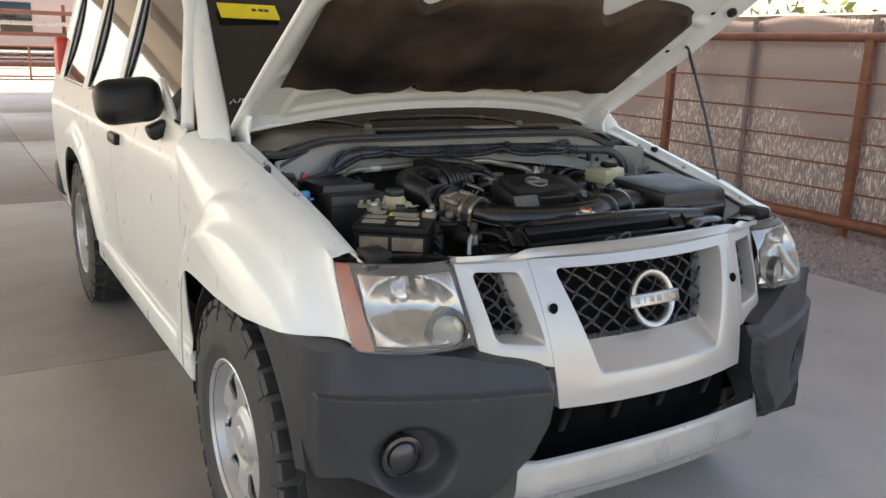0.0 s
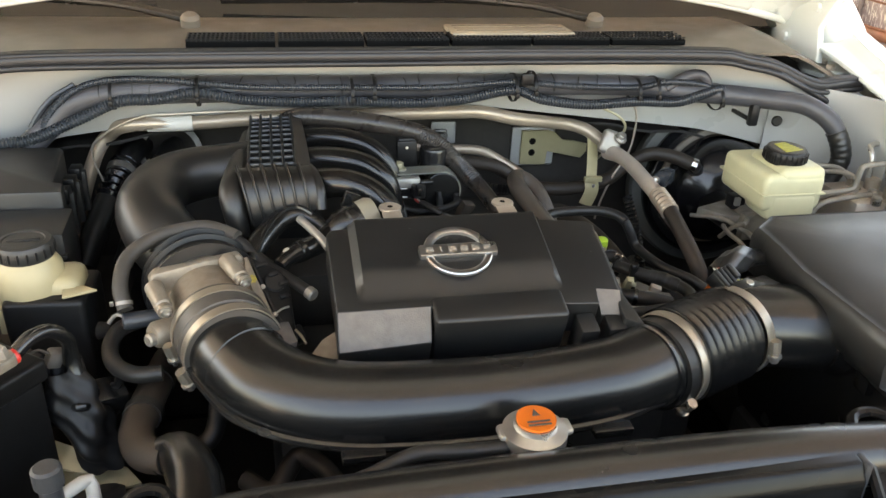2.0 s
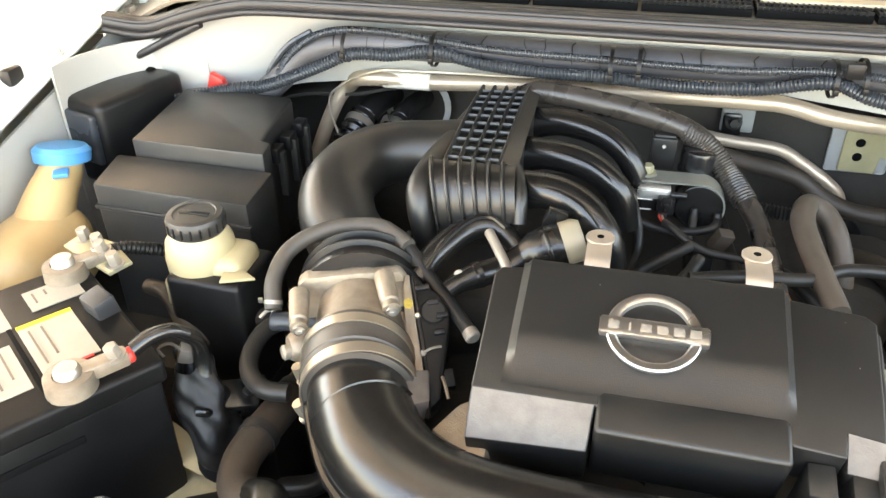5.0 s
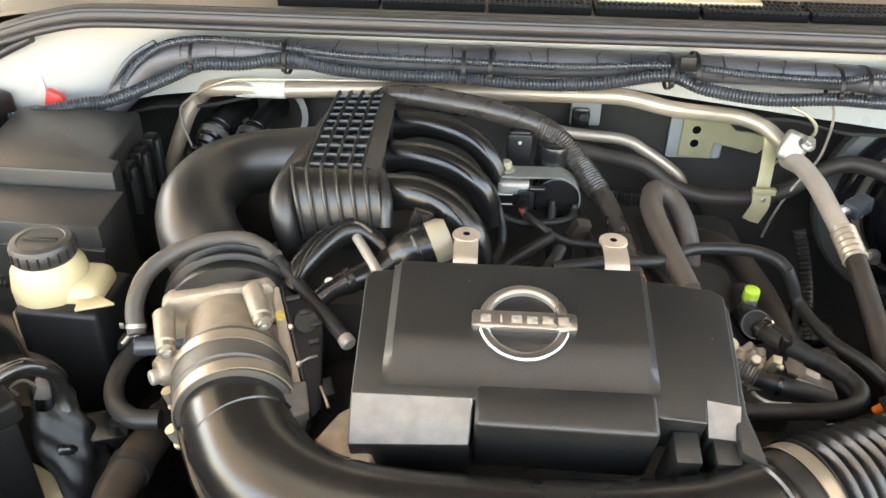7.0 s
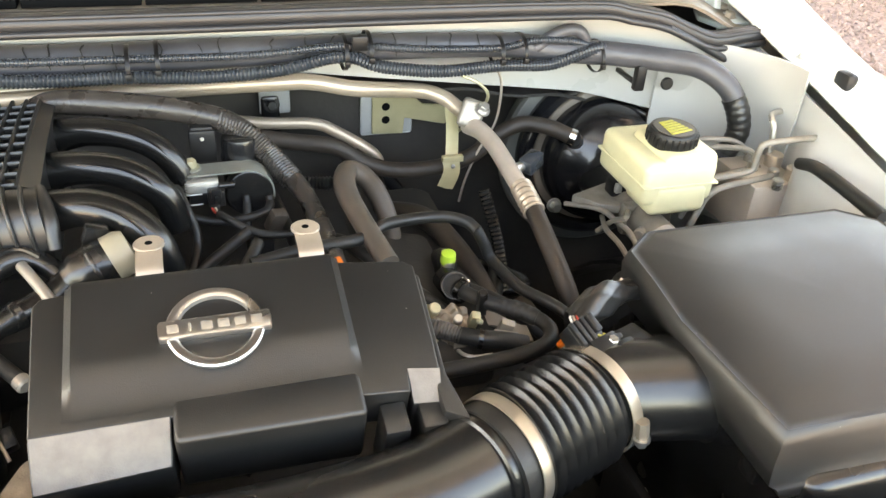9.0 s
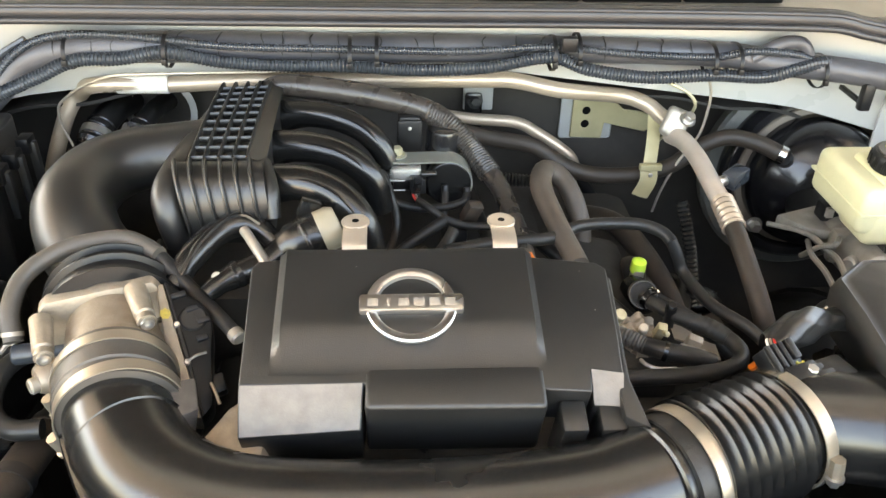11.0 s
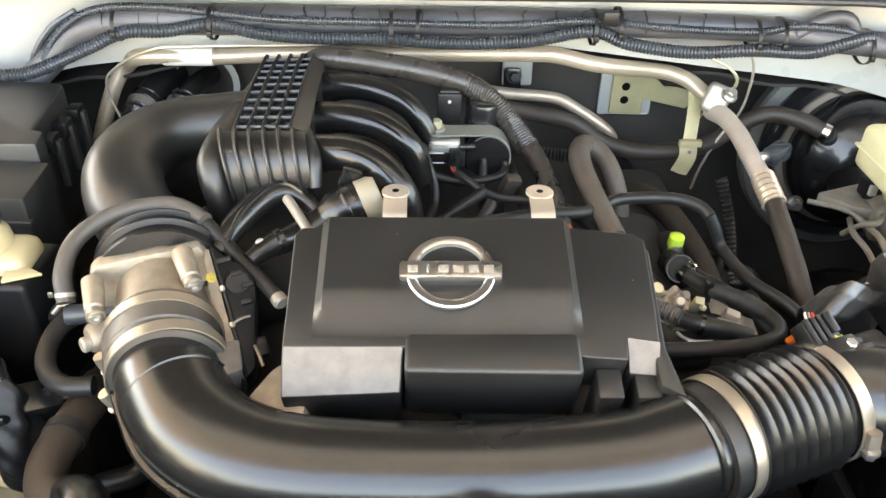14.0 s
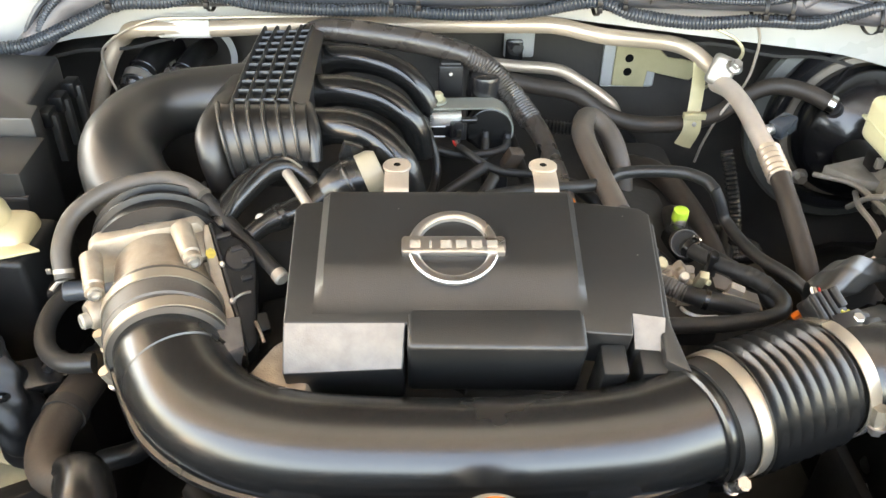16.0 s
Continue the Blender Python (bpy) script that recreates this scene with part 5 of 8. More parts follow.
part("side_skirt", xform(prism([(0.128, 0.10), (0.140, 0.09), (0.137, 0.0), (0.145, -0.04), (0.128, -0.03)], -0.06, -0.004, 0.002), CM), COVER, cover)
badge("cover_badge", Matrix.Translation(CM @ Vector((-0.0168, 0.0545, 0.0112))) @ Matrix.Rotation(SLOPE, 4, "X"), 0.0757, cover, 0.0045)
for x in (-0.062, 0.066):
    br = part("bracket", tube([(x, -0.062, 1.010), (x, -0.055, 1.040), (x, -0.046, 1.051), (x, -0.018, 1.053)], 0.0105, 4, 0.003, flat=0.16, up=(0, -1, 0)), BRACKET, engine, "tan steel cover bracket", angle=60)
    part("bracket_eye", join(cyl((x, -0.018, 1.0515), (0, 0, 1), 0.0125, 0.003, 20, 0.0008)), BRACKET, br)
    part("bolt_hole", cyl((x, -0.018, 1.0542), (0, 0, 1), 0.0032, 0.0006, 12), VOIDSHADE, br)

# intake plenum with its ribbed box, inlet tube and runners
plenum = part("intake_manifold", prism([(-0.222, 0.050), (-0.146, 0.048), (-0.149, 0.224), (-0.213, 0.228)], 0.985, 1.0785, 0.005, 3), BOXSATIN, engine, "black plastic ribbed intake manifold")


def front_at(u, v):
    """The bulged front of the box: u from left to right, v from lid to foot."""
    top = Vector((-0.226, 0.038, 1.084)).lerp(Vector((-0.146, 0.040, 1.084)), u)
    foot = Vector((-0.211, 0.003, 1.027)).lerp(Vector((-0.138, 0.001, 1.047)), u)
    return top.lerp(foot, v) + Vector((0, -0.011, 0.012)) * math.sin(math.pi * v) ** 0.8


part("box_front", thick(sheet(front_at, 30, 16), 0.004), BOXSATIN, plenum)
for i in range(6):
    u = 0.015 + 0.168 * i
    part("front_rib", tube([front_at(u, v) + Vector((0, -0.0014, 0.0014)) for v in (0, 0.2, 0.4, 0.6, 0.8, 0.98)], [0.0022, 0.0019, 0.0017, 0.0017], 8, 0.004, flat=1.6), BOXSATIN, plenum)
part("box_shoulder", tube([(-0.214, 0.20, 1.066), (-0.220, 0.12, 1.067), (-0.226, 0.055, 1.068), (-0.231, 0.024, 1.061), (-0.229, 0.010, 1.045), (-0.224, 0.006, 1.016)], [0.009, 0.011, 0.013, 0.0145, 0.014, 0.011], 20, 0.004), BOXSATIN, plenum)
part("box_flank", tube([(-0.146, 0.046, 1.078), (-0.142, 0.030, 1.076), (-0.137, 0.012, 1.066), (-0.135, 0.001, 1.046)], [0.006, 0.007, 0.007, 0.006], 12, 0.005), BOXSATIN, plenum)
part("box_web", thick(sheet(lambda u, v: Vector((-0.213, 0.215, 1.080)).lerp(Vector((-0.216, 0.070, 1.080)), u) + Vector((-0.030 * math.sin(math.pi * u ** 1.4) - 0.004, 0, -0.030)) * v, 14, 6), 0.004), BOXSATIN, plenum)


def lid_at(a, b_):
    """a from left to right, b_ from front to back of the lid."""
    fl, fr, bl, br_ = Vector((-0.212, 0.041)), Vector((-0.161, 0.042)), Vector((-0.211, 0.216)), Vector((-0.160, 0.222))
    p = fl.lerp(fr, a).lerp(bl.lerp(br_, a), b_)
    return Vector((p.x, p.y, 1.0845 + 0.003 * math.sin(math.pi * b_)))


for i in range(5):
    part("lid_rib", tube([lid_at(i / 4, 0) + Vector((0, -0.002, -0.001)), lid_at(i / 4, 0.5), lid_at(i / 4, 1), lid_at(i / 4, 1.03) + Vector((0, 0, -0.006))], 0.0017, 8, 0.006, flat=2.6), BOXSATIN, plenum)
for j in range(10):
    part("cross_rib", tube([lid_at(0, j / 9.6 + 0.02) + Vector((0, 0, -0.0014)), lid_at(0.5, j / 9.6 + 0.02) + Vector((0, 0, -0.0014)), lid_at(1, j / 9.6 + 0.02) + Vector((0, 0, -0.0014))], 0.0012, 6, 0.008, flat=2.6), BOXSATIN, plenum)
part("lid_flange", thick(sheet(lambda u, v: Vector((-0.1595, 0.042 + 0.182 * u, 1.0855 + 0.003 * math.sin(math.pi * u))).lerp(Vector((-0.1435 - 0.003 * u, 0.038 + 0.182 * u, 1.0825 + 0.003 * math.sin(math.pi * u))), v), 16, 4), 0.004), BOXSATIN, plenum)
part("inlet_tube", tube([(-0.268, -0.030, 0.985), (-0.285, -0.020, 1.005), (-0.307, 0.000, 1.026), (-0.321, 0.040, 1.040), (-0.310, 0.090, 1.046), (-0.272, 0.118, 1.049), (-0.205, 0.128, 1.050)], [0.040, 0.038, 0.0365, 0.0345, 0.032, 0.031, 0.034], 28, 0.006), BOXSATIN, plenum)
RUN = [([(-0.150, 0.203, 1.056), (-0.117, 0.193, 1.063), (-0.080, 0.178, 1.062), (-0.053, 0.168, 1.050), (-0.036, 0.163, 1.027), (-0.028, 0.160, 0.998)], 0.0140),
       ([(-0.154, 0.122, 1.056), (-0.122, 0.113, 1.063), (-0.088, 0.102, 1.062), (-0.064, 0.096, 1.051), (-0.048, 0.093, 1.032), (-0.041, 0.090, 1.002)], 0.0150),
       ([(-0.148, 0.048, 1.055), (-0.116, 0.037, 1.063), (-0.089, 0.027, 1.060), (-0.071, 0.018, 1.050), (-0.056, 0.010, 1.031), (-0.049, 0.004, 1.000)], 0.0160)]
for pts, r in RUN:
    part("runner", tube(pts, [r * 1.25, r * 1.05, r, r * 0.97, r * 0.93, r * 0.9], 24, 0.004), RUNNER, plenum)
    part("runner_seam", tube([(x - 0.001, y - r * 0.72, z + r * 0.62) for x, y, z in pts[:-1]], 0.0016, 6, 0.006), RUNNER, plenum)
part("plenum_base", box(-0.24, -0.055, -0.04, 0.24, 0.90, 0.99, 0.03), MATTE, plenum)

# throttle body and its motor
TBN = Vector((0.25, -0.965, -0.03)).normalized()
RING1, RING2 = Vector((-0.2435, -0.140, 0.995)), Vector((-0.2310, -0.1745, 0.9925))
TBM = aim(RING1 - TBN * 0.056, TBN)
RING1 = RING1 + TBN * 0.012
RING2 = RING2 + TBN * 0.008
TBX = TBM.to_3x3() @ Vector((1, 0, 0))
if TBX.x < 0:
    TBM = TBM @ Matrix.Rotation(math.pi, 4, "Z")
throttle = part("throttle_body", lathe([(0.030, 0.0), (0.0385, 0.002), (0.0385, 0.044), (0.041, 0.050), (0.043, 0.060), (0.043, 0.078)], 44, TBM), TBCAST, engine, "dusty cast aluminium throttle body")
part("flange", xform(prism([(-0.050, -0.044), (0.036, -0.044), (0.040, -0.034), (0.040, 0.034), (0.034, 0.0440), (0.0, 0.0430), (-0.046, 0.0385), (-0.053, 0.032)], -0.006, 0.009, 0.003, 2), TBM), TBCAST, throttle)
for x, y, h in ((-0.0465, 0.024, 0.056), (0.0285, 0.0365, 0.050), (0.036, -0.036, 0.04), (-0.042, -0.034, 0.04)):
    part("boss", lathe([(0.0088, -0.040), (0.0080, -0.012), (0.0080, -0.008), (0.0066, -0.0065), (0.0074, -0.004), (0.0074, 0), (0, 0)], 18, TBM @ aim((x, y, h), (0.20 if x > 0 else 0.10, -0.12, 1))), TBCAST, throttle)
    part("boss_bolt", lathe([(0.0052, 0), (0.0052, 0.003), (0.0034, 0.0035), (0.0028, 0.001), (0, 0.001)], 14, TBM @ aim((x, y, h), (0.20 if x > 0 else 0.10, -0.12, 1))), STEEL, throttle)
# the plate and geared cover on its side: u down the front edge, n outwards, w towards the front
GU, GN = Vector((0.331, -0.755, -0.566)), Vector((0.932, 0.356, 0.070))
GW = GU.cross(GN)
GM = Matrix(((GU.x, GN.x, GW.x, -0.2161), (GU.y, GN.y, GW.y, -0.083), (GU.z, GN.z, GW.z, 1.0367), (0, 0, 0, 1)))
part("gear_flange", xform(prism([(0.001, -0.003), (0.012, -0.006), (0.030, -0.0075), (0.060, -0.010), (0.090, -0.010), (0.112, -0.007), (0.116, 0.001), (0.001, 0.001)], -0.045, 0.0, 0.0012, 2), GM), TBCAST, throttle)
case = part("gear_case", xform(prism([(0.0, 0.0015), (0.002, 0.006), (0.012, 0.013), (0.022, 0.024), (0.036, 0.030), (0.052, 0.027), (0.064, 0.023), (0.108, 0.012), (0.116, 0.0015)], -0.045, -0.002, 0.003, 2), GM), BATTCASE, throttle, "black throttle gear cover")
part("gear_lip", xform(prism([(0.001, 0.0015), (0.001, 0.004), (0.060, 0.0055), (0.114, 0.004), (0.115, 0.0015)], -0.042, 0.0008, 0.0008, 1), GM), PLASTIC, case)
for u, n, l in ((0.012, 0.004, 0.012), (0.026, 0.012, 0.010), (0.038, 0.018, 0.010), (0.052, 0.014, 0.009)):
    part("case_rib", xform(box(u, u + 0.0045, n, n + l, -0.010, 0.0022, 0.0008), GM), PLASTIC, case)
part("gear_boss", xform(cyl((0.036, 0.016, -0.004), (0, 0, 1), 0.011, 0.0045, 22, 0.0015), GM), PLASTIC, case)
for u in (0.038, 0.070):
    part("case_screw", xform(cyl((u, 0.0025, -0.001), (0, 0, 1), 0.0028, 0.0032, 10), GM), STEEL, case)
part("case_wire", xform(tube([(0.070, 0.003, 0.002), (0.068, 0.010, 0.004), (0.067, 0.018, 0.001)], 0.0011, 6, 0.003), GM), DULLALU, case)
part("gear_plug", xform(box(0.082, 0.098, 0.012, 0.026, -0.030, -0.012, 0.002), GM), PLASTIC, case)
part("plug_wire", tube([(-0.172, -0.146, 0.985), (-0.167, -0.156, 0.984), (-0.163, -0.164, 0.980)], 0.0014, 8, 0.003), PIPE, case)
part("paint_dot", xform(thick(sheet(lambda u, v: (0.0265 + (0.0045 + 0.0008 * math.sin(u * 44)) * v * math.cos(2 * math.pi * u), -0.0035 + 0.0040 * v * math.sin(2 * math.pi * u), 0.0004), 18, 3), 0.0006), GM), OCHRE, throttle)
part("side_web", xform(box(0.004, 0.027, -0.024, -0.004, -0.042, -0.003, 0.002), GM), TBCAST, throttle)
part("lower_web", xform(prism([(0.030, -0.004), (0.030, -0.020), (0.042, -0.016), (0.062, -0.008)], -0.040, -0.006, 0.0015), GM), TBCAST, throttle)
part("side_port", lathe([(0.0, 0.0), (0.013, 0.0), (0.013, 0.018), (0.010, 0.022), (0, 0.022)], 20, aim((-0.288, -0.128, 0.985), (-0.75, -0.65, 0.1))), TBCAST, throttle)
part("side_nipple", cyl((-0.302, -0.142, 0.985), (-0.75, -0.65, 0.1), 0.0065, 0.009, 16), DULLALU, throttle)
part("lower_motor", cyl((-0.205, -0.12, 0.945), (-1, 0.1, 0), 0.022, 0.06, 24, 0.004), TBCAST, throttle)
# ribbed inlet collar and the breather hose over it
COLM = aim(RING1 - TBN * 0.106, TBN) @ Matrix.Diagonal((1.12, 1.12, 1, 1))
adapter = part("inlet_collar", lathe([(0.036, -0.010), (0.044, -0.006), (0.0465, 0.001), (0.0515, 0.002), (0.0518, 0.0040), (0.0475, 0.006), (0.0470, 0.015), (0.0522, 0.0165), (0.0522, 0.0185), (0.0480, 0.0205), (0.0478, 0.031), (0.0508, 0.032), (0.0508, 0.0365), (0.040, 0.039)], 44, COLM), PLASTIC, engine, "black ribbed plastic inlet collar")
for a in (60, 80, 100, 120, 140):
    part("collar_web", box(-0.0012, 0.0012, -0.0015, 0.0025, 0.0, 0.036, 0.0004), PLASTIC, adapter).matrix_world = COLM @ Matrix.Rotation(radians(a + 90), 4, "Z") @ Matrix.Translation((0, 0.0485, 0))
part("red_mark", box(-0.001, 0.001, -0.001, 0.002, 0.024, 0.034, 0.0003), RED, adapter).matrix_world = COLM @ Matrix.Rotation(radians(178), 4, "Z") @ Matrix.Translation((0, 0.0495, 0))
bh = part("breather_hose", tube([(-0.332, -0.108, 0.998), (-0.337, -0.090, 1.016), (-0.331, -0.062, 1.032), (-0.303, -0.038, 1.042), (-0.262, -0.030, 1.046), (-0.240, -0.038, 1.044), (-0.225, -0.049, 1.041)], 0.0076, 14, 0.006), HOSEGREY, engine, "grey rubber breather hose")
part("dark_run", tube([(-0.240, -0.038, 1.044), (-0.226, -0.046, 1.036), (-0.1973, -0.0681, 1.0183), (-0.1749, -0.091, 1.0116), (-0.1565, -0.1124, 1.0071)], [0.0074, 0.0072, 0.0064, 0.0060, 0.0060], 14, 0.006), RUBBER, bh)
part("hose_clip", lathe([(0.0078, -0.0018), (0.0084, -0.0018), (0.0084, 0.0018), (0.0078, 0.0018)], 20, aim((-0.333, -0.104, 1.003), (-0.1, 0.6, 0.8)), True), DULLALU, bh)
part("clip_ear", box(-0.346, -0.342, -0.107, -0.105, 1.002, 1.007, 0.0005), STEEL, bh)
part("vacuum_port", cyl((-0.336, -0.108, 0.985), (1, 0.15, 0), 0.0085, 0.045, 16), CONDUIT, bh)
part("hose_end", cyl((-0.158, -0.1105, 1.0075), (0.6, -0.75, -0.2), 0.0066, 0.010, 14), DULLALU, bh)
lh = part("loop_hose", tube([(-0.295, -0.172, 0.966), (-0.318, -0.172, 0.966), (-0.338, -0.155, 0.966), (-0.347, -0.128, 0.968), (-0.342, -0.102, 0.972), (-0.320, -0.088, 0.974), (-0.295, -0.085, 0.975)], 0.0080, 14, 0.006), RUBBER, engine)
part("tag_hook", tube([(-0.352, -0.098, 0.978), (-0.345, -0.092, 0.984), (-0.336, -0.096, 0.982), (-0.334, -0.106, 0.976)], 0.002, 6, 0.004), DULLALU, lh)
part("gusset", xform(prism([(-0.006, -0.020), (0.012, -0.014), (0.014, 0.016), (-0.010, 0.014)], -0.03, 0.0, 0.002), pose(-0.186, -0.182, 1.006, 10, 10, 20)), GREYPLATE, engine)
part("timing_cover", xform(prism([(-0.030, -0.030), (0.028, -0.030), (0.028, 0.030), (0.0, 0.012)], -0.06, 0.0, 0.004), pose(-0.150, -0.200, 0.997, 14, -6, 0)), TBCAST, engine)

# valve, solenoid and small motors behind the cover
VA = Vector((0.02, -0.995, 0.09)).normalized()
VC = Vector((0.0325, 0.1585, 0.9985))
VM = aim(VC, VA)
sol = part("purge_valve", lathe([(0.0200, -0.012), (0.0238, -0.010), (0.0250, -0.007), (0.0250, 0.006), (0.0242, 0.0085), (0.0232, 0.0088), (0.0226, 0.0072), (0.0, 0.0076)], 48, VM), SATIN, engine, "black vacuum valve under a steel strap")
part("valve_can", lathe([(0.0, 1.0415), (0.014, 1.0410), (0.0185, 1.0385), (0.0200, 1.034), (0.0205, 0.960), (0.0, 0.960)], 36, Matrix.Translation((0.0290, 0.194, 0.0075))), GLOSSBLACK, sol)
part("can_seam", lathe([(0.0206, 1.012), (0.0214, 1.013), (0.0214, 1.016), (0.0206, 1.017)], 36, Matrix.Translation((0.0290, 0.194, 0.0075))), GLOSSBLACK, sol)


def strap_pt(u, v):
    """Flat from the bolt, then bent down round the valve."""
    y = 0.1500 + 0.0255 * v - 0.004 * v * smooth01((u - 0.4) / 0.4)
    if u < 0.45:
        k = u / 0.45
        narrow = 0.006 * (1 - smooth01(k / 0.12)) * (1 if v > 0.5 else -1) * abs(2 * v - 1)
        return Vector((-0.0345 + 0.0625 * k, y - narrow, 1.0262 - 0.0015 * (1 - k)))
    a = radians(100 - 118 * (u - 0.45) / 0.55)
    return Vector((VC.x + 0.0262 * math.cos(a), y, VC.z + 0.0280 * math.sin(a)))


part("strap", thick(sheet(strap_pt, 60, 8), 0.0018), STRAPZINC, sol, "grey-green plated steel strap", angle=30)
part("strap_washer", lathe([(0, 0), (0.0098, 0), (0.0098, 0.0018), (0.007, 0.0024), (0, 0.0024)], 24, aim((-0.0235, 0.1640, 1.0265), (0, -0.05, 1))), STRAPZINC, sol)
part("strap_bolt", bolt((-0.0235, 0.1640, 1.0285), (0, -0.08, 1), 0.0058, 0.0085), ZINC, sol)
part("solenoid", join(box(-0.0300, 0.0015, 0.1425, 0.1560, 1.0080, 1.0205, 0.0012), box(-0.0285, -0.0005, 0.1405, 0.1430, 1.0095, 1.0190, 0.0008)), SOLENOID, sol, "bright alloy solenoid block")
for k in range(5):
    part("solenoid_fin", box(-0.0318, -0.0294, 0.1430, 0.1440, 1.0088 + 0.0026 * k, 1.0100 + 0.0026 * k), SOLENOID, sol)
part("coil", box(-0.0285, 0.0000, 0.1420, 0.1555, 0.9945, 1.0085, 0.0025), PLASTIC, sol)
for z in (0.9965, 1.0082):
    part("pin", cyl((-0.0315, 0.1412, z), (1, 0, 0), 0.0009, 0.016, 8), STEEL, sol)
part("inlet_pin", cyl((-0.040, 0.1465, 1.0120), (1, 0, 0), 0.0035, 0.012, 12), PLASTIC, sol)
part("valve_stem", cyl((0.0010, 0.1400, 1.0165), (1, 0.02, 0.0), 0.0036, 0.0170, 14, 0.0008), SATIN, sol)
part("plug", join(box(-0.0105, 0.0065, 0.1300, 0.1440, 0.9975, 1.0155, 0.0018), box(-0.0070, 0.0030, 0.1275, 0.1320, 1.0080, 1.0185, 0.0012), box(-0.0085, 0.0000, 0.1270, 0.1310, 0.9950, 1.0010, 0.001)), PLASTIC, sol)
part("plug_latch", box(-0.0045, 0.0010, 0.1262, 0.1285, 1.0030, 1.0130, 0.0008), SATIN, sol)
for dx, c in ((-0.0015, RED), (0.0015, BRACKET)):
    part("thin_wire", tube([(-0.006 + dx, 0.1290, 0.9985), (-0.005 + dx, 0.1210, 0.9985), (-0.001 + dx, 0.1130, 0.9980)], 0.0013, 8, 0.003), c, sol)
part("plug_wire", tube([(-0.002, 0.1150, 0.9985), (0.006, 0.1050, 0.9975), (0.022, 0.0950, 0.9900), (0.043, 0.0900, 0.9835), (0.074, 0.0880, 0.9815), (0.094, 0.080, 0.980)], 0.0042, 10, 0.005), RUBBER, sol)
for x in (0.0280, 0.0520):
    part("nipple", cyl((x, 0.1485, 0.9990 if x < 0.04 else 0.9960), (0, -0.55, -0.84), 0.0040, 0.014, 12), PLASTIC, sol)
part("valve_hose", tube([(0.0520, 0.1420, 0.9900), (0.0490, 0.1330, 0.9880), (0.0400, 0.1290, 0.9855), (0.0270, 0.1280, 0.9830), (0.0020, 0.1290, 0.9805), (-0.0200, 0.1300, 0.9850), (-0.0380, 0.1310, 0.9945), (-0.0465, 0.1330, 1.0060), (-0.0460, 0.1380, 1.0125), (-0.0400, 0.1440, 1.0125)], 0.0046, 10, 0.004), RUBBER, sol, "thin looped vacuum hose")
part("drop_hose", tube([(0.0280, 0.1430, 0.9920), (0.0270, 0.1320, 0.9830), (0.0260, 0.1250, 0.9700), (0.0270, 0.1230, 0.9550), (0.0290, 0.1220, 0.9300)], 0.0046, 10, 0.004), RUBBER, sol)
part("side_cable", tube([(-0.0400, 0.1450, 1.0150), (-0.0370, 0.1280, 1.0170), (-0.0310, 0.1120, 1.0050), (-0.0255, 0.1050, 0.9860), (-0.0260, 0.0950, 0.9720), (-0.0330, 0.0700, 0.9640), (-0.042, 0.045, 0.962)], 0.0046, 10, 0.004), RUBBER, sol)
part("cross_hose", tube([(0.0250, 0.0850, 0.9930), (0.0120, 0.0800, 0.9860), (-0.0020, 0.0750, 0.9780), (-0.0180, 0.0700, 0.9680), (-0.035, 0.06, 0.955)], 0.0058, 10, 0.005), RUBBER, sol)
part("stand", box(0.034, 0.050, 0.098, 0.112, 0.88, 0.972, 0.003), PLASTIC, sol)
part("brown_plug", xform(box(-0.0085, 0.0085, -0.006, 0.006, -0.013, 0.012, 0.002), pose(0.0535, 0.102, 0.992, 20, 15, 20)), BROWNHOSE, sol)
part("clip_tab", join(box(-0.0230, 0.0045, 0.187, 0.193, 1.0200, 1.0570, 0.003), box(-0.0215, 0.0030, 0.190, 0.208, 1.0420, 1.0600, 0.004)), PLASTIC, sol, "black plastic loom tab")
part("clip_pin", cyl((-0.0095, 0.187, 1.0480), (0, -1, 0.2), 0.0022, 0.002, 10), STEEL, sol)
ACT = Vector((0.90, 0.26, 0.30)).normalized()
AC0 = Vector((-0.104, -0.016, 1.036))
act = part("actuator", lathe([(0, -0.026), (0.014, -0.026), (0.016, -0.020), (0.0185, -0.016), (0.0200, -0.004), (0.0200, 0.008), (0.0185, 0.012), (0, 0.012)], 28, aim(AC0, ACT)), SATIN, engine, "black actuator with a cream end cap")
part("actuator_seam", lathe([(0.0200, -0.003), (0.0208, -0.002), (0.0208, 0.0), (0.0200, 0.001)], 28, aim(AC0, ACT)), SATIN, act)
part("end_cap", lathe([(0.0195, 0.0), (0.0195, 0.012), (0.0165, 0.018), (0, 0.019)], 28, aim(AC0 + ACT * 0.0115, ACT)), ENDCAP, act, "cream end cap")
part("actuator_arm", tube([AC0 - ACT * 0.022, (-0.142, -0.038, 1.024), (-0.166, -0.062, 1.026)], [0.0125, 0.0115, 0.0110], 14, 0.005), SATIN, act)
part("arm_joint", tube([(-0.160, -0.056, 1.026), (-0.174, -0.068, 1.024), (-0.184, -0.078, 1.020)], [0.0125, 0.009, 0.008], 14, 0.004), SATIN, act)
part("actuator_rod", tube([(-0.160, -0.012, 1.042), (-0.153, -0.024, 1.040), (-0.140, -0.046, 1.034), (-0.133, -0.058, 1.028)], 0.0046, 10, 0.005), DULLALU, act)
part("mount_bolt", cyl((-0.176, -0.066, 1.030), (0.2, -0.75, 0.65), 0.0042, 0.003, 16, 0.001), DULLALU, act)
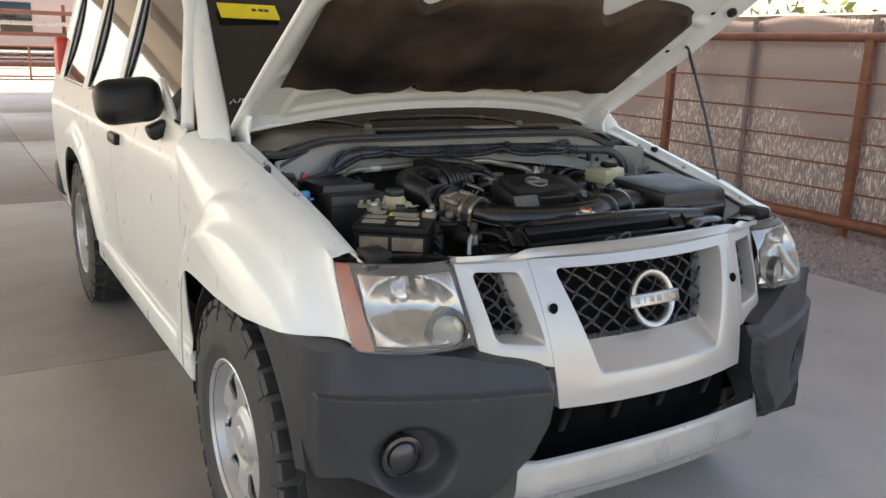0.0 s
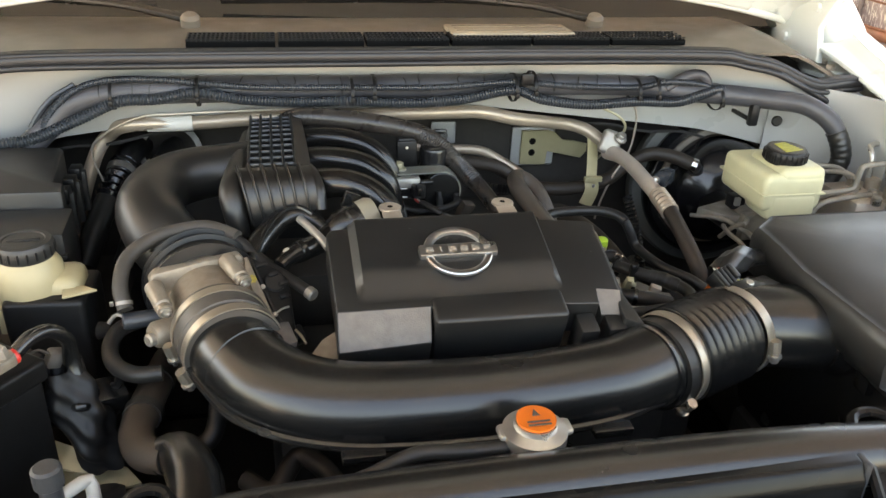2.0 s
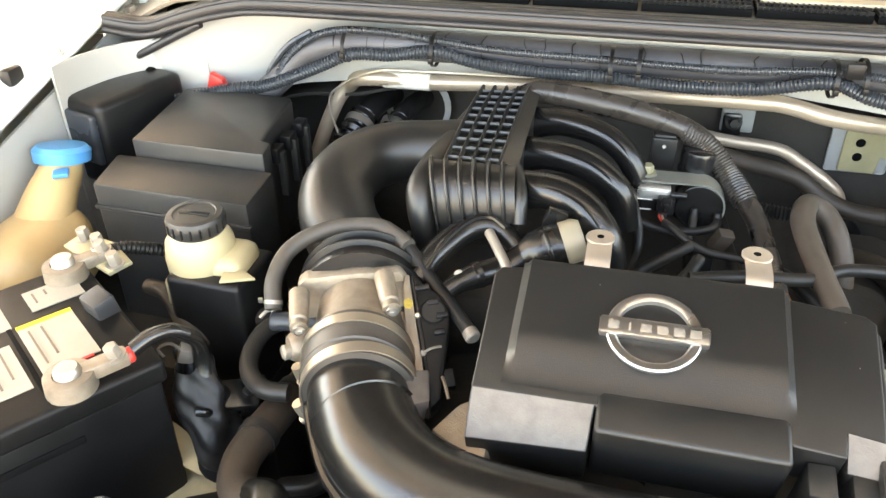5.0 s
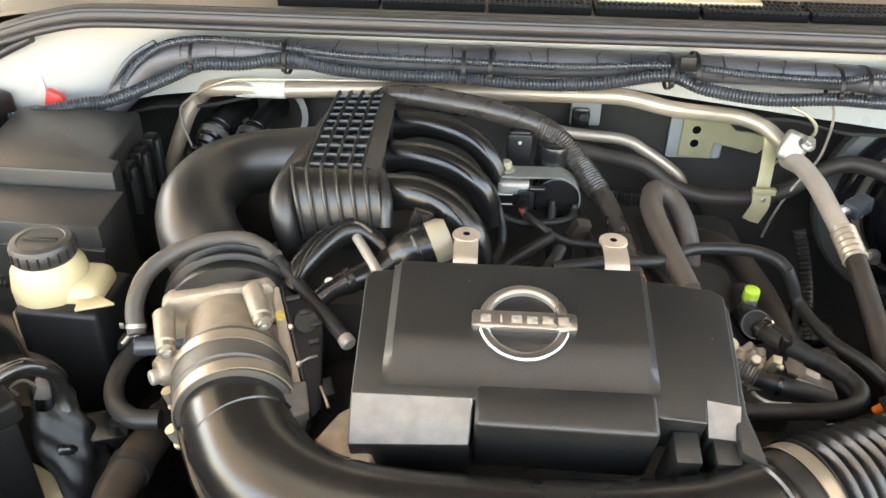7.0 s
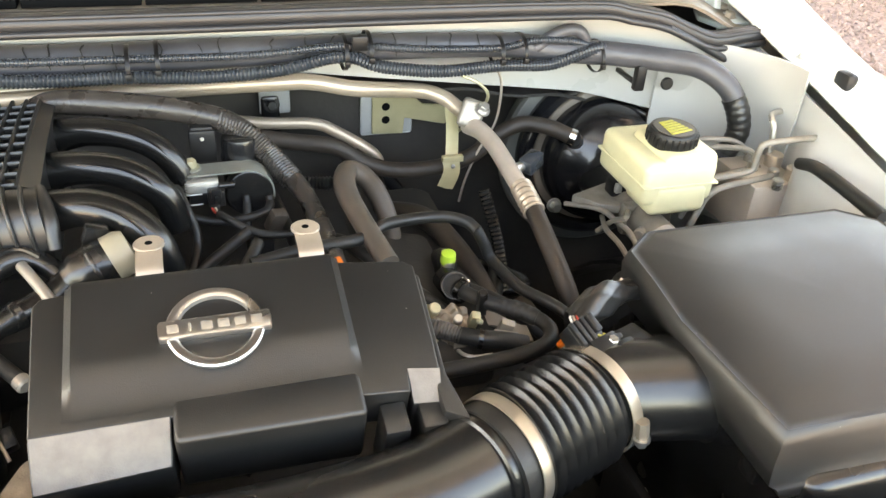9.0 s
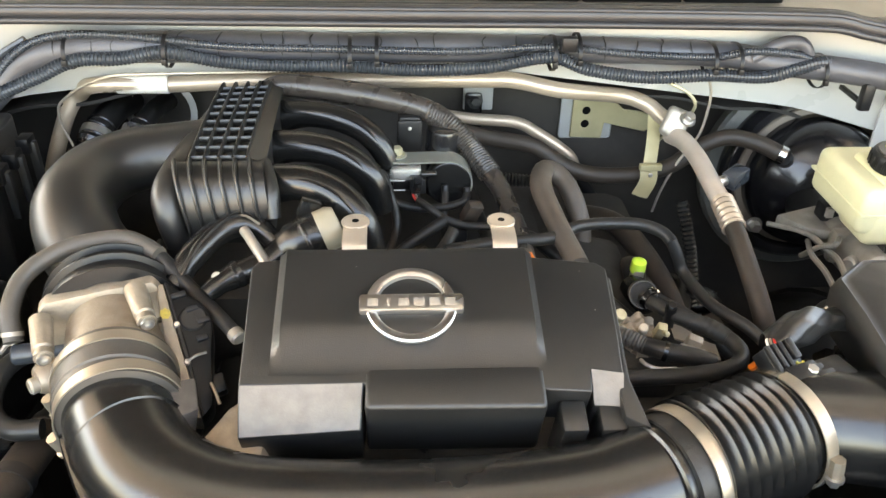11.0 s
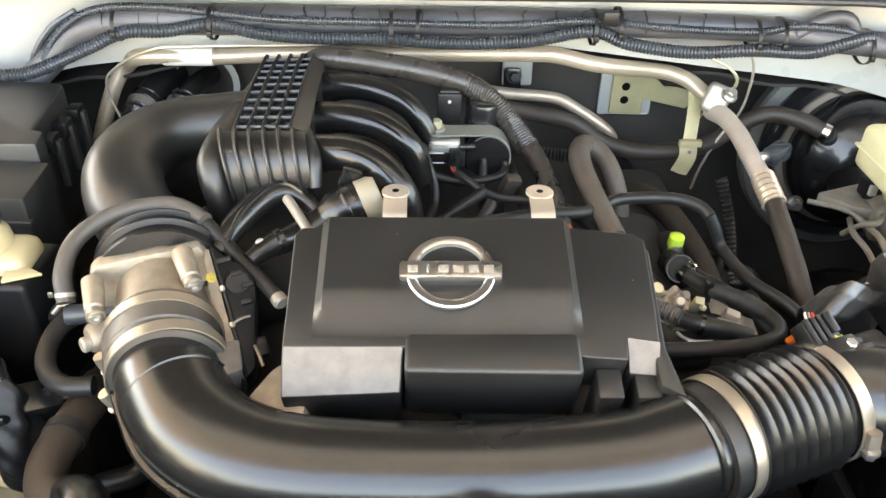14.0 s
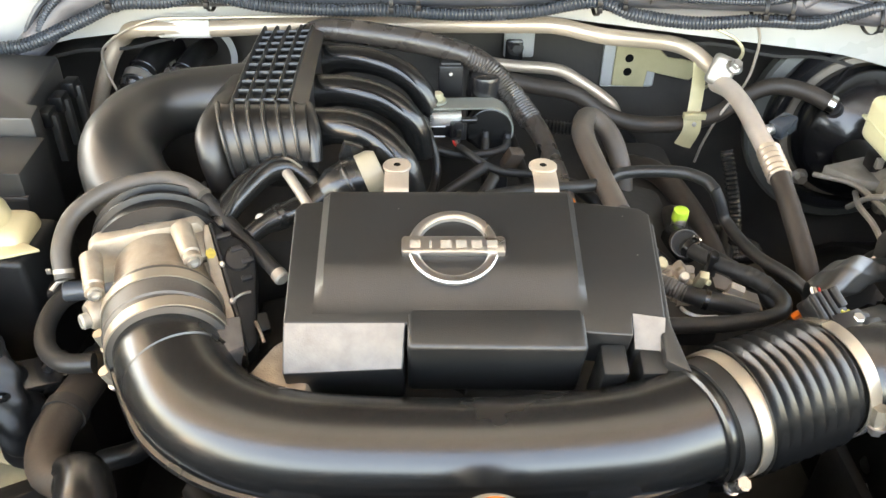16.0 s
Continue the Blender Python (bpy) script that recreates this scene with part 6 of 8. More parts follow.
part("cable_guide", tube([(-0.214, -0.064, 1.018), (-0.203, -0.040, 1.030), (-0.183, -0.008, 1.038), (-0.163, 0.002, 1.040), (-0.146, -0.003, 1.036), (-0.128, -0.018, 1.026)], [0.010, 0.0115, 0.012, 0.012, 0.010, 0.008], 14, 0.005), SATIN, act)
part("guide_lip", tube([(-0.206, -0.062, 1.028), (-0.196, -0.036, 1.042), (-0.178, -0.008, 1.050), (-0.161, 0.000, 1.051), (-0.146, -0.006, 1.045)], 0.0028, 8, 0.005), SATIN, act)
part("gear_tab", xform(box(-0.009, 0.009, -0.004, 0.004, -0.008, 0.010, 0.0015), pose(-0.104, 0.000, 1.056, 10, 20, 14)), SATIN, act)
part("wire_pair", tube([(-0.247, -0.012, 1.000), (-0.240, 0.005, 1.02), (-0.236, -0.02, 1.02), (-0.225, -0.05, 1.01)], 0.0028, 8, 0.005), RUBBER, act)

# block and heads, low and dark
part("engine_block", box(-0.20, 0.22, -0.20, 0.34, 0.50, 0.92, 0.03), MATTE, engine)
part("right_head", box(0.13, 0.27, -0.17, 0.28, 0.78, 0.925, 0.025), MATTE, engine)
hd = part("valve_cover", xform(box(-0.035, 0.035, -0.11, 0.13, -0.02, 0.02, 0.01), pose(0.185, 0.0, 0.928, 0, 14, 0)), MATTE, engine)
for y in (-0.02, 0.06):
    part("coil_pack", xform(box(-0.016, 0.018, -0.012, 0.012, -0.02, 0.010, 0.004), pose(0.170, y, 0.938, 0, 14, 0)), PLASTIC, hd)
part("silver_fitting", join(xform(box(-0.006, 0.007, -0.004, 0.004, -0.010, 0.005, 0.001), pose(0.240, -0.076, 0.960, 10, 15, -20)), xform(box(-0.014, 0.010, -0.012, -0.008, -0.008, 0.002, 0.001), pose(0.240, -0.076, 0.960, 10, 15, -8))), DULLALU, hd)
def lump_pt(u, v):
    """Rough cast surface of the head beside the cover."""
    h = 0.004 * math.sin(u * 9 + 1.3) * math.cos(v * 7) + 0.0022 * math.sin(u * 23 + v * 11) + 0.0015 * math.sin(v * 31 - u * 5)
    return (0.155 + 0.052 * u + 0.010 * v, -0.078 + 0.046 * v, 0.957 - 0.012 * u + 0.006 * v + h)


part("head_casting", thick(sheet(lump_pt, 36, 30), 0.010), TBCAST, hd, "rough tan cast surface")
part("small_fitting", join(cyl((0.176, -0.044, 0.962), (0.2, -0.5, 0.8), 0.006, 0.012, 10, 0.001), box(0.166, 0.176, -0.046, -0.038, 0.955, 0.968, 0.001)), ZINC, hd)
part("small_fitting", cyl((0.198, -0.058, 0.958), (-0.1, -0.5, 0.8), 0.0045, 0.010, 10, 0.001), BRIGHT, hd)
part("flexible_pipe", tube([(0.166, -0.056, 0.956), (0.180, -0.066, 0.958), (0.196, -0.078, 0.957)], 0.0085, 14, pitch=0.0030, depth=0.0007), HOSEGREY, hd, "tan corrugated metal pipe")
part("smooth_hose", tube([(0.193, -0.076, 0.957), (0.213, -0.0875, 0.958), (0.234, -0.091, 0.955), (0.254, -0.094, 0.950)], [0.0080, 0.0086, 0.0084, 0.0080], 14, 0.005), RUBBER, hd)
part("hose_band", lathe([(0.0086, -0.002), (0.0096, -0.002), (0.0096, 0.002), (0.0086, 0.002)], 18, aim((0.211, -0.0865, 0.958), (0.8, -0.3, -0.1)), True), SATIN, hd)
part("zinc_lug", join(xform(box(-0.0035, 0.005, -0.004, 0.004, -0.012, 0.006, 0.0008), pose(0.211, -0.066, 0.966, 20, 10, -10)), cyl((0.213, -0.071, 0.966), (0.3, -0.8, 0.3), 0.0028, 0.006, 8)), ZINC, hd)
part("sensor_plug", xform(box(-0.008, 0.008, -0.014, 0.014, -0.008, 0.008, 0.002), pose(0.252, -0.100, 0.945, 10, 0, 60)), PLASTIC, hd)
part("alloy_tab", thick(sheet(lambda u, v: (0.232 + 0.034 * u, -0.034 - 0.032 * u - 0.018 * v, 0.948 - 0.004 * v + 0.002 * math.sin(u * 6)), 8, 4), 0.003), DULLALU, hd, "pale alloy plate under the hoses")
part("tab_clip", join(box(0.222, 0.231, -0.048, -0.040, 0.952, 0.976, 0.001), cyl((0.2265, -0.044, 0.974), (0, -0.4, 1), 0.0045, 0.005, 10, 0.001)), SATIN, hd)
part("wire_hook", tube([(0.186, -0.098, 0.958), (0.188, -0.108, 0.961), (0.198, -0.112, 0.960), (0.214, -0.110, 0.958)], 0.0018, 8, 0.003), STEEL, hd)
part("head_bolt", bolt((0.247, -0.128, 0.945), (0, -0.4, 1), 0.006, 0.008), STEEL, hd)

# hoses on the right of the cover
def hose(name, pts, r, material, parent=engine, label="", **kw):
    return part(name, tube(pts, r, 14, 0.006, **kw), material, parent, label)


hose("crank_hose", [(0.145, -0.005, 0.995), (0.132, 0.06, 1.008), (0.128, 0.12, 1.012), (0.140, 0.165, 1.008), (0.158, 0.162, 1.000), (0.170, 0.140, 0.985), (0.178, 0.118, 0.955), (0.182, 0.11, 0.90)], [0.0108, 0.0108, 0.0113, 0.0118, 0.0115, 0.011, 0.0105, 0.0105], CRANK, label="bent grey-brown crankcase hose")
hose("coolant_pipe", [(0.02, 0.015, 1.000), (0.07, 0.025, 1.003), (0.125, 0.032, 1.003), (0.16, 0.055, 1.003), (0.215, 0.062, 1.0), (0.240, 0.050, 0.998), (0.248, 0.038, 0.993)], 0.0062, RUBBER)
svc = hose("heater_elbow", [(0.210, -0.014, 0.965), (0.218, -0.028, 0.965), (0.235, -0.046, 0.965), (0.256, -0.059, 0.963), (0.274, -0.075, 0.960), (0.279, -0.090, 0.958), (0.271, -0.104, 0.957), (0.250, -0.113, 0.957), (0.215, -0.117, 0.956), (0.165, -0.118, 0.955)], 0.0072, RUBBER, label="black looped heater hose")
part("tape_wrap", tube([(0.244, -0.0525, 0.9645), (0.258, -0.0605, 0.963), (0.272, -0.073, 0.9605)], [0.0084, 0.0092, 0.0086], 14, 0.003, pitch=0.006, depth=0.0006), RUBBER, svc, "taped stretch of hose")
part("service_port", cyl((0.217, 0.035, 0.94), (0, -0.1, 1), 0.007, 0.028, 16, 0.002), STEEL, svc)
part("green_cap", lathe([(0.0078, 0), (0.0080, 0.004), (0.0075, 0.0115), (0.005, 0.013), (0, 0.013)], 18, aim((0.217, 0.034, 0.962), (0, -0.1, 1))), GREEN, svc, "bright green service cap")
part("elbow_body", cyl((0.213, 0.03, 0.945), (0.05, -0.9, 0.25), 0.014, 0.045, 18, 0.004), SATIN, svc)
part("spring_clip", lathe([(0.0090, -0.003), (0.0102, -0.003), (0.0102, 0.003), (0.0090, 0.003)], 20, aim((0.214, -0.020, 0.965), (0.5, -0.86, 0.0)), True), SATIN, svc)
part("clip_ear", tube([(0.216, -0.024, 0.974), (0.219, -0.026, 0.979), (0.214, -0.020, 0.979), (0.212, -0.018, 0.974)], 0.0012, 6, 0.002), CHROME, svc)
part("round_connector", lathe([(0, -0.03), (0.011, -0.03), (0.0135, -0.026), (0.0135, 0.0), (0.0118, 0.0), (0.0112, -0.003), (0, -0.003)], 26, aim((0.2085, -0.017, 0.969), (-0.22, -0.78, 0.50))), MATTE, svc)
part("connector_rim", lathe([(0.0126, -0.0004), (0.0135, -0.0004), (0.0135, 0.0005), (0.0126, 0.0005)], 30, aim((0.2085, -0.017, 0.969), (-0.22, -0.78, 0.50)), True), HOSEGREY, svc)
hose("fuel_hose", [(0.218, 0.0, 0.955), (0.236, -0.016, 0.953), (0.252, -0.03, 0.95), (0.27, -0.05, 0.945), (0.29, -0.07, 0.93)], 0.008, RUBBER)
hose("vacuum_line", [(0.247, 0.04, 0.995), (0.256, 0.035, 0.978), (0.263, 0.028, 0.962), (0.276, -0.019, 0.958), (0.301, -0.053, 0.955), (0.325, -0.08, 0.94)], 0.006, RUBBER)
hose("rear_hose", [(0.19, 0.22, 0.92), (0.23, 0.17, 0.935), (0.25, 0.11, 0.93), (0.265, 0.05, 0.91), (0.27, 0.0, 0.88)], 0.013, BROWNHOSE)
hose("rear_hose", [(0.21, 0.10, 0.89), (0.225, 0.09, 0.925), (0.222, 0.06, 0.945), (0.218, 0.035, 0.94)], 0.012, RUBBER)
hose("corrugated_pipe", [(0.088, 0.19, 0.985), (0.11, 0.185, 0.985), (0.135, 0.18, 0.985)], 0.008, RUBBER, pitch=0.004, depth=0.002)
hose("corrugated_pipe", [(0.282, 0.115, 0.995), (0.288, 0.10, 0.970), (0.295, 0.085, 0.935), (0.300, 0.07, 0.89)], 0.0075, SATIN, pitch=0.005, depth=0.002)
hose("black_cable", [(-0.03, 0.03, 0.965), (0.0, 0.01, 0.98), (0.02, 0.03, 0.995), (0.03, 0.05, 1.0)], 0.006, RUBBER)
hose("black_cable", [(0.1, 0.10, 0.965), (0.12, 0.06, 0.98), (0.16, 0.02, 0.96), (0.20, -0.02, 0.94)], 0.007, RUBBER)
hose("black_cable", [(0.06, 0.19, 0.97), (0.07, 0.12, 0.96), (0.075, 0.06, 0.965), (0.09, 0.02, 0.975)], 0.0065, RUBBER)
part("orange_clip", xform(box(-0.006, 0.006, -0.004, 0.006, -0.005, 0.006, 0.001), pose(-0.033, -0.048, 1.032, 20, 0, 20)), ORANGE, engine)
part("orange_clip", xform(box(-0.005, 0.005, -0.004, 0.004, -0.004, 0.005, 0.001), pose(0.088, -0.042, 1.028, 20, 0, 20)), ORANGE, engine)

loomA = part("engine_loom", tube([(-0.175, 0.232, 1.070), (-0.145, 0.228, 1.081), (-0.069, 0.218, 1.076), (-0.019, 0.21, 1.069), (0.018, 0.204, 1.058), (0.044, 0.194, 1.040), (0.068, 0.172, 1.016), (0.085, 0.142, 1.003), (0.092, 0.11, 0.996), (0.096, 0.05, 0.996), (0.097, 0.0, 0.992)], [0.011, 0.0128, 0.0132, 0.0128, 0.0122, 0.012, 0.011, 0.0105, 0.010, 0.010, 0.010], 16, 0.005), LOOMTAPE, engine, "thick taped wiring loom over the runners")
part("loom_ribs", tube([(0.010, 0.206, 1.061), (0.035, 0.198, 1.047), (0.058, 0.182, 1.026), (0.078, 0.155, 1.008)], 0.0130, 16, pitch=0.0034, depth=0.0009), LOOMTAPE, loomA)

# ---- air intake duct ----
duct = thing("air_intake_duct", "glossy black air intake duct with bellows and clamps", "duct")
part("duct_body", tube([(-0.2340, -0.168, 0.9925), (-0.223, -0.198, 0.989), (-0.200, -0.232, 0.986), (-0.166, -0.257, 0.984), (-0.124, -0.270, 0.983), (-0.058, -0.275, 0.983), (0.02, -0.275, 0.983), (0.095, -0.268, 0.983), (0.130, -0.259, 0.984), (0.165, -0.246, 0.985)], [0.0405, 0.0398, 0.0385, 0.0375, 0.0368, 0.0362, 0.0362, 0.0370, 0.0385, 0.0405], 44, 0.005), SATIN, duct, "satin black moulded duct")
part("duct_seam", tube([(-0.2715, -0.187, 0.985), (-0.2565, -0.217, 0.980), (-0.229, -0.259, 0.975), (-0.186, -0.290, 0.972), (-0.131, -0.306, 0.969), (-0.058, -0.312, 0.968), (0.02, -0.312, 0.968), (0.095, -0.305, 0.969), (0.148, -0.288, 0.970)], 0.0042, 8, 0.006), SATIN, duct)
for x in (-0.125, 0.0, 0.09):
    part("seam_tab", box(x - 0.018, x + 0.018, -0.320, -0.308, 0.962, 0.970, 0.002), SATIN, duct)
part("duct_rail", tube([(-0.256, -0.196, 1.006), (-0.245, -0.222, 1.004), (-0.222, -0.256, 1.000), (-0.205, -0.272, 0.996)], 0.002, 6, 0.005), SATIN, duct)
part("coupling", tube([RING1 - TBN * 0.010, RING1 + TBN * 0.012, RING2, RING2 + TBN * 0.0062], 0.0445, 44, 0.005), HOSEGREY, duct, "grey rubber coupling")


def clamp(p, way, r, w, screw):
    """A worm-drive band with its screw housing."""
    c = part("clamp", lathe([(r, -w / 2), (r + 0.0012, -w / 2), (r + 0.0014, 0), (r + 0.0012, w / 2), (r, w / 2)], 48, aim(p, way), True), CLAMP, duct, "steel worm clamp")
    q = Vector(p) + Vector(screw).normalized() * (r + 0.004)
    t = Vector(way).normalized().cross(Vector(screw)).normalized()
    part("screw_housing", lathe([(0, -0.008), (0.0052, -0.008), (0.0056, -0.002), (0.0056, 0.004), (0.0044, 0.005), (0.0044, 0.008), (0, 0.008)], 8, aim(q, t)), CLAMP, c)
    wn_, sn = Vector(way).normalized(), Vector(screw).normalized()
    for k in range(7):
        turn = Matrix.Rotation(0.30 + 0.075 * k, 4, wn_)
        part("band_slot", xform(box(-0.0008, 0.0008, -0.0030, 0.0030, -0.0002, 0.0003), Matrix.Translation(Vector(p) + (turn @ sn) * (r + 0.0014)) @ Matrix(((turn @ t).to_tuple() + (0,), wn_.to_tuple() + (0,), (turn @ sn).to_tuple() + (0,), (0, 0, 0, 1))).transposed()), PRINT, c, smooth=False)
    part("screw_head", bolt(q + t * 0.0095, t, 0.0046, 0.006), STEEL, c)
    return c


clamp(tuple(RING1), tuple(TBN), 0.0450, 0.0100, (-0.93, -0.24, -0.25))
clamp(tuple(RING2), (0.30, -0.952, -0.04), 0.0450, 0.0105, (-0.90, -0.28, -0.35))
part("coupling_bead", lathe([(0.0445, -0.002), (0.0462, -0.0008), (0.0462, 0.0008), (0.0445, 0.002)], 44, aim(tuple((RING1 + RING2) / 2 + TBN * 0.0055), tuple(TBN))), HOSEGREY, duct)
AX2 = Vector((0.105, 0.046, 0.004)).normalized()
B0, B1 = Vector((0.166, -0.2470, 0.985)), Vector((0.260, -0.2100, 0.988))
part("bellows", tube([B0 + AX2 * 0.012, (B0 + B1) / 2, B1 - AX2 * 0.012], 0.0482, 40, pitch=0.0098, depth=0.0068), BELLOWS, duct, "black rubber bellows", angle=70)
clamp(tuple(B0 + AX2 * 0.006), tuple(AX2), 0.0445, 0.0108, (0.1, -0.75, -0.5))
clamp(tuple(B1 - AX2 * 0.004), tuple(AX2), 0.0445, 0.0108, (0.4, -0.9, 0.12))
part("cuff", tube([B0 - AX2 * 0.012, B0, B0 + AX2 * 0.014], 0.0432, 40, 0.005), RUBBER, duct)
part("duct_ridge", lathe([(0.0405, -0.0015), (0.0425, 0), (0.0405, 0.0015)], 40, aim(tuple(B0 - AX2 * 0.020), tuple(AX2))), SATIN, duct)
part("duct_ridge", lathe([(0.0385, -0.0016), (0.0410, 0), (0.0385, 0.0016)], 44, aim((-0.2165, -0.2085, 0.988), (0.50, -0.865, -0.05))), SATIN, duct)
part("outlet_neck", tube([B1 - AX2 * 0.012, B1 + AX2 * 0.012, (0.300, -0.208, 0.988), (0.335, -0.214, 0.987), (0.385, -0.224, 0.986)], 0.0425, 44, 0.006), SATIN, duct, "glossy black outlet neck")
part("neck_ring", lathe([(0.0425, -0.0018), (0.0448, -0.0006), (0.0448, 0.0006), (0.0425, 0.0018)], 44, aim((0.352, -0.2175, 0.9867), (0.98, -0.19, -0.02))), SATIN, duct)
part("neck_collar", lathe([(0.0425, 0.0), (0.0440, 0.006), (0.0465, 0.010), (0.0490, 0.013), (0.0490, 0.018)], 44, aim((0.3535, -0.2178, 0.9867), (0.98, -0.19, -0.02))), SATIN, duct)
part("sensor_base", xform(box(-0.020, 0.020, -0.012, 0.012, -0.012, 0.008, 0.003), pose(0.290, -0.192, 1.021, 0, 0, 20)), PLASTIC, duct)

# ---- air filter box ----
airbox = thing("air_filter_box", "large black plastic air filter box", "air box")
part("lower_case", prism([(0.368, -0.335), (0.60, -0.335), (0.615, -0.30), (0.615, -0.09), (0.58, -0.065), (0.385, -0.065), (0.366, -0.10), (0.364, -0.26)], 0.80, 0.992, 0.012, 3), SATIN, airbox)


def lid_shell(inset, z_add):
    pts = [(0.338, -0.322), (0.598, -0.330), (0.612, -0.30), (0.612, -0.10), (0.58, -0.072), (0.362, -0.072), (0.328, -0.10), (0.322, -0.20)]
    cx, cy = 0.475, -0.20
    return [(cx + (x - cx) * inset, cy + (y - cy) * inset) for x, y in pts]


bm = bmesh.new()
rings = []
for k, (ins, z) in enumerate(((1.0, 0.975), (1.02, 0.980), (1.02, 0.990), (1.0, 0.993), (0.990, 1.020), (0.978, 1.036), (0.962, 1.045), (0.945, 1.048), (0.935, 1.047), (0.90, 1.049), (0.45, 1.052), (0.02, 1.052))):
    rings.append([bm.verts.new((max(x, 0.358 - 0.006 * k) if k < 5 else x, y, z - 0.075 * max(0, -0.15 - y) * (1 if k > 3 else 0.35))) for x, y in resample(lid_shell(ins, 0), 4)])
for a, b_ in zip(rings, rings[1:]):
    for j in range(len(a)):
        bm.faces.new((a[j], a[(j + 1) % len(a)], b_[(j + 1) % len(a)], b_[j]))
bm.faces.new(rings[-1])
part("lid", bm, AIRLID, airbox, "matt black air box lid", angle=75)
for y in (-0.30, -0.13):
    part("clip", box(0.350, 0.360, y, y + 0.02, 0.960, 0.998, 0.003), SATIN, airbox)
part("screw", cyl((0.338, -0.105, 1.012), (-0.6, -0.4, 0.7), 0.006, 0.006, 14), STEEL, airbox)
part("intake_snorkel", tube([(0.50, -0.34, 0.93), (0.46, -0.40, 0.955), (0.36, -0.43, 0.965), (0.30, -0.45, 0.955)], [0.04, 0.035, 0.03, 0.03], 18, 0.01, flat=0.6), SATIN, airbox)
maf = thing("airflow_sensor", "black sensor plug with torn loom tape", "sensor")
MFB, MFP = pose(0.268, -0.194, 1.027, 16, 0, 20), pose(0.2545, -0.176, 1.031, 28, 0, 24)
part("sensor_body", join(xform(box(-0.020, 0.020, -0.010, 0.010, -0.016, 0.004, 0.002), MFB), xform(box(-0.014, 0.012, -0.008, 0.012, 0.003, 0.007, 0.001), MFB)), PLASTIC, maf)
part("sensor_block", xform(box(-0.009, 0.009, -0.008, 0.010, -0.014, 0.006, 0.0012), pose(0.2835, -0.197, 1.026, 14, 6, 20)), PLASTIC, maf)
part("plug", xform(box(-0.0135, 0.0135, -0.012, 0.012, -0.010, 0.006, 0.0015), MFP), PLASTIC, maf)
for k in range(3):
    part("plug_ridge", xform(box(-0.0125 + 0.0062 * k, -0.0085 + 0.0062 * k, -0.0125, 0.0125, 0.005, 0.0085, 0.0008), MFP), PLASTIC, maf)
part("plug_latch", xform(box(0.006, 0.0125, -0.004, 0.0125, 0.005, 0.010, 0.001), MFP), PLASTIC, maf)
part("lock_tab", xform(tube([(0.006, -0.006, 0.0068), (0.009, -0.0085, 0.0072), (0.0125, -0.0075, 0.0068)], 0.0012, 8, 0.002), MFP), OLIVE, maf)
for k, c in enumerate((PAPER, PIPE, RED)):
    part("thin_wire", tube([(0.249 + 0.003 * k, -0.164, 1.036), (0.250 + 0.003 * k, -0.158, 1.036), (0.255 + 0.002 * k, -0.151, 1.032)], 0.0010, 6, 0.003), c, maf)
part("loose_wire", tube([(0.2495, -0.158, 1.020), (0.2510, -0.156, 1.013), (0.2475, -0.153, 1.004)], 0.0030, 8, 0.004), ORANGE, maf, "orange wires")
part("screw", bolt((0.2720, -0.190, 1.0335), (0, -0.3, 1), 0.0042, 0.004), STEEL, maf)
part("screw", bolt((0.2500, -0.199, 1.0275), (0, -0.3, 1), 0.0030, 0.003), DULLALU, maf)


def tape_pt(u, v):
    """Torn tape, pinched at the plug, bagging out and folded towards the loom."""
    a = 2 * math.pi * v
    c = Vector((0.252, -0.152, 1.026)).lerp(Vector((0.334, -0.120, 1.024)), u) + Vector((0, 0, 0.007 * math.sin(u * 3.1)))
    fold = 0.0022 * abs(math.sin(a * 1.5 + u * 5)) - 0.0018 * abs(math.sin(a * 2.5 - u * 7 + 1)) + 0.0004 * math.sin(a * 5 + u * 17)
    r = 0.0100 + 0.0062 * math.sin(min(1, u * 1.3) * 3.1) - 0.001 * u + fold * smooth01(u / 0.1)
    return c + Vector((0.15 * math.cos(a), math.cos(a), 0.85 * math.sin(a))) * r


part("torn_tape", sheet(tape_pt, 60, 64), WRINKLE, maf, "crumpled black loom tape", angle=35)
part("sensor_loom", tube([(0.316, -0.122, 1.026), (0.340, -0.105, 1.018), (0.36, -0.06, 0.99), (0.37, -0.03, 0.95)], 0.009, 12, 0.006), RUBBER, maf)
maf.location = (0.003, -0.006, -0.003)

# ---- brake booster, master cylinder and fluid reservoir ----
boost = thing("brake_booster", "round black brake booster on the firewall", "brake booster")
BM_ = aim((0.535, 0.335, 0.915), (-0.05, -1, 0.12))
part("shell", lathe([(0.118, 0.000), (0.122, 0.006), (0.121, 0.018), (0.114, 0.027), (0.104, 0.026), (0.099, 0.018)], 56, BM_), GLOSSBLACK, boost, "glossy black pressed steel shell")
part("rim_band", lathe([(0.134, -0.022), (0.139, -0.018), (0.140, 0.000), (0.136, 0.005), (0.120, 0.008), (0.117, 0.000)], 56, BM_), BANDGREY, boost, "dusty grey crimped rim")
part("ledge", lathe([(0.099, 0.0185), (0.0975, 0.0205), (0.090, 0.0215), (0.088, 0.020)], 56, BM_), COWLMAT, boost, "thin dusty ledge")
part("dome", lathe([(0.0895, 0.018), (0.089, 0.040), (0.082, 0.064), (0.070, 0.078), (0.052, 0.088), (0.045, 0.094), (0.0, 0.096)], 56, BM_), GLOSSBLACK, boost)
part("check_valve", cyl((0.464, 0.264, 0.972), (0.6, 0.6, -0.5), 0.011, 0.03, 18), PLASTIC, boost)
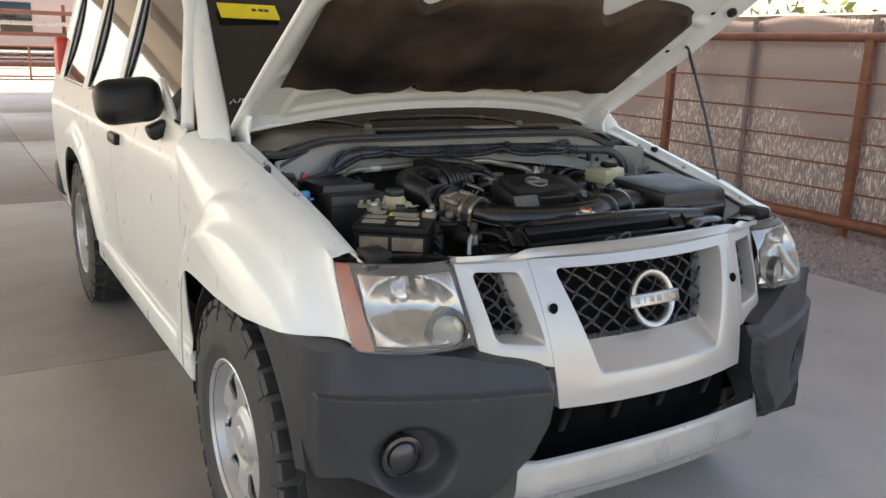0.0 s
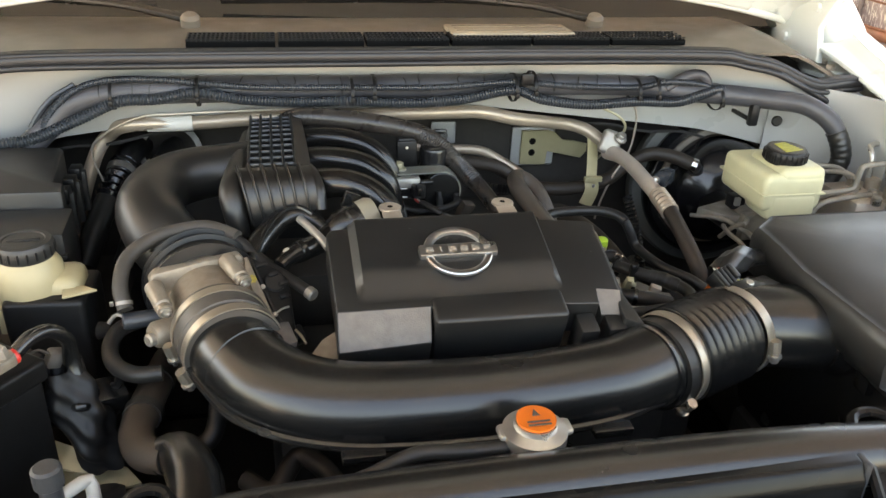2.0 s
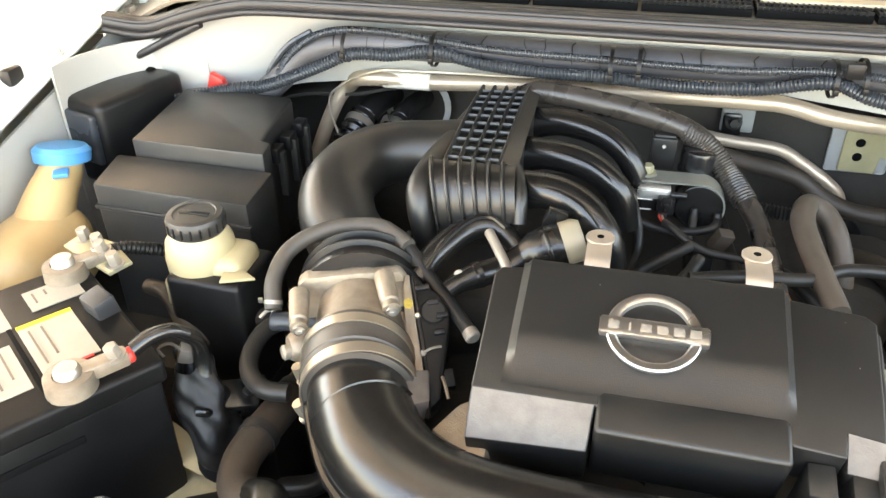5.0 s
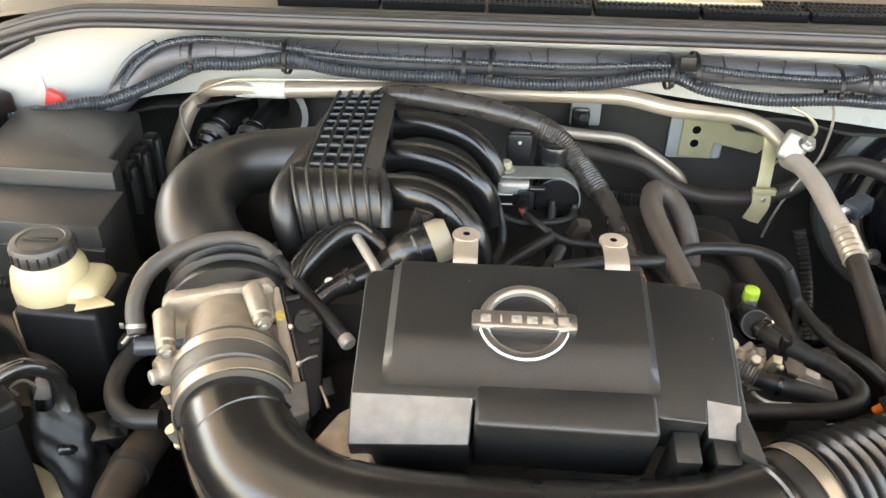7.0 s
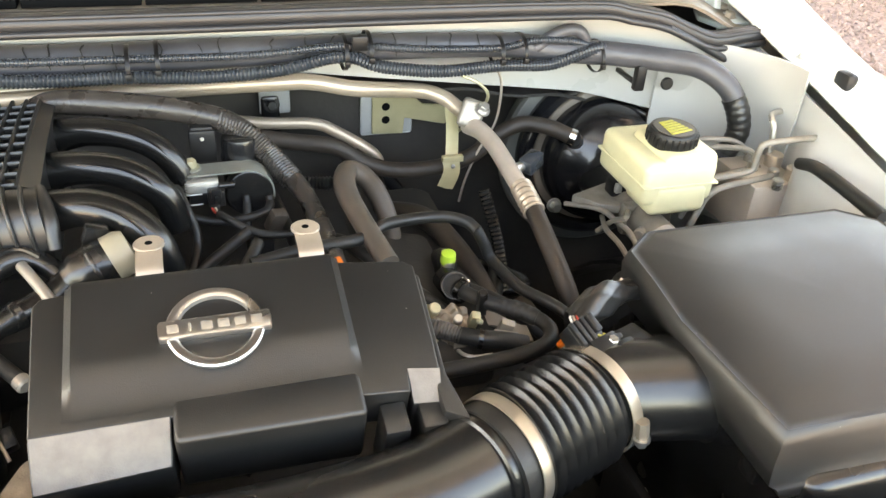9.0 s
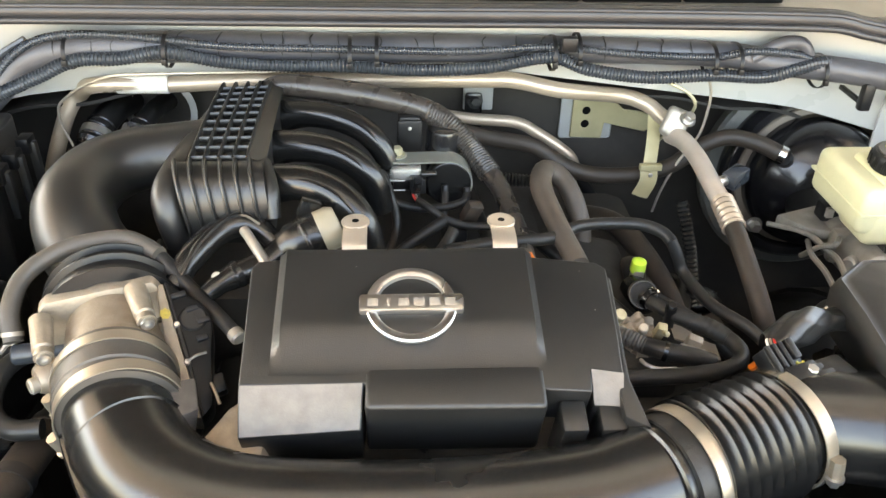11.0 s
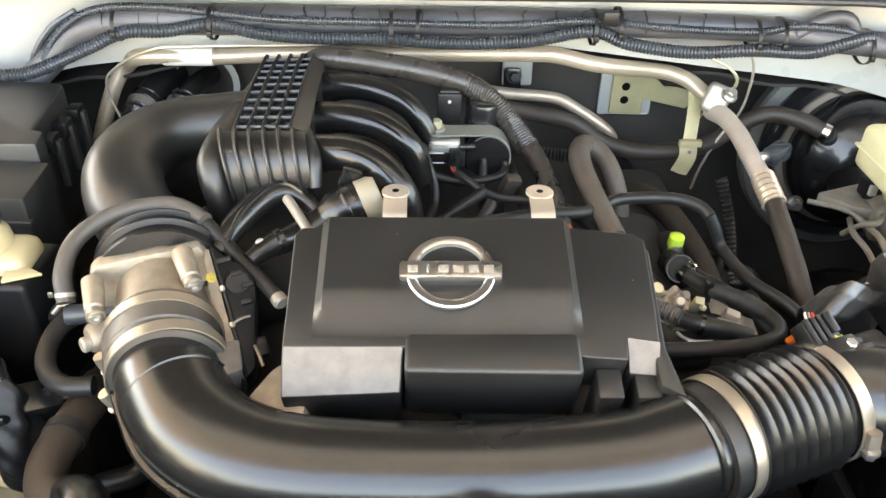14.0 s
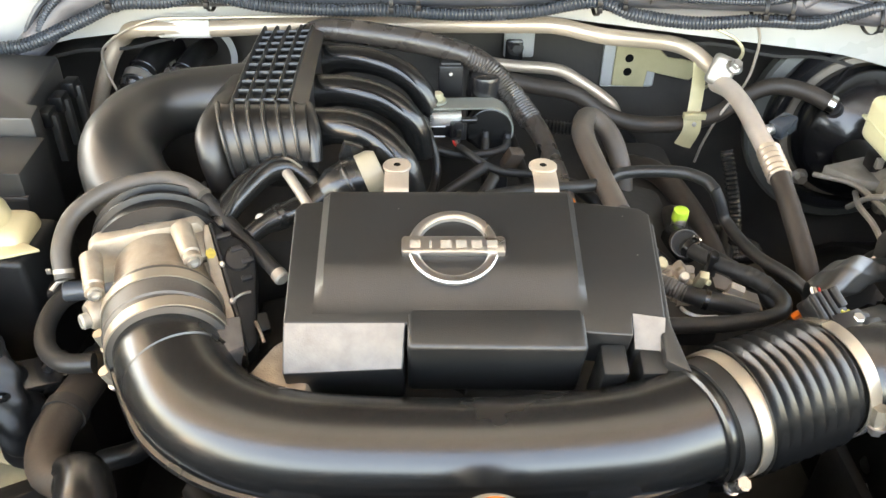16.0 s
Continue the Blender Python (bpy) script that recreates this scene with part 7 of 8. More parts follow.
part("valve_clip", lathe([(0.0110, -0.004), (0.0122, -0.004), (0.0122, 0.004), (0.0110, 0.004)], 20, aim((0.461, 0.265, 0.976), (0.85, -0.45, -0.3)), True), CHROME, boost)
part("stud", bolt((0.44, 0.245, 0.885), (-0.1, -1, 0.1), 0.007, 0.012), STEEL, boost)
master = thing("brake_master_cylinder", "master cylinder with a milky yellow fluid reservoir", "brake cylinder")
part("cylinder", tube([(0.50, 0.25, 0.915), (0.495, 0.15, 0.922), (0.492, 0.03, 0.928)], [0.024, 0.022, 0.020], 18, 0.01), PLASTIC, master)
part("tank", join(box(0.440, 0.530, 0.045, 0.155, 0.992, 1.044, 0.010, 4), box(0.462, 0.530, 0.046, 0.130, 1.010, 1.052, 0.011, 4), box(0.450, 0.524, 0.044, 0.104, 0.979, 1.02, 0.010, 3)), TANK, master, "milky yellow plastic reservoir")
part("tank_seam", box(0.4385, 0.5315, 0.0435, 0.1565, 1.015, 1.018, 0.001), TANK, master)
cap = part("cap", lathe([(0.026, 0.0), (0.0275, 0.003), (0.0275, 0.015), (0.0255, 0.0182), (0.0, 0.0185)], 40, aim((0.487, 0.085, 1.050), (0, -0.05, 1))), PLASTIC, master, "black screw cap with yellow print")
for k in range(24):
    a = 2 * math.pi * k / 24
    part("grip", box(-0.0012, 0.0012, -0.0012, 0.0012, 0, 0.012, 0.0004), PLASTIC, cap).matrix_world = aim((0.487 + 0.0275 * math.cos(a), 0.085 + 0.0275 * math.sin(a), 1.0525), (0, -0.05, 1))
part("print_disc", lathe([(0.0225, 0), (0.0225, 0.0008), (0, 0.0008)], 32, aim((0.487, 0.0842, 1.0684), (0, -0.05, 1))), HOSEGREY, cap)
for k in range(6):
    part("print_line", xform(box(-0.015 + 0.001 * k, 0.014 - 0.001 * k, -0.0016, 0.0016, 0, 0.001), pose(0.487, 0.0842, 1.0690, 3, 0, 12) @ Matrix.Translation((0, -0.0125 + 0.005 * k, 0))), OLIVE, cap)
part("level_plug", xform(box(-0.010, 0.010, -0.010, 0.010, -0.010, 0.010, 0.002), pose(0.463, 0.138, 0.970)), PLASTIC, master)
part("level_pin", xform(box(-0.004, 0.004, -0.006, 0.0, -0.006, 0.006, 0.001), pose(0.458, 0.128, 0.974)), BRIGHT, master)
part("casting", join(cyl((0.474, 0.155, 0.948), (0.02, -1, 0.02), 0.019, 0.115, 22, 0.003), box(0.452, 0.496, 0.090, 0.106, 0.928, 0.968, 0.005), cyl((0.462, 0.062, 0.950), (-0.7, -0.6, 0.2), 0.008, 0.020, 14, 0.002)), GREYCAST, master, "dusty alloy cylinder casting")
part("side_bracket", prism([(0.411, 0.1486), (0.467, 0.170), (0.478, 0.140), (0.466, 0.108), (0.436, 0.118)], 0.946, 0.958, 0.002), GREYCAST, master)
for pts in ([(0.405, 0.152, 0.944), (0.432, 0.1155, 0.9535), (0.438, 0.0786, 0.955), (0.4355, 0.047, 0.960), (0.430, 0.01, 0.950), (0.425, -0.04, 0.91)],
            [(0.440, 0.120, 0.940), (0.4232, 0.0778, 0.9488), (0.4227, 0.0415, 0.9489), (0.43, 0.01, 0.93)],
            [(0.452, 0.085, 0.965), (0.440, 0.070, 0.966), (0.434, 0.085, 0.955), (0.428, 0.105, 0.93)]):
    part("brake_pipe", tube(pts, 0.0032, 8, 0.005), GREYCAST, master)
absu = thing("abs_unit", "metal brake valve block with bent steel pipes", "valve block")
part("block", box(0.600, 0.672, 0.075, 0.16, 0.89, 0.965, 0.006), TANALU, absu)
absu.location = (0.012, 0.0, 0.020)
part("motor", cyl((0.645, 0.11, 0.80), (0, 0, 1), 0.04, 0.09, 24), SATIN, absu)
for k in range(4):
    y = 0.07 + 0.024 * k
    part("nut", cyl((0.625 + 0.012 * (k % 2), y, 0.963), (0, 0, 1), 0.007, 0.014, 8), STEEL, absu)
    if k > 1:
        part("steel_pipe", tube([(0.625 + 0.012 * (k % 2), y, 0.97), (0.622, y + 0.003, 0.986), (0.602, y + 0.010, 0.992), (0.565, y + 0.025, 0.985), (0.545, y + 0.03, 0.95)], 0.0034, 8, 0.005), GREYCAST, absu)
for pts in ([(0.512, 0.085, 0.930), (0.516, 0.080, 0.955), (0.520, 0.080, 0.970), (0.535, 0.080, 0.980), (0.586, 0.080, 0.985), (0.593, 0.080, 0.995), (0.594, 0.080, 1.012), (0.602, 0.080, 1.020), (0.650, 0.082, 1.021), (0.69, 0.086, 1.018)],
            [(0.517, 0.072, 0.920), (0.523, 0.070, 0.945), (0.530, 0.070, 0.962), (0.546, 0.070, 0.973), (0.592, 0.072, 0.978), (0.622, 0.080, 0.976)],
            [(0.545, 0.120, 0.950), (0.575, 0.120, 0.958), (0.605, 0.122, 0.962), (0.640, 0.124, 0.964)]):
    part("steel_pipe", tube(pts, 0.0040, 10, 0.004), GREYCAST, absu)
part("tall_pipe", tube([(0.655, 0.13, 0.97), (0.655, 0.135, 1.01), (0.66, 0.15, 1.022), (0.70, 0.16, 1.022)], 0.004, 8, 0.005), STEEL, absu)
for y in (0.085, 0.125):
    part("fitting", cyl((0.66, y, 0.963), (0, 0, 1), 0.011, 0.018, 12), BRACKET, absu)

# ---- fuse box, washer bottle, steering fluid reservoir, battery ----
fuse = thing("fuse_box", "black two-part fuse and relay box", "fuse box")
part("rear_cover", prism([(-0.578, 0.088), (-0.420, 0.083), (-0.424, 0.112), (-0.436, 0.116), (-0.446, 0.226), (-0.452, 0.236), (-0.576, 0.246), (-0.592, 0.236)], 0.90, 1.046, 0.003, 2), FUSEMAT, fuse)
part("front_cover", prism([(-0.584, 0.016), (-0.407, 0.008), (-0.410, 0.080), (-0.597, 0.085)], 0.86, 1.028, 0.003, 2), FUSEMAT, fuse)
part("front_lip", prism([(-0.586, 0.013), (-0.405, 0.005), (-0.405, 0.012), (-0.586, 0.020)], 0.999, 1.004, 0.001, 1), FUSEMAT, fuse)
part("red_tab", prism([(-0.578, 1.03), (-0.545, 1.03), (-0.552, 1.052), (-0.568, 1.060)], 0.257, 0.268, 0.002, 2, "xz"), RED, fuse, "red plastic terminal cover")
for k in range(3):
    part("latch", box(-0.438 + 0.002 * (k == 0), -0.424, 0.125 + 0.036 * k, 0.146 + 0.036 * k, 1.012, 1.030, 0.002), PLASTIC, fuse)
    part("latch_tongue", box(-0.428, -0.420, 0.131 + 0.036 * k, 0.140 + 0.036 * k, 0.97, 1.024, 0.001), FUSEMAT, fuse)
relay = thing("relay_box", "small black relay box on the inner fender", "relay box")
part("case", xform(box(-0.034, 0.034, -0.060, 0.070, -0.08, 0.030, 0.010, 3), pose(-0.652, 0.190, 1.034, 0, 0, -18)), PLASTIC, relay)
part("front_case", xform(box(-0.027, 0.027, -0.068, -0.058, -0.045, 0.018, 0.004, 3), pose(-0.652, 0.190, 1.034, 0, 0, -18)), CONDUIT, relay)
washer = thing("washer_bottle", "amber-stained fluid bottle with a blue cap", "bottle")
part("bottle", box(-0.702, -0.610, -0.085, 0.055, 0.885, 0.992, 0.040, 6), AMBER, washer)
part("neck", tube([(-0.655, 0.010, 0.970), (-0.655, 0.035, 0.995), (-0.656, 0.060, 1.012), (-0.657, 0.066, 1.022)], [0.032, 0.028, 0.024, 0.022], 22, 0.006), AMBER, washer)
part("cap", lathe([(0.024, 0.0), (0.030, 0.002), (0.031, 0.014), (0.026, 0.019), (0, 0.020)], 32, aim((-0.657, 0.068, 1.020), (0, 0.25, 1))), BLUE, washer, "blue snap cap")
part("cap_tab", xform(box(-0.008, 0.008, -0.012, 0.004, -0.002, 0.003, 0.001), pose(-0.640, 0.042, 1.022, 0, 0, 30)), BLUE, washer)

ps = thing("steering_fluid_reservoir", "cream steering fluid reservoir with a black cap", "reservoir")
PSX, PSY = -0.427, -0.052
part("tank", join(lathe([(0.027, 0.935), (0.031, 0.945), (0.0325, 0.985), (0.0335, 1.004), (0.031, 1.020), (0.0245, 1.030)], 40, Matrix.Translation((PSX, PSY, 0))), box(PSX + 0.006, PSX + 0.050, PSY - 0.024, PSY + 0.026, 0.975, 1.012, 0.012, 3)), PSTANK, ps)
part("holder", prism([(PSX - 0.022, PSY - 0.036), (PSX + 0.054, PSY - 0.040), (PSX + 0.060, PSY + 0.030), (PSX - 0.022, PSY + 0.034)], 0.86, 0.9965, 0.006, 3), PLASTIC, ps)
pc = part("cap", lathe([(0.0255, 1.030), (0.0270, 1.032), (0.0270, 1.043), (0.0250, 1.0465), (0.020, 1.0472), (0.019, 1.0462), (0, 1.0465)], 48, Matrix.Translation((PSX, PSY, 0))), FUSEMAT, ps, "black ribbed screw cap")
part("cap_bar", box(PSX - 0.015, PSX + 0.015, PSY - 0.0025, PSY + 0.0025, 1.0462, 1.0478, 0.0008), PLASTIC, pc)
for k in range(20):
    g = 2 * math.pi * k / 20
    part("grip", cyl((PSX + 0.0268 * math.cos(g), PSY + 0.0268 * math.sin(g), 1.033), (0, 0, 1), 0.0012, 0.010, 6), PLASTIC, pc)
part("reservoir_hose", tube([(PSX + 0.01, PSY - 0.03, 0.925), (PSX - 0.01, PSY - 0.035, 0.94), (PSX - 0.04, PSY - 0.01, 0.955), (PSX - 0.07, PSY + 0.005, 0.95)], 0.0085, 12, 0.006), BROWNHOSE, ps)
part("bracket_tip", xform(prism([(-0.012, -0.008), (0.020, -0.002), (0.006, 0.010), (-0.012, 0.008)], 0, 0.003, 0.001), pose(PSX + 0.046, PSY - 0.028, 0.999, 4, 0, 10)), PSTANK, ps)
part("tank_edge", box(PSX - 0.030, PSX - 0.022, PSY - 0.026, PSY - 0.004, 0.945, 0.985, 0.003), PSTANK, ps)
part("return_stub", lathe([(0, -0.010), (0.008, -0.010), (0.0095, 0.0), (0.007, 0.012), (0, 0.013)], 16, aim((-0.372, -0.062, 0.944), (-0.5, -0.7, 0.3))), HOSEGREY, ps)

ps.location = (0.0, 0.0, 0.005)

batt = thing("battery", "black car battery with worn paper labels", "battery")
BTM = pose(-0.500, -0.363, 0.012, 0, 0, -37)


def bpart(name, bm, material, parent=batt, label=""):
    """A part given in the turned battery's own axes: x along its width, y along its length."""
    return part(name, xform(bm, BTM), material, parent, label)


bpart("case", box(-0.182, -0.004, 0.004, 0.196, 0.78, 0.980, 0.006), BATTCASE)
bpart("lid", box(-0.186, 0.0, 0.0, 0.200, 0.978, 1.000, 0.005, 3), BATTCASE)
for x0, x1, y0, y1 in ((-0.162, -0.130, 0.140, 0.184), (-0.110, -0.043, 0.122, 0.166), (-0.096, -0.033, 0.086, 0.112), (-0.082, -0.027, 0.022, 0.058), (-0.168, -0.112, 0.030, 0.066), (-0.172, -0.118, 0.090, 0.120)):
    lb = bpart("label", box(x0, x1, y0, y1, 0.9995, 1.0012), OLDLABEL, label="worn pale paper label")
    for k in range(2):
        bpart("print_bar", box(x0 + 0.006, x1 - 0.010 - 0.008 * k, y0 + 0.006 + 0.010 * k, y0 + 0.0078 + 0.010 * k, 1.0006, 1.0018), COWLMAT, lb)
bpart("red_stripe", box(-0.043, -0.040, 0.122, 0.160, 0.9995, 1.0013), RED)
bpart("yellow_edge", box(-0.116, -0.110, 0.122, 0.166, 0.9995, 1.0012), YELLOW)
for y in (0.072, 0.117):
    bpart("lid_groove", box(-0.178, -0.008, y - 0.002, y + 0.002, 0.9992, 1.0008, 0.0006), VOIDSHADE)
for x0, x1, z0, z1 in ((-0.168, -0.098, 0.940, 0.972), (-0.088, -0.012, 0.940, 0.972), (-0.165, -0.015, 0.885, 0.928)):
    bpart("front_label", box(x0, x1, 0.0020, 0.0050, z0, z1), TANLABEL, label="tan worn label strip")
bpart("side_slot", box(-0.006, -0.0025, 0.05, 0.13, 0.955, 0.962, 0.001), VOIDSHADE)
for x, y in ((-0.014, 0.134), (-0.165, 0.180)):
    term = bpart("terminal", lathe([(0.011, 0.998), (0.010, 1.018), (0.008, 1.021), (0, 1.021)], 20, Matrix.Translation((x, y, 0))), STEEL)
    bpart("terminal_clamp", join(lathe([(0.011, 1.000), (0.0190, 1.000), (0.0180, 1.014), (0.011, 1.015)], 22, Matrix.Translation((x, y, 0)), True), xform(box(0.008, 0.044, -0.007, 0.007, -0.006, 0.007, 0.003), pose(x, y, 1.008, 0, -4, 85))), TBCAST, term)
    bpart("clamp_bolt", bolt((x + 0.004, y + 0.034, 1.016), (0, -0.2, 1), 0.006, 0.010), GREYCAST, term)
bpart("red_collar", cyl((-0.011, 0.176, 1.010), (0.2, 0.9, 0.1), 0.0065, 0.006, 14), RED)
part("clear_sleeve", tube([(-0.400, -0.210, 1.024), (-0.390, -0.199, 1.030), (-0.380, -0.188, 1.029), (-0.372, -0.180, 1.020)], 0.0062, 14, 0.004), GLOSSBLACK, batt, "clear plastic sleeve over a dark cable")
for dx, dz in ((-0.0035, 0.0056), (0.003, 0.0058)):
    part("sleeve_edge", tube([(-0.399 + dx, -0.210, 1.024 + dz), (-0.390 + dx, -0.199, 1.030 + dz), (-0.381 + dx, -0.189, 1.029 + dz)], 0.0006, 6, 0.004), HOSEGREY, batt)
part("positive_cable", tube([(-0.374, -0.182, 1.022), (-0.370, -0.172, 1.008), (-0.371, -0.168, 0.985), (-0.366, -0.176, 0.955), (-0.358, -0.186, 0.92)], [0.0058, 0.0065, 0.009, 0.012, 0.012], 12, 0.006), SATIN, batt)
part("cable_joint", xform(box(-0.007, 0.007, -0.006, 0.006, -0.009, 0.009, 0.003), pose(-0.386, -0.166, 0.987, 15, 20, 30)), GREYPLATE, batt)
part("joint_wire", tube([(-0.398, -0.180, 0.992), (-0.405, -0.176, 0.996), (-0.396, -0.172, 1.000), (-0.388, -0.170, 0.994)], 0.0014, 6, 0.003), HOSEGREY, batt)


def bunch_pt(u, v):
    """Loose loom tape hanging down beside the tray."""
    a = 2 * math.pi * v
    c = Vector((-0.382, -0.170, 0.985)).lerp(Vector((-0.352, -0.196, 0.890)), u)
    r = 0.014 + 0.008 * math.sin(3.0 * u) + 0.003 * math.sin(a * 3 + u * 9) + 0.0016 * math.sin(a * 5 - u * 21)
    return c + Vector((math.cos(a), 0.9 * math.sin(a), 0.35 * math.sin(a))) * r


part("loose_tape", sheet(bunch_pt, 40, 36), PLASTIC, batt, "crumpled black tape round a loom")
bpart("negative_cable", tube([(-0.180, 0.30, 0.965), (-0.175, 0.262, 0.99), (-0.168, 0.230, 1.008), (-0.163, 0.205, 1.010)], 0.0065, 12, pitch=0.005, depth=0.0015), PLASTIC)
bpart("cable_bracket", xform(prism([(-0.040, -0.012), (0.035, -0.016), (0.040, 0.006), (0.0, 0.016), (-0.040, 0.010)], 0.0, 0.004, 0.001), pose(-0.175, 0.215, 1.004, 8, 0, 15)), ZINC)
for k in range(4):
    bpart("bracket_nut", bolt((-0.205 + 0.020 * k, 0.212 + 0.006 * (k % 2), 1.008), (0, -0.1, 1), 0.006, 0.012), DULLALU)
bpart("connector", xform(box(-0.013, 0.013, -0.010, 0.010, -0.009, 0.013, 0.003), pose(-0.095, 0.186, 1.004, 10, 0, 10)), CLAD)
rn = random.Random(5)
for k in range(7):
    x, y, z = rn.uniform(-0.385, -0.34), rn.uniform(-0.20, -0.12), rn.uniform(0.90, 0.945)
    part("nest_wire", tube([(x, y, z), (x + rn.uniform(-0.02, 0.02), y - 0.02, z + 0.012), (x + 0.018, y - 0.005, z + rn.uniform(0.0, 0.015)), (x + 0.01, y + 0.02, z - 0.01)], 0.004, 8, 0.005), rn.choice([SATIN, RUBBER, PLASTIC]), batt)
part("starter_plug", xform(box(-0.018, 0.018, -0.014, 0.014, -0.014, 0.014, 0.003), pose(-0.352, -0.160, 0.935, 20, 10, 30)), SATIN, batt)
part("tray_edge", xform(prism([(-0.045, -0.022), (0.045, -0.004), (0.030, 0.016), (-0.015, 0.040), (-0.035, 0.036)], 0, 0.004, 0.001), pose(-0.365, -0.205, 0.868, 10, 0, 0)), ZINC, batt)
part("hold_knob", join(cyl((-0.353, -0.338, 0.990), (0, 0, 1), 0.0105, 0.018, 20, 0.002), cyl((-0.353, -0.338, 0.975), (0, 0, 1), 0.008, 0.016, 16)), CLAD, batt)
part("hold_hook", tube([(-0.331, -0.322, 0.925), (-0.331, -0.318, 0.962), (-0.334, -0.315, 0.972), (-0.345, -0.328, 0.974), (-0.362, -0.344, 0.974), (-0.378, -0.362, 0.970), (-0.388, -0.376, 0.960), (-0.392, -0.384, 0.940)], 0.0052, 10, 0.006), PAINT_IN, batt, "bright steel hold-down hook")
part("hold_rod", tube([(-0.353, -0.338, 0.98), (-0.355, -0.336, 0.90), (-0.36, -0.33, 0.80)], 0.004, 8, 0.01), STEEL, batt)

# ---- firewall harness ----
harness = thing("wiring_harness", "grey taped wiring harness strapped along the firewall", "wiring")
part("main_loom", tube([(-0.50, 0.262, 1.035), (-0.462, 0.270, 1.070), (-0.435, 0.276, 1.092), (-0.385, 0.280, 1.103), (-0.27, 0.284, 1.105), (-0.08, 0.286, 1.104), (0.15, 0.286, 1.104), (0.35, 0.284, 1.100), (0.43, 0.276, 1.092), (0.50, 0.262, 1.089), (0.550, 0.235, 1.089), (0.593, 0.208, 1.087), (0.622, 0.185, 1.069), (0.636, 0.172, 1.042), (0.641, 0.166, 1.016), (0.632, 0.168, 0.985), (0.622, 0.170, 0.94)], [0.016, 0.017, 0.018, 0.018, 0.0175, 0.017, 0.017, 0.016, 0.0155, 0.015, 0.015, 0.015, 0.015, 0.0145, 0.013, 0.012], 18, 0.006), SLEEVE, harness, "thick loom in grey tape")
part("lower_conduit", tube([(-0.60, 0.225, 1.035), (-0.525, 0.245, 1.048), (-0.487, 0.250, 1.053), (-0.423, 0.253, 1.079), (-0.378, 0.256, 1.098), (-0.33, 0.257, 1.100), (-0.278, 0.257, 1.108), (-0.22, 0.256, 1.098), (-0.15, 0.257, 1.093), (-0.077, 0.257, 1.093), (0.0, 0.256, 1.089), (0.08, 0.257, 1.092), (0.153, 0.257, 1.104), (0.20, 0.256, 1.090), (0.27, 0.256, 1.081), (0.345, 0.256, 1.084), (0.41, 0.256, 1.082), (0.45, 0.258, 1.092), (0.48, 0.262, 1.098), (0.505, 0.268, 1.090)], 0.0080, 12, pitch=0.0042, depth=0.0017), CONDUIT, harness, "grey corrugated conduit")
part("upper_conduit", tube([(-0.48, 0.255, 1.050), (-0.462, 0.258, 1.085), (-0.430, 0.262, 1.112), (-0.39, 0.264, 1.124), (-0.33, 0.265, 1.124), (-0.27, 0.265, 1.118), (-0.2, 0.264, 1.112), (-0.08, 0.264, 1.110), (0.05, 0.264, 1.108), (0.155, 0.263, 1.114), (0.25, 0.264, 1.106), (0.345, 0.264, 1.103), (0.39, 0.264, 1.110), (0.44, 0.265, 1.107), (0.475, 0.268, 1.098)], 0.0050, 10, pitch=0.0034, depth=0.0010), CONDUIT, harness)
LOOMR = 0.0175
rt = random.Random(12)
for k in range(21):
    x = -0.40 + 0.036 * k + rt.uniform(-0.012, 0.012)
    z = lerp_line([(-0.385, 1.103), (-0.27, 1.105), (-0.08, 1.104), (0.15, 1.104), (0.35, 1.100), (0.43, 1.090)], x)
    y = lerp_line([(-0.385, 0.280), (-0.27, 0.284), (0.35, 0.284), (0.43, 0.280)], x)
    a0, a1 = rt.uniform(-30, 10), rt.uniform(60, 110)
    part("tape_seam", tube([(x + 0.004 * rt.uniform(-1, 1) * c, y - (LOOMR + 0.0001) * math.cos(radians(a0 + (a1 - a0) * c)), z + (LOOMR + 0.0001) * math.sin(radians(a0 + (a1 - a0) * c))) for c in (0, 0.25, 0.5, 0.75, 1)], 0.0008, 5, 0.004), PLASTIC, harness)
part("branch_loom", tube([(0.395, 0.272, 1.098), (0.425, 0.272, 1.116), (0.450, 0.272, 1.118), (0.463, 0.272, 1.104), (0.466, 0.274, 1.085)], 0.0078, 12, 0.006), SLEEVE, harness)
part("loom_end", tube([(0.630, 0.178, 1.056), (0.6375, 0.171, 1.038), (0.641, 0.166, 1.014), (0.632, 0.167, 0.985)], [0.0150, 0.0152, 0.0145, 0.0135], 16, 0.003, pitch=0.009, depth=0.0008), WRINKLE, harness, "black taped loom end")
part("loom_clip", join(box(0.522, 0.536, 0.232, 0.244, 1.048, 1.082, 0.003), box(0.527, 0.532, 0.240, 0.300, 1.052, 1.058, 0.001)), PLASTIC, harness)
part("branch_cord", tube([(-0.50, 0.26, 1.036), (-0.485, 0.262, 1.07), (-0.46, 0.265, 1.10), (-0.43, 0.268, 1.118)], 0.004, 8, 0.006), CONDUIT, harness)
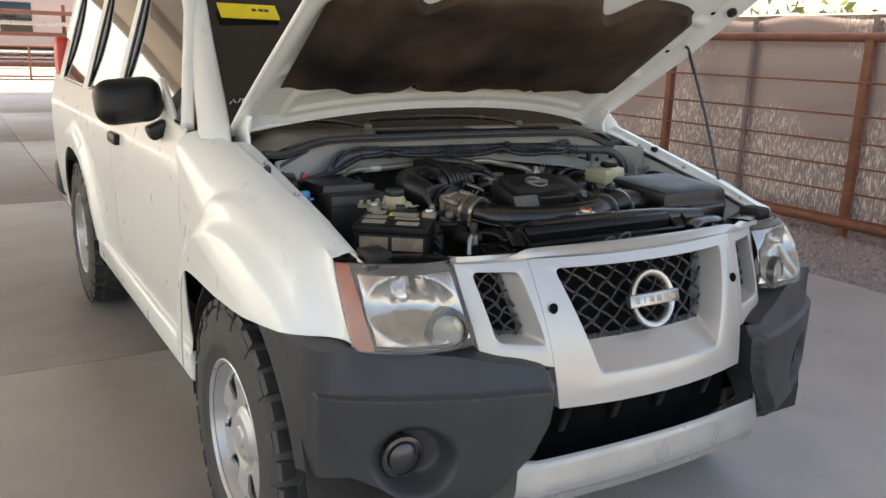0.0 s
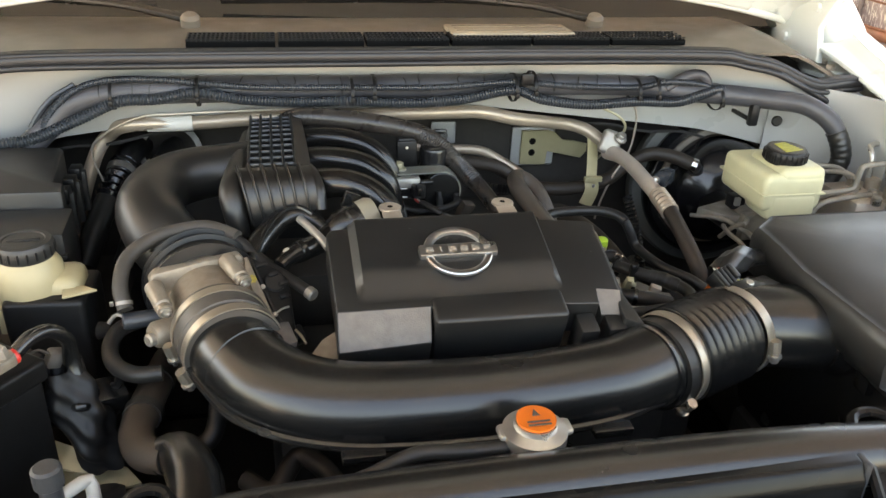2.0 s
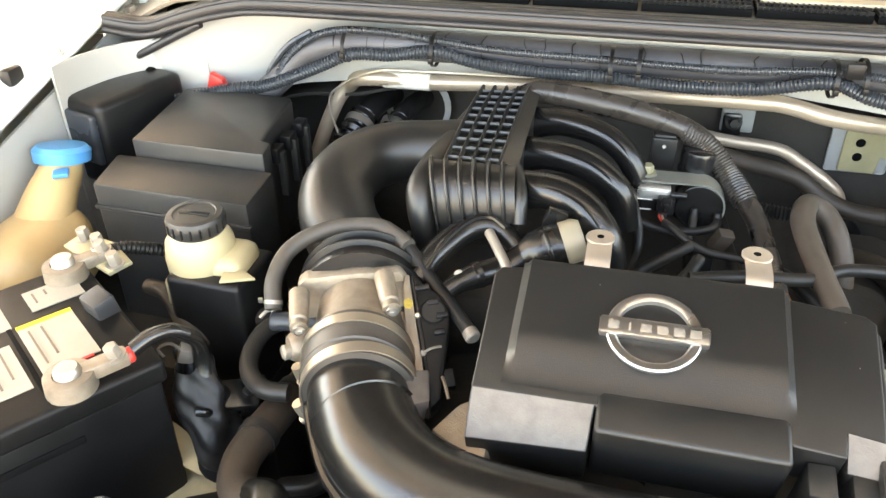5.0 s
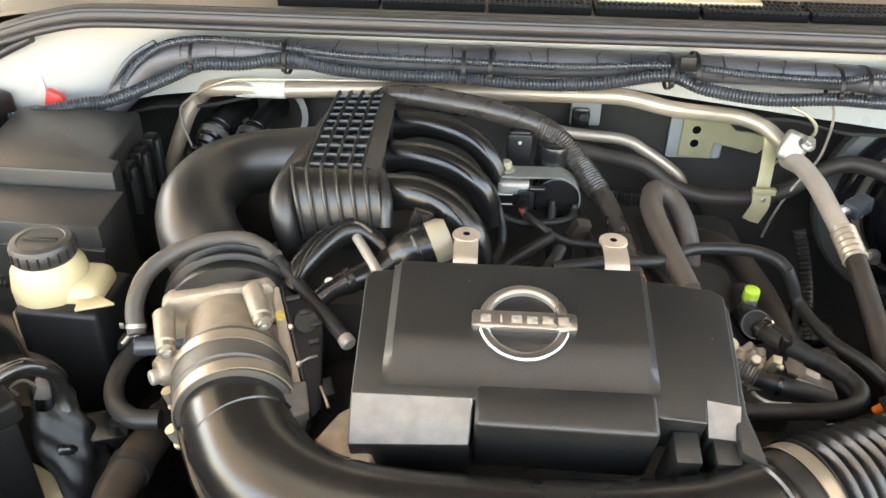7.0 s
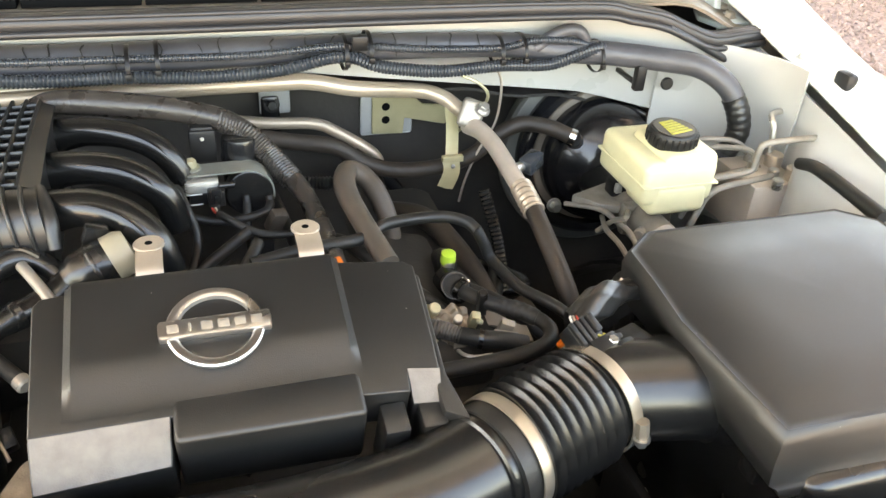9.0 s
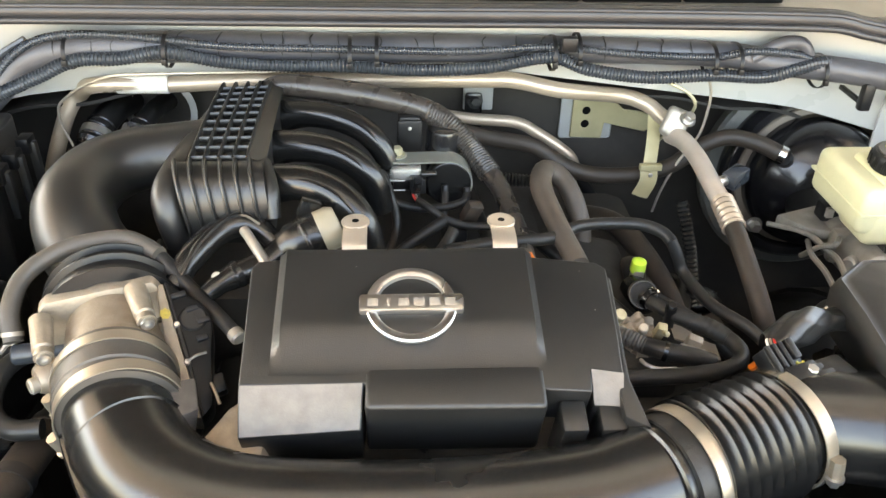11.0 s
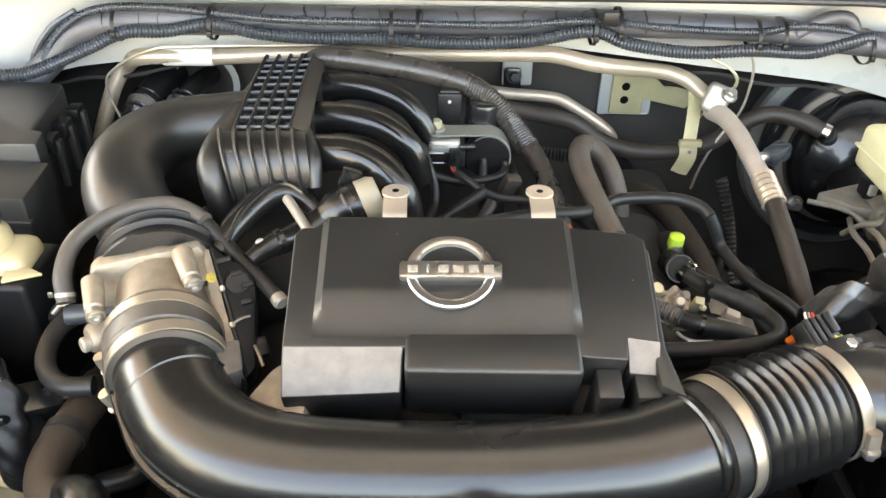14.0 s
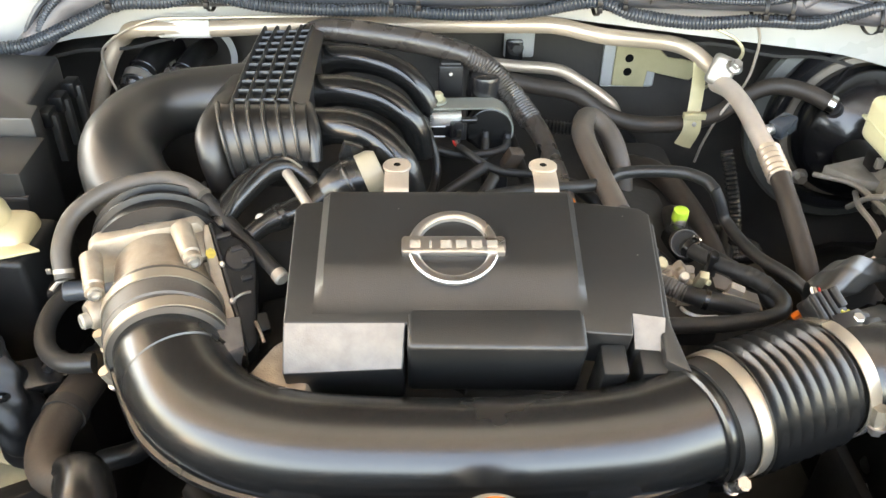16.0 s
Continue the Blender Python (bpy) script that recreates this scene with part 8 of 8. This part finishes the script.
for x, z in ((-0.385, 1.105), (-0.278, 1.107), (-0.075, 1.103), (0.157, 1.105), (0.345, 1.098), (0.185, 1.108), (-0.045, 1.106), (0.375, 1.098), (0.48, 1.085)):
    tie = part("cable_tie", lathe([(0.030, -0.0022), (0.0313, -0.0022), (0.0313, 0.0022), (0.030, 0.0022)], 26, Matrix.Translation((x, 0.273, z - 0.001)) @ Matrix.Rotation(radians(90), 4, "Y") @ Matrix.Diagonal((0.64, 0.84, 1, 1)), True), PLASTIC, harness)
    part("tie_head", box(x - 0.003, x + 0.003, 0.244, 0.250, z - 0.010, z - 0.003, 0.001), PLASTIC, tie)
part("clip", xform(box(-0.009, 0.009, -0.003, 0.003, -0.008, 0.009, 0.002), pose(0.172, 0.252, 1.120)), PLASTIC, harness)
part("ground_wire", tube([(0.30, 0.268, 1.070), (0.325, 0.265, 1.058), (0.338, 0.268, 1.040), (0.335, 0.29, 1.01), (0.32, 0.32, 0.97)], 0.0020, 8, 0.005), ZINC, harness)
part("thin_cord", tube([(0.345, 0.268, 1.078), (0.356, 0.274, 1.058), (0.360, 0.280, 1.030), (0.356, 0.282, 0.995), (0.335, 0.282, 0.955), (0.322, 0.284, 0.915), (0.318, 0.29, 0.88)], 0.0017, 8, 0.006), BRACKET, harness)
part("thin_cord", tube([(-0.41, 0.30, 0.94), (-0.43, 0.305, 1.01), (-0.41, 0.30, 1.04), (-0.36, 0.29, 1.066), (-0.31, 0.29, 1.070), (-0.15, 0.292, 1.073)], 0.0015, 8, 0.006), BRACKET, harness)

# ---- pipes along the firewall ----
ac = thing("air_conditioning_line", "champagne aluminium air conditioning line", "pipe")
part("long_pipe", tube([(-0.470, 0.30, 0.88), (-0.452, 0.31, 0.945), (-0.428, 0.325, 1.005), (-0.408, 0.33, 1.030), (-0.375, 0.302, 1.052), (-0.285, 0.302, 1.053), (-0.172, 0.302, 1.059), (-0.073, 0.302, 1.059), (0.085, 0.302, 1.060), (0.125, 0.302, 1.058), (0.178, 0.301, 1.047), (0.262, 0.325, 1.030), (0.292, 0.315, 1.024), (0.308, 0.300, 1.015), (0.316, 0.288, 1.010)], 0.0098, 16, 0.006), PIPE, ac)
part("pipe_sleeve", tube([(-0.352, 0.302, 1.053), (-0.32, 0.302, 1.053), (-0.292, 0.302, 1.053)], 0.0112, 16, 0.01), PAPER, ac, "white tape band")
part("hanger", tube([(0.302, 0.302, 1.016), (0.305, 0.300, 0.985), (0.303, 0.290, 0.955), (0.299, 0.280, 0.945)], 0.0085, 4, 0.004, flat=0.2, up=(0, -1, 0)), OLIVEPLATE, ac)
part("block_fitting", xform(box(-0.015, 0.015, -0.018, 0.018, -0.018, 0.019, 0.006, 3), pose(0.322, 0.280, 1.012, -20, 15, -25)), DULLALU, ac, "bright alloy block fitting")
part("fitting_bolt", bolt((0.330, 0.262, 1.026), (0.2, -0.5, 0.8), 0.007, 0.008), STEEL, ac)
part("suction_pipe", tube([(0.318, 0.275, 1.000), (0.324, 0.245, 1.004), (0.326, 0.20, 1.004), (0.324, 0.14, 1.0), (0.323, 0.09, 0.996)], [0.012, 0.0105, 0.0105, 0.0105, 0.0105], 16, 0.006), TANALU, ac)
part("crimp", tube([(0.324, 0.108, 0.998), (0.323, 0.09, 0.996), (0.323, 0.066, 0.991)], 0.0128, 18, pitch=0.008, depth=0.0018), PIPE, ac)
part("suction_hose", tube([(0.323, 0.068, 0.992), (0.325, 0.02, 0.972), (0.330, -0.02, 0.945), (0.34, -0.05, 0.90), (0.35, -0.06, 0.84)], 0.0102, 16, 0.006), BROWNHOSE, ac)
part("pressure_plug", xform(box(-0.009, 0.009, -0.014, 0.014, -0.009, 0.009, 0.002), pose(0.352, 0.150, 1.006, 10, 0, -55)), CONDUIT, ac)
part("plug_stem", cyl((0.330, 0.142, 1.004), (0.85, 0.4, 0), 0.006, 0.02, 12), STEEL, ac)
hp = thing("heater_pipe", "bent steel heater pipe with a rubber hose", "pipe")
part("pipe", tube([(0.03, 0.372, 0.985), (0.075, 0.365, 0.981), (0.135, 0.36, 0.978), (0.165, 0.355, 0.965), (0.200, 0.347, 0.944), (0.216, 0.344, 0.928), (0.221, 0.342, 0.90)], 0.0078, 14, 0.006), PIPE, hp)
part("brown_hose", tube([(0.06, 0.315, 0.985), (0.10, 0.31, 0.978), (0.15, 0.30, 0.972), (0.185, 0.295, 0.950), (0.225, 0.29, 0.937), (0.28, 0.285, 0.938), (0.33, 0.29, 0.948), (0.365, 0.295, 0.972), (0.40, 0.295, 0.986), (0.435, 0.28, 0.985), (0.466, 0.262, 0.974)], 0.0105, 14, 0.006), BROWNHOSE, hp, "dusty brown rubber hose")
part("retainer_pin", cyl((0.296, 0.262, 0.950), (0, -1, 0.1), 0.003, 0.003, 10), STEEL, hp)
part("retainer", tube([(0.295, 0.275, 0.960), (0.297, 0.268, 0.940), (0.290, 0.27, 0.915)], 0.011, 4, 0.004, flat=0.2, up=(0, -1, 0)), OLIVEPLATE, hp)
part("retainer_bar", box(0.282, 0.310, 0.262, 0.270, 0.955, 0.963, 0.001), OLIVEPLATE, hp)
plate = thing("bracket_plate", "pale and olive metal bracket on the firewall", "bracket")
part("pale_plate", xform(box(-0.038, 0.038, -0.003, 0.0, -0.034, 0.034, 0.004), pose(0.248, 0.430, 0.958, 0, 0, 0)), PAINT_IN, plate)
part("olive_plate", xform(prism([(-0.024, -0.030), (0.022, -0.032), (0.024, -0.008), (0.085, -0.022), (0.095, -0.010), (0.095, 0.004), (0.070, 0.010), (0.05, 0.012), (0.035, 0.026), (0.022, 0.030), (-0.024, 0.030)], -0.004, 0.0, 0.001, 1, "xz"), pose(0.250, 0.426, 0.957)), OLIVEPLATE, plate)
for z in (0.968, 0.948):
    part("hole", cyl((0.246, 0.4225, z), (0, -1, 0), 0.006, 0.001, 16), VOIDSHADE, plate)
plate2 = thing("pipe_bracket", "dark clip bracket bolted to the firewall", "bracket")
part("white_tab", box(0.071, 0.113, 0.428, 0.432, 0.966, 1.004, 0.003), PAINT_IN, plate2)
part("black_tab", box(0.073, 0.097, 0.420, 0.425, 0.930, 0.994, 0.004), SATIN, plate2)
part("bolt", bolt((0.087, 0.420, 0.983), (0, -1, 0.2), 0.0075, 0.012), SATIN, plate2)
part("grommet_ring", lathe([(0.040, 0), (0.048, 0.006), (0.040, 0.010)], 28, aim((-0.34, 0.42, 0.97), (0, -1, 0.1))), PAINT_IN, suv)
hh = thing("heater_hoses", "black heater hoses through the firewall", "hoses")
for x in (-0.395, -0.345):
    part("hose", tube([(x + 0.01, 0.44, 0.975), (x + 0.005, 0.38, 0.985), (x - 0.005, 0.33, 0.975), (x - 0.03, 0.27, 0.93), (x - 0.05, 0.22, 0.88)], 0.017 if x < -0.37 else 0.013, 16, 0.008), RUBBER, hh)
    part("collar", tube([(x - 0.002, 0.345, 0.979), (x - 0.010, 0.315, 0.967), (x - 0.020, 0.29, 0.949)], 0.020 if x < -0.37 else 0.016, 18, pitch=0.010, depth=0.003), GLOSSBLACK, hh)
    part("clip", lathe([(0.0185, -0.005), (0.020, -0.005), (0.020, 0.005), (0.0185, 0.005)], 22, aim((x - 0.005, 0.33, 0.975), (0.2, 0.8, 0.5)), True), STEEL, hh)

# ---- radiator, its cap and the front support ----
rad = thing("radiator", "black radiator with an orange-topped cap", "radiator")
# core coloured near-black for the shade deep behind the grille
part("core", box(-0.36, 0.36, -0.415, -0.375, 0.50, 0.965, 0.004), VOIDSHADE, rad)
part("top_tank", tube([(-0.27, -0.395, 0.972), (-0.2, -0.395, 0.985), (0.0, -0.395, 0.990), (0.2, -0.395, 0.988), (0.40, -0.395, 0.975)], 0.026, 16, 0.02), SATIN, rad)
part("filler_neck", cyl((0.003, -0.352, 0.980), (0, 0, 1), 0.017, 0.024, 24), STEEL, rad)
rc = part("cap", join(lathe([(0.0245, 0.998), (0.0255, 1.001), (0.0255, 1.008), (0.0170, 1.011), (0.0165, 1.016), (0, 1.017)], 36, Matrix.Translation((0.003, -0.355, 0.003))), box(-0.026, 0.034, -0.361, -0.343, 1.004, 1.011, 0.004)), STEEL, rad, "bare metal radiator cap")
part("cap_top", lathe([(0.0156, 1.0165), (0.0156, 1.0185), (0, 1.019)], 32, Matrix.Translation((0.003, -0.355, 0.003))), ORANGE, rc, "bright orange cap disc")
for k in range(2):
    part("print_bar", box(-0.006, 0.012, -0.3655 + 0.004 * k, -0.3642 + 0.004 * k, 1.0226, 1.0234), PRINT, rc)
part("print_mark", prism([(0.000, -0.354), (0.006, -0.354), (0.003, -0.346)], 1.0228, 1.0234), PRINT, rc)
part("overflow_hose", tube([(-0.02, -0.36, 1.0), (-0.05, -0.362, 1.002), (-0.09, -0.355, 0.998), (-0.13, -0.36, 0.985), (-0.2, -0.37, 0.97)], 0.006, 10, 0.008), RUBBER, rad)
part("upper_hose", tube([(-0.302, -0.09, 0.925), (-0.306, -0.150, 0.938), (-0.311, -0.200, 0.944), (-0.313, -0.232, 0.944), (-0.303, -0.258, 0.945), (-0.282, -0.272, 0.950)], 0.0150, 18, 0.006), BROWNHOSE, rad, "dusty upper radiator hose")
part("hose_end", tube([(-0.290, -0.266, 0.945), (-0.274, -0.272, 0.953), (-0.262, -0.298, 0.958), (-0.255, -0.33, 0.957), (-0.255, -0.385, 0.950)], [0.0165, 0.0195, 0.0215, 0.0225, 0.022], 24, 0.006), SATIN, rad)
for p, w in (((-0.3112, -0.203, 0.944), (0.05, 1, -0.05)), ((-0.306, -0.145, 0.937), (0.1, 1, -0.2))):
    part("hose_clamp", lathe([(0.0152, -0.005), (0.0168, -0.005), (0.0168, 0.005), (0.0152, 0.005)], 24, aim(p, w), True), RUBBER, rad)
part("fan_shroud", thick(sheet(lambda u, v: (-0.36 + 0.72 * u, -0.345 + 0.01 * math.sin(u * 9), 0.55 + 0.40 * v), 16, 6), 0.004), MATTE, rad)
part("core_support", box(-0.30, 0.62, -0.455, -0.415, 0.925, 0.955, 0.006), DECK, suv)
bar = part("support_cover", prism([(-0.432, 0.958), (-0.432, 0.990), (-0.424, 1.004), (-0.398, 1.006), (-0.388, 0.998), (-0.384, 0.958)], -0.252, 0.246, 0.004, 3, "yz"), BARBLACK, suv, "black radiator support bar")
part("bar_ledge", prism([(-0.455, 0.955), (-0.455, 0.966), (-0.449, 0.970), (-0.434, 0.970), (-0.432, 0.955)], -0.262, 0.300, 0.002, 2, "yz"), BARBLACK, bar)
part("bar_end", box(0.2445, 0.2505, -0.428, -0.388, 0.962, 1.004, 0.002), CLAD, bar)
for x, w in ((-0.280, 0.023), (0.284, 0.028)):
    part("mount_loop", tube([(x - w, -0.448, 0.968), (x - w * 0.9, -0.410, 0.996), (x - w * 0.5, -0.374, 1.004), (x + w * 0.5, -0.374, 1.004), (x + w * 0.9, -0.410, 0.996), (x + w, -0.448, 0.968)], 0.0045, 8, 0.006), BARBLACK, bar)
    part("mount_strap", thick(sheet(lambda u, v, x=x, w=w: (x - w * 0.85 + 1.7 * w * u, -0.446 + 0.066 * v, 0.966 + 0.033 * math.sin(min(1.0, v * 1.15) * 1.57)), 6, 10), 0.004), BARBLACK, bar)
    part("mount_bolt", bolt((x, -0.392, 0.998), (0, -0.1, 1), 0.008, 0.008), BARBLACK, bar)
part("white_tag", box(-0.175, -0.118, -0.3885, -0.3865, 1.0035, 1.010, 0.0005), BRACKET, bar)


def deck_pt(u, v):
    x = (-1 + 2 * u) * 0.70
    yn = -0.578 + 0.22 * x * x + 0.040 * smooth01((abs(x) - 0.30) / 0.14)
    return (x, yn + (-0.452 - yn) * v, 0.960 - 0.016 * math.sin(v * 3.1))


part("front_deck", thick(sheet(deck_pt, 60, 8), 0.005), DECK, suv, "black plastic panel behind the grille")
part("deck_pad", prism([(-0.318, -0.418), (-0.244, -0.422), (-0.252, -0.500), (-0.262, -0.510), (-0.304, -0.508), (-0.314, -0.496)], 0.945, 0.966, 0.005, 3), DECK, suv, "raised pad on the front panel")
for x0, y0, x1, y1 in ((-0.318, -0.415, -0.310, -0.500), (-0.243, -0.420, -0.254, -0.503), (-0.180, -0.425, -0.183, -0.535), (-0.168, -0.425, -0.171, -0.538), (-0.380, -0.415, -0.378, -0.470), (0.186, -0.442, 0.194, -0.556), (0.42, -0.43, 0.45, -0.52)):
    part("deck_rib", tube([(x0, y0, 0.964), ((x0 + x1) / 2, (y0 + y1) / 2, 0.9555), (x1, y1, 0.962)], 0.0036, 8, 0.008), BARBLACK, suv)
# flat black slab that paints the shade of the latch opening
opening = part("opening_shade", prism([(-0.130, -0.530), (-0.120, -0.478), (-0.060, -0.472), (-0.040, -0.462), (0.040, -0.466), (0.060, -0.474), (0.150, -0.474), (0.168, -0.490), (0.150, -0.545), (0.0, -0.556), (-0.110, -0.548)], 0.9480, 0.9530, 0.001, 1), VOIDSHADE, suv, "black slab painted as the shade of the latch opening")
part("opening_lip", tube([(-0.150, -0.470, 0.960), (-0.110, -0.470, 0.959), (-0.060, -0.466, 0.959), (-0.040, -0.456, 0.960), (0.0, -0.462, 0.959), (0.040, -0.459, 0.960), (0.060, -0.468, 0.959), (0.110, -0.466, 0.959), (0.162, -0.470, 0.959), (0.178, -0.500, 0.957), (0.160, -0.548, 0.959)], 0.0036, 8, 0.008), BARBLACK, opening)
latch = part("hood_latch", prism([(-0.045, -0.520), (0.030, -0.524), (0.044, -0.500), (0.030, -0.482), (-0.036, -0.480)], 0.940, 0.962, 0.004, 2), MATTE, suv, "dark steel hood latch")
part("latch_hook", tube([(-0.012, -0.500, 0.96), (-0.010, -0.512, 0.982), (0.012, -0.516, 0.986), (0.022, -0.508, 0.964)], 0.0035, 8, 0.005), GREYPLATE, latch)
for x, y, r in ((-0.030, -0.512, 0.008), (0.006, -0.492, 0.007), (0.030, -0.505, 0.009)):
    part("latch_rivet", cyl((x, y, 0.960), (0.1, -0.2, 1), r, 0.007, 14, 0.002), GREYPLATE, latch)
part("latch_spring", tube([(-0.050, -0.495, 0.964), (-0.030, -0.488, 0.970), (-0.008, -0.482, 0.968)], 0.005, 10, pitch=0.0045, depth=0.0015), GREYPLATE, latch)
part("olive_panel", thick(sheet(lambda u, v: (0.225 + 0.135 * u, -0.545 + 0.062 * v + 0.04 * u, 0.9605 - 0.004 * math.sin(v * 3)), 8, 4), 0.003), OLIVEDARK, suv, "olive plated panel under the deck")
part("deck_strut", box(-0.003, 0.003, -0.042, 0.042, 0, 0.010, 0.002), DULLALU, suv).matrix_world = pose(0.385, -0.492, 0.957, 0, 0, -24)
part("red_wire", tube([(0.39, -0.33, 0.97), (0.37, -0.35, 0.95), (0.36, -0.37, 0.93)], 0.0025, 6, 0.006), RED, suv)
for s in (-1, 1):
    part("corner_bracket", box(s * 0.66 - 0.03, s * 0.66 + 0.03, -0.43, -0.36, 0.93, 0.985, 0.006), MATTE, suv)
part("battery_tray", xform(box(-0.186, 0.0, 0.0, 0.20, 0.45, 0.784, 0.01), BTM), MATTE, suv)
part("bottle_stand", box(-0.70, -0.605, -0.10, -0.055, 0.45, 0.884, 0.01), MATTE, suv)
part("airbox_stand", box(0.36, 0.60, -0.31, -0.10, 0.45, 0.80, 0.01), MATTE, suv)
part("left_shelf", box(-0.70, -0.38, -0.06, 0.30, 0.45, 0.86, 0.01), MATTE, suv)
part("booster_mount", box(0.50, 0.57, 0.33, 0.45, 0.85, 0.97, 0.01), MATTE, suv)
part("valve_mount", box(0.60, 0.70, 0.06, 0.17, 0.45, 0.80, 0.01), MATTE, suv)
part("splash_tab", thick(sheet(lambda u, v: (-0.440 + 0.075 * u + 0.030 * v * (1 - u), -0.160 - 0.030 * u - 0.042 * v * (1 - 0.6 * u), 0.903 - 0.012 * v + 0.004 * math.sin(u * 5)), 10, 6), 0.003), PSTANK, suv, "stained cream splash tab")
# low clutter in the shadows
rk = random.Random(11)
for k in range(16):
    x, y, z = rk.uniform(-0.40, 0.33), rk.uniform(-0.30, 0.33), rk.uniform(0.86, 0.92)
    p = [(x, y, z)]
    for _ in range(4):
        p.append((p[-1][0] + rk.uniform(-0.05, 0.07), p[-1][1] + rk.uniform(-0.08, 0.05), max(0.84, p[-1][2] + rk.uniform(-0.03, 0.02))))
    part("low_hose", tube(p, rk.uniform(0.005, 0.012), 10, 0.008), rk.choice([RUBBER, BROWNHOSE, PLASTIC, SATIN]), engine)
for k in range(18):
    x, y = rk.uniform(-0.38, 0.32), rk.uniform(-0.32, 0.30)
    part("low_bracket", xform(box(-0.02, 0.02, -0.012, 0.012, -0.008, 0.008, 0.002), pose(x, y, rk.uniform(0.87, 0.93), rk.uniform(-40, 40), rk.uniform(-40, 40), rk.uniform(0, 180))), rk.choice([MATTE, ALU, PLASTIC, MATTE, BROWNHOSE]), engine)
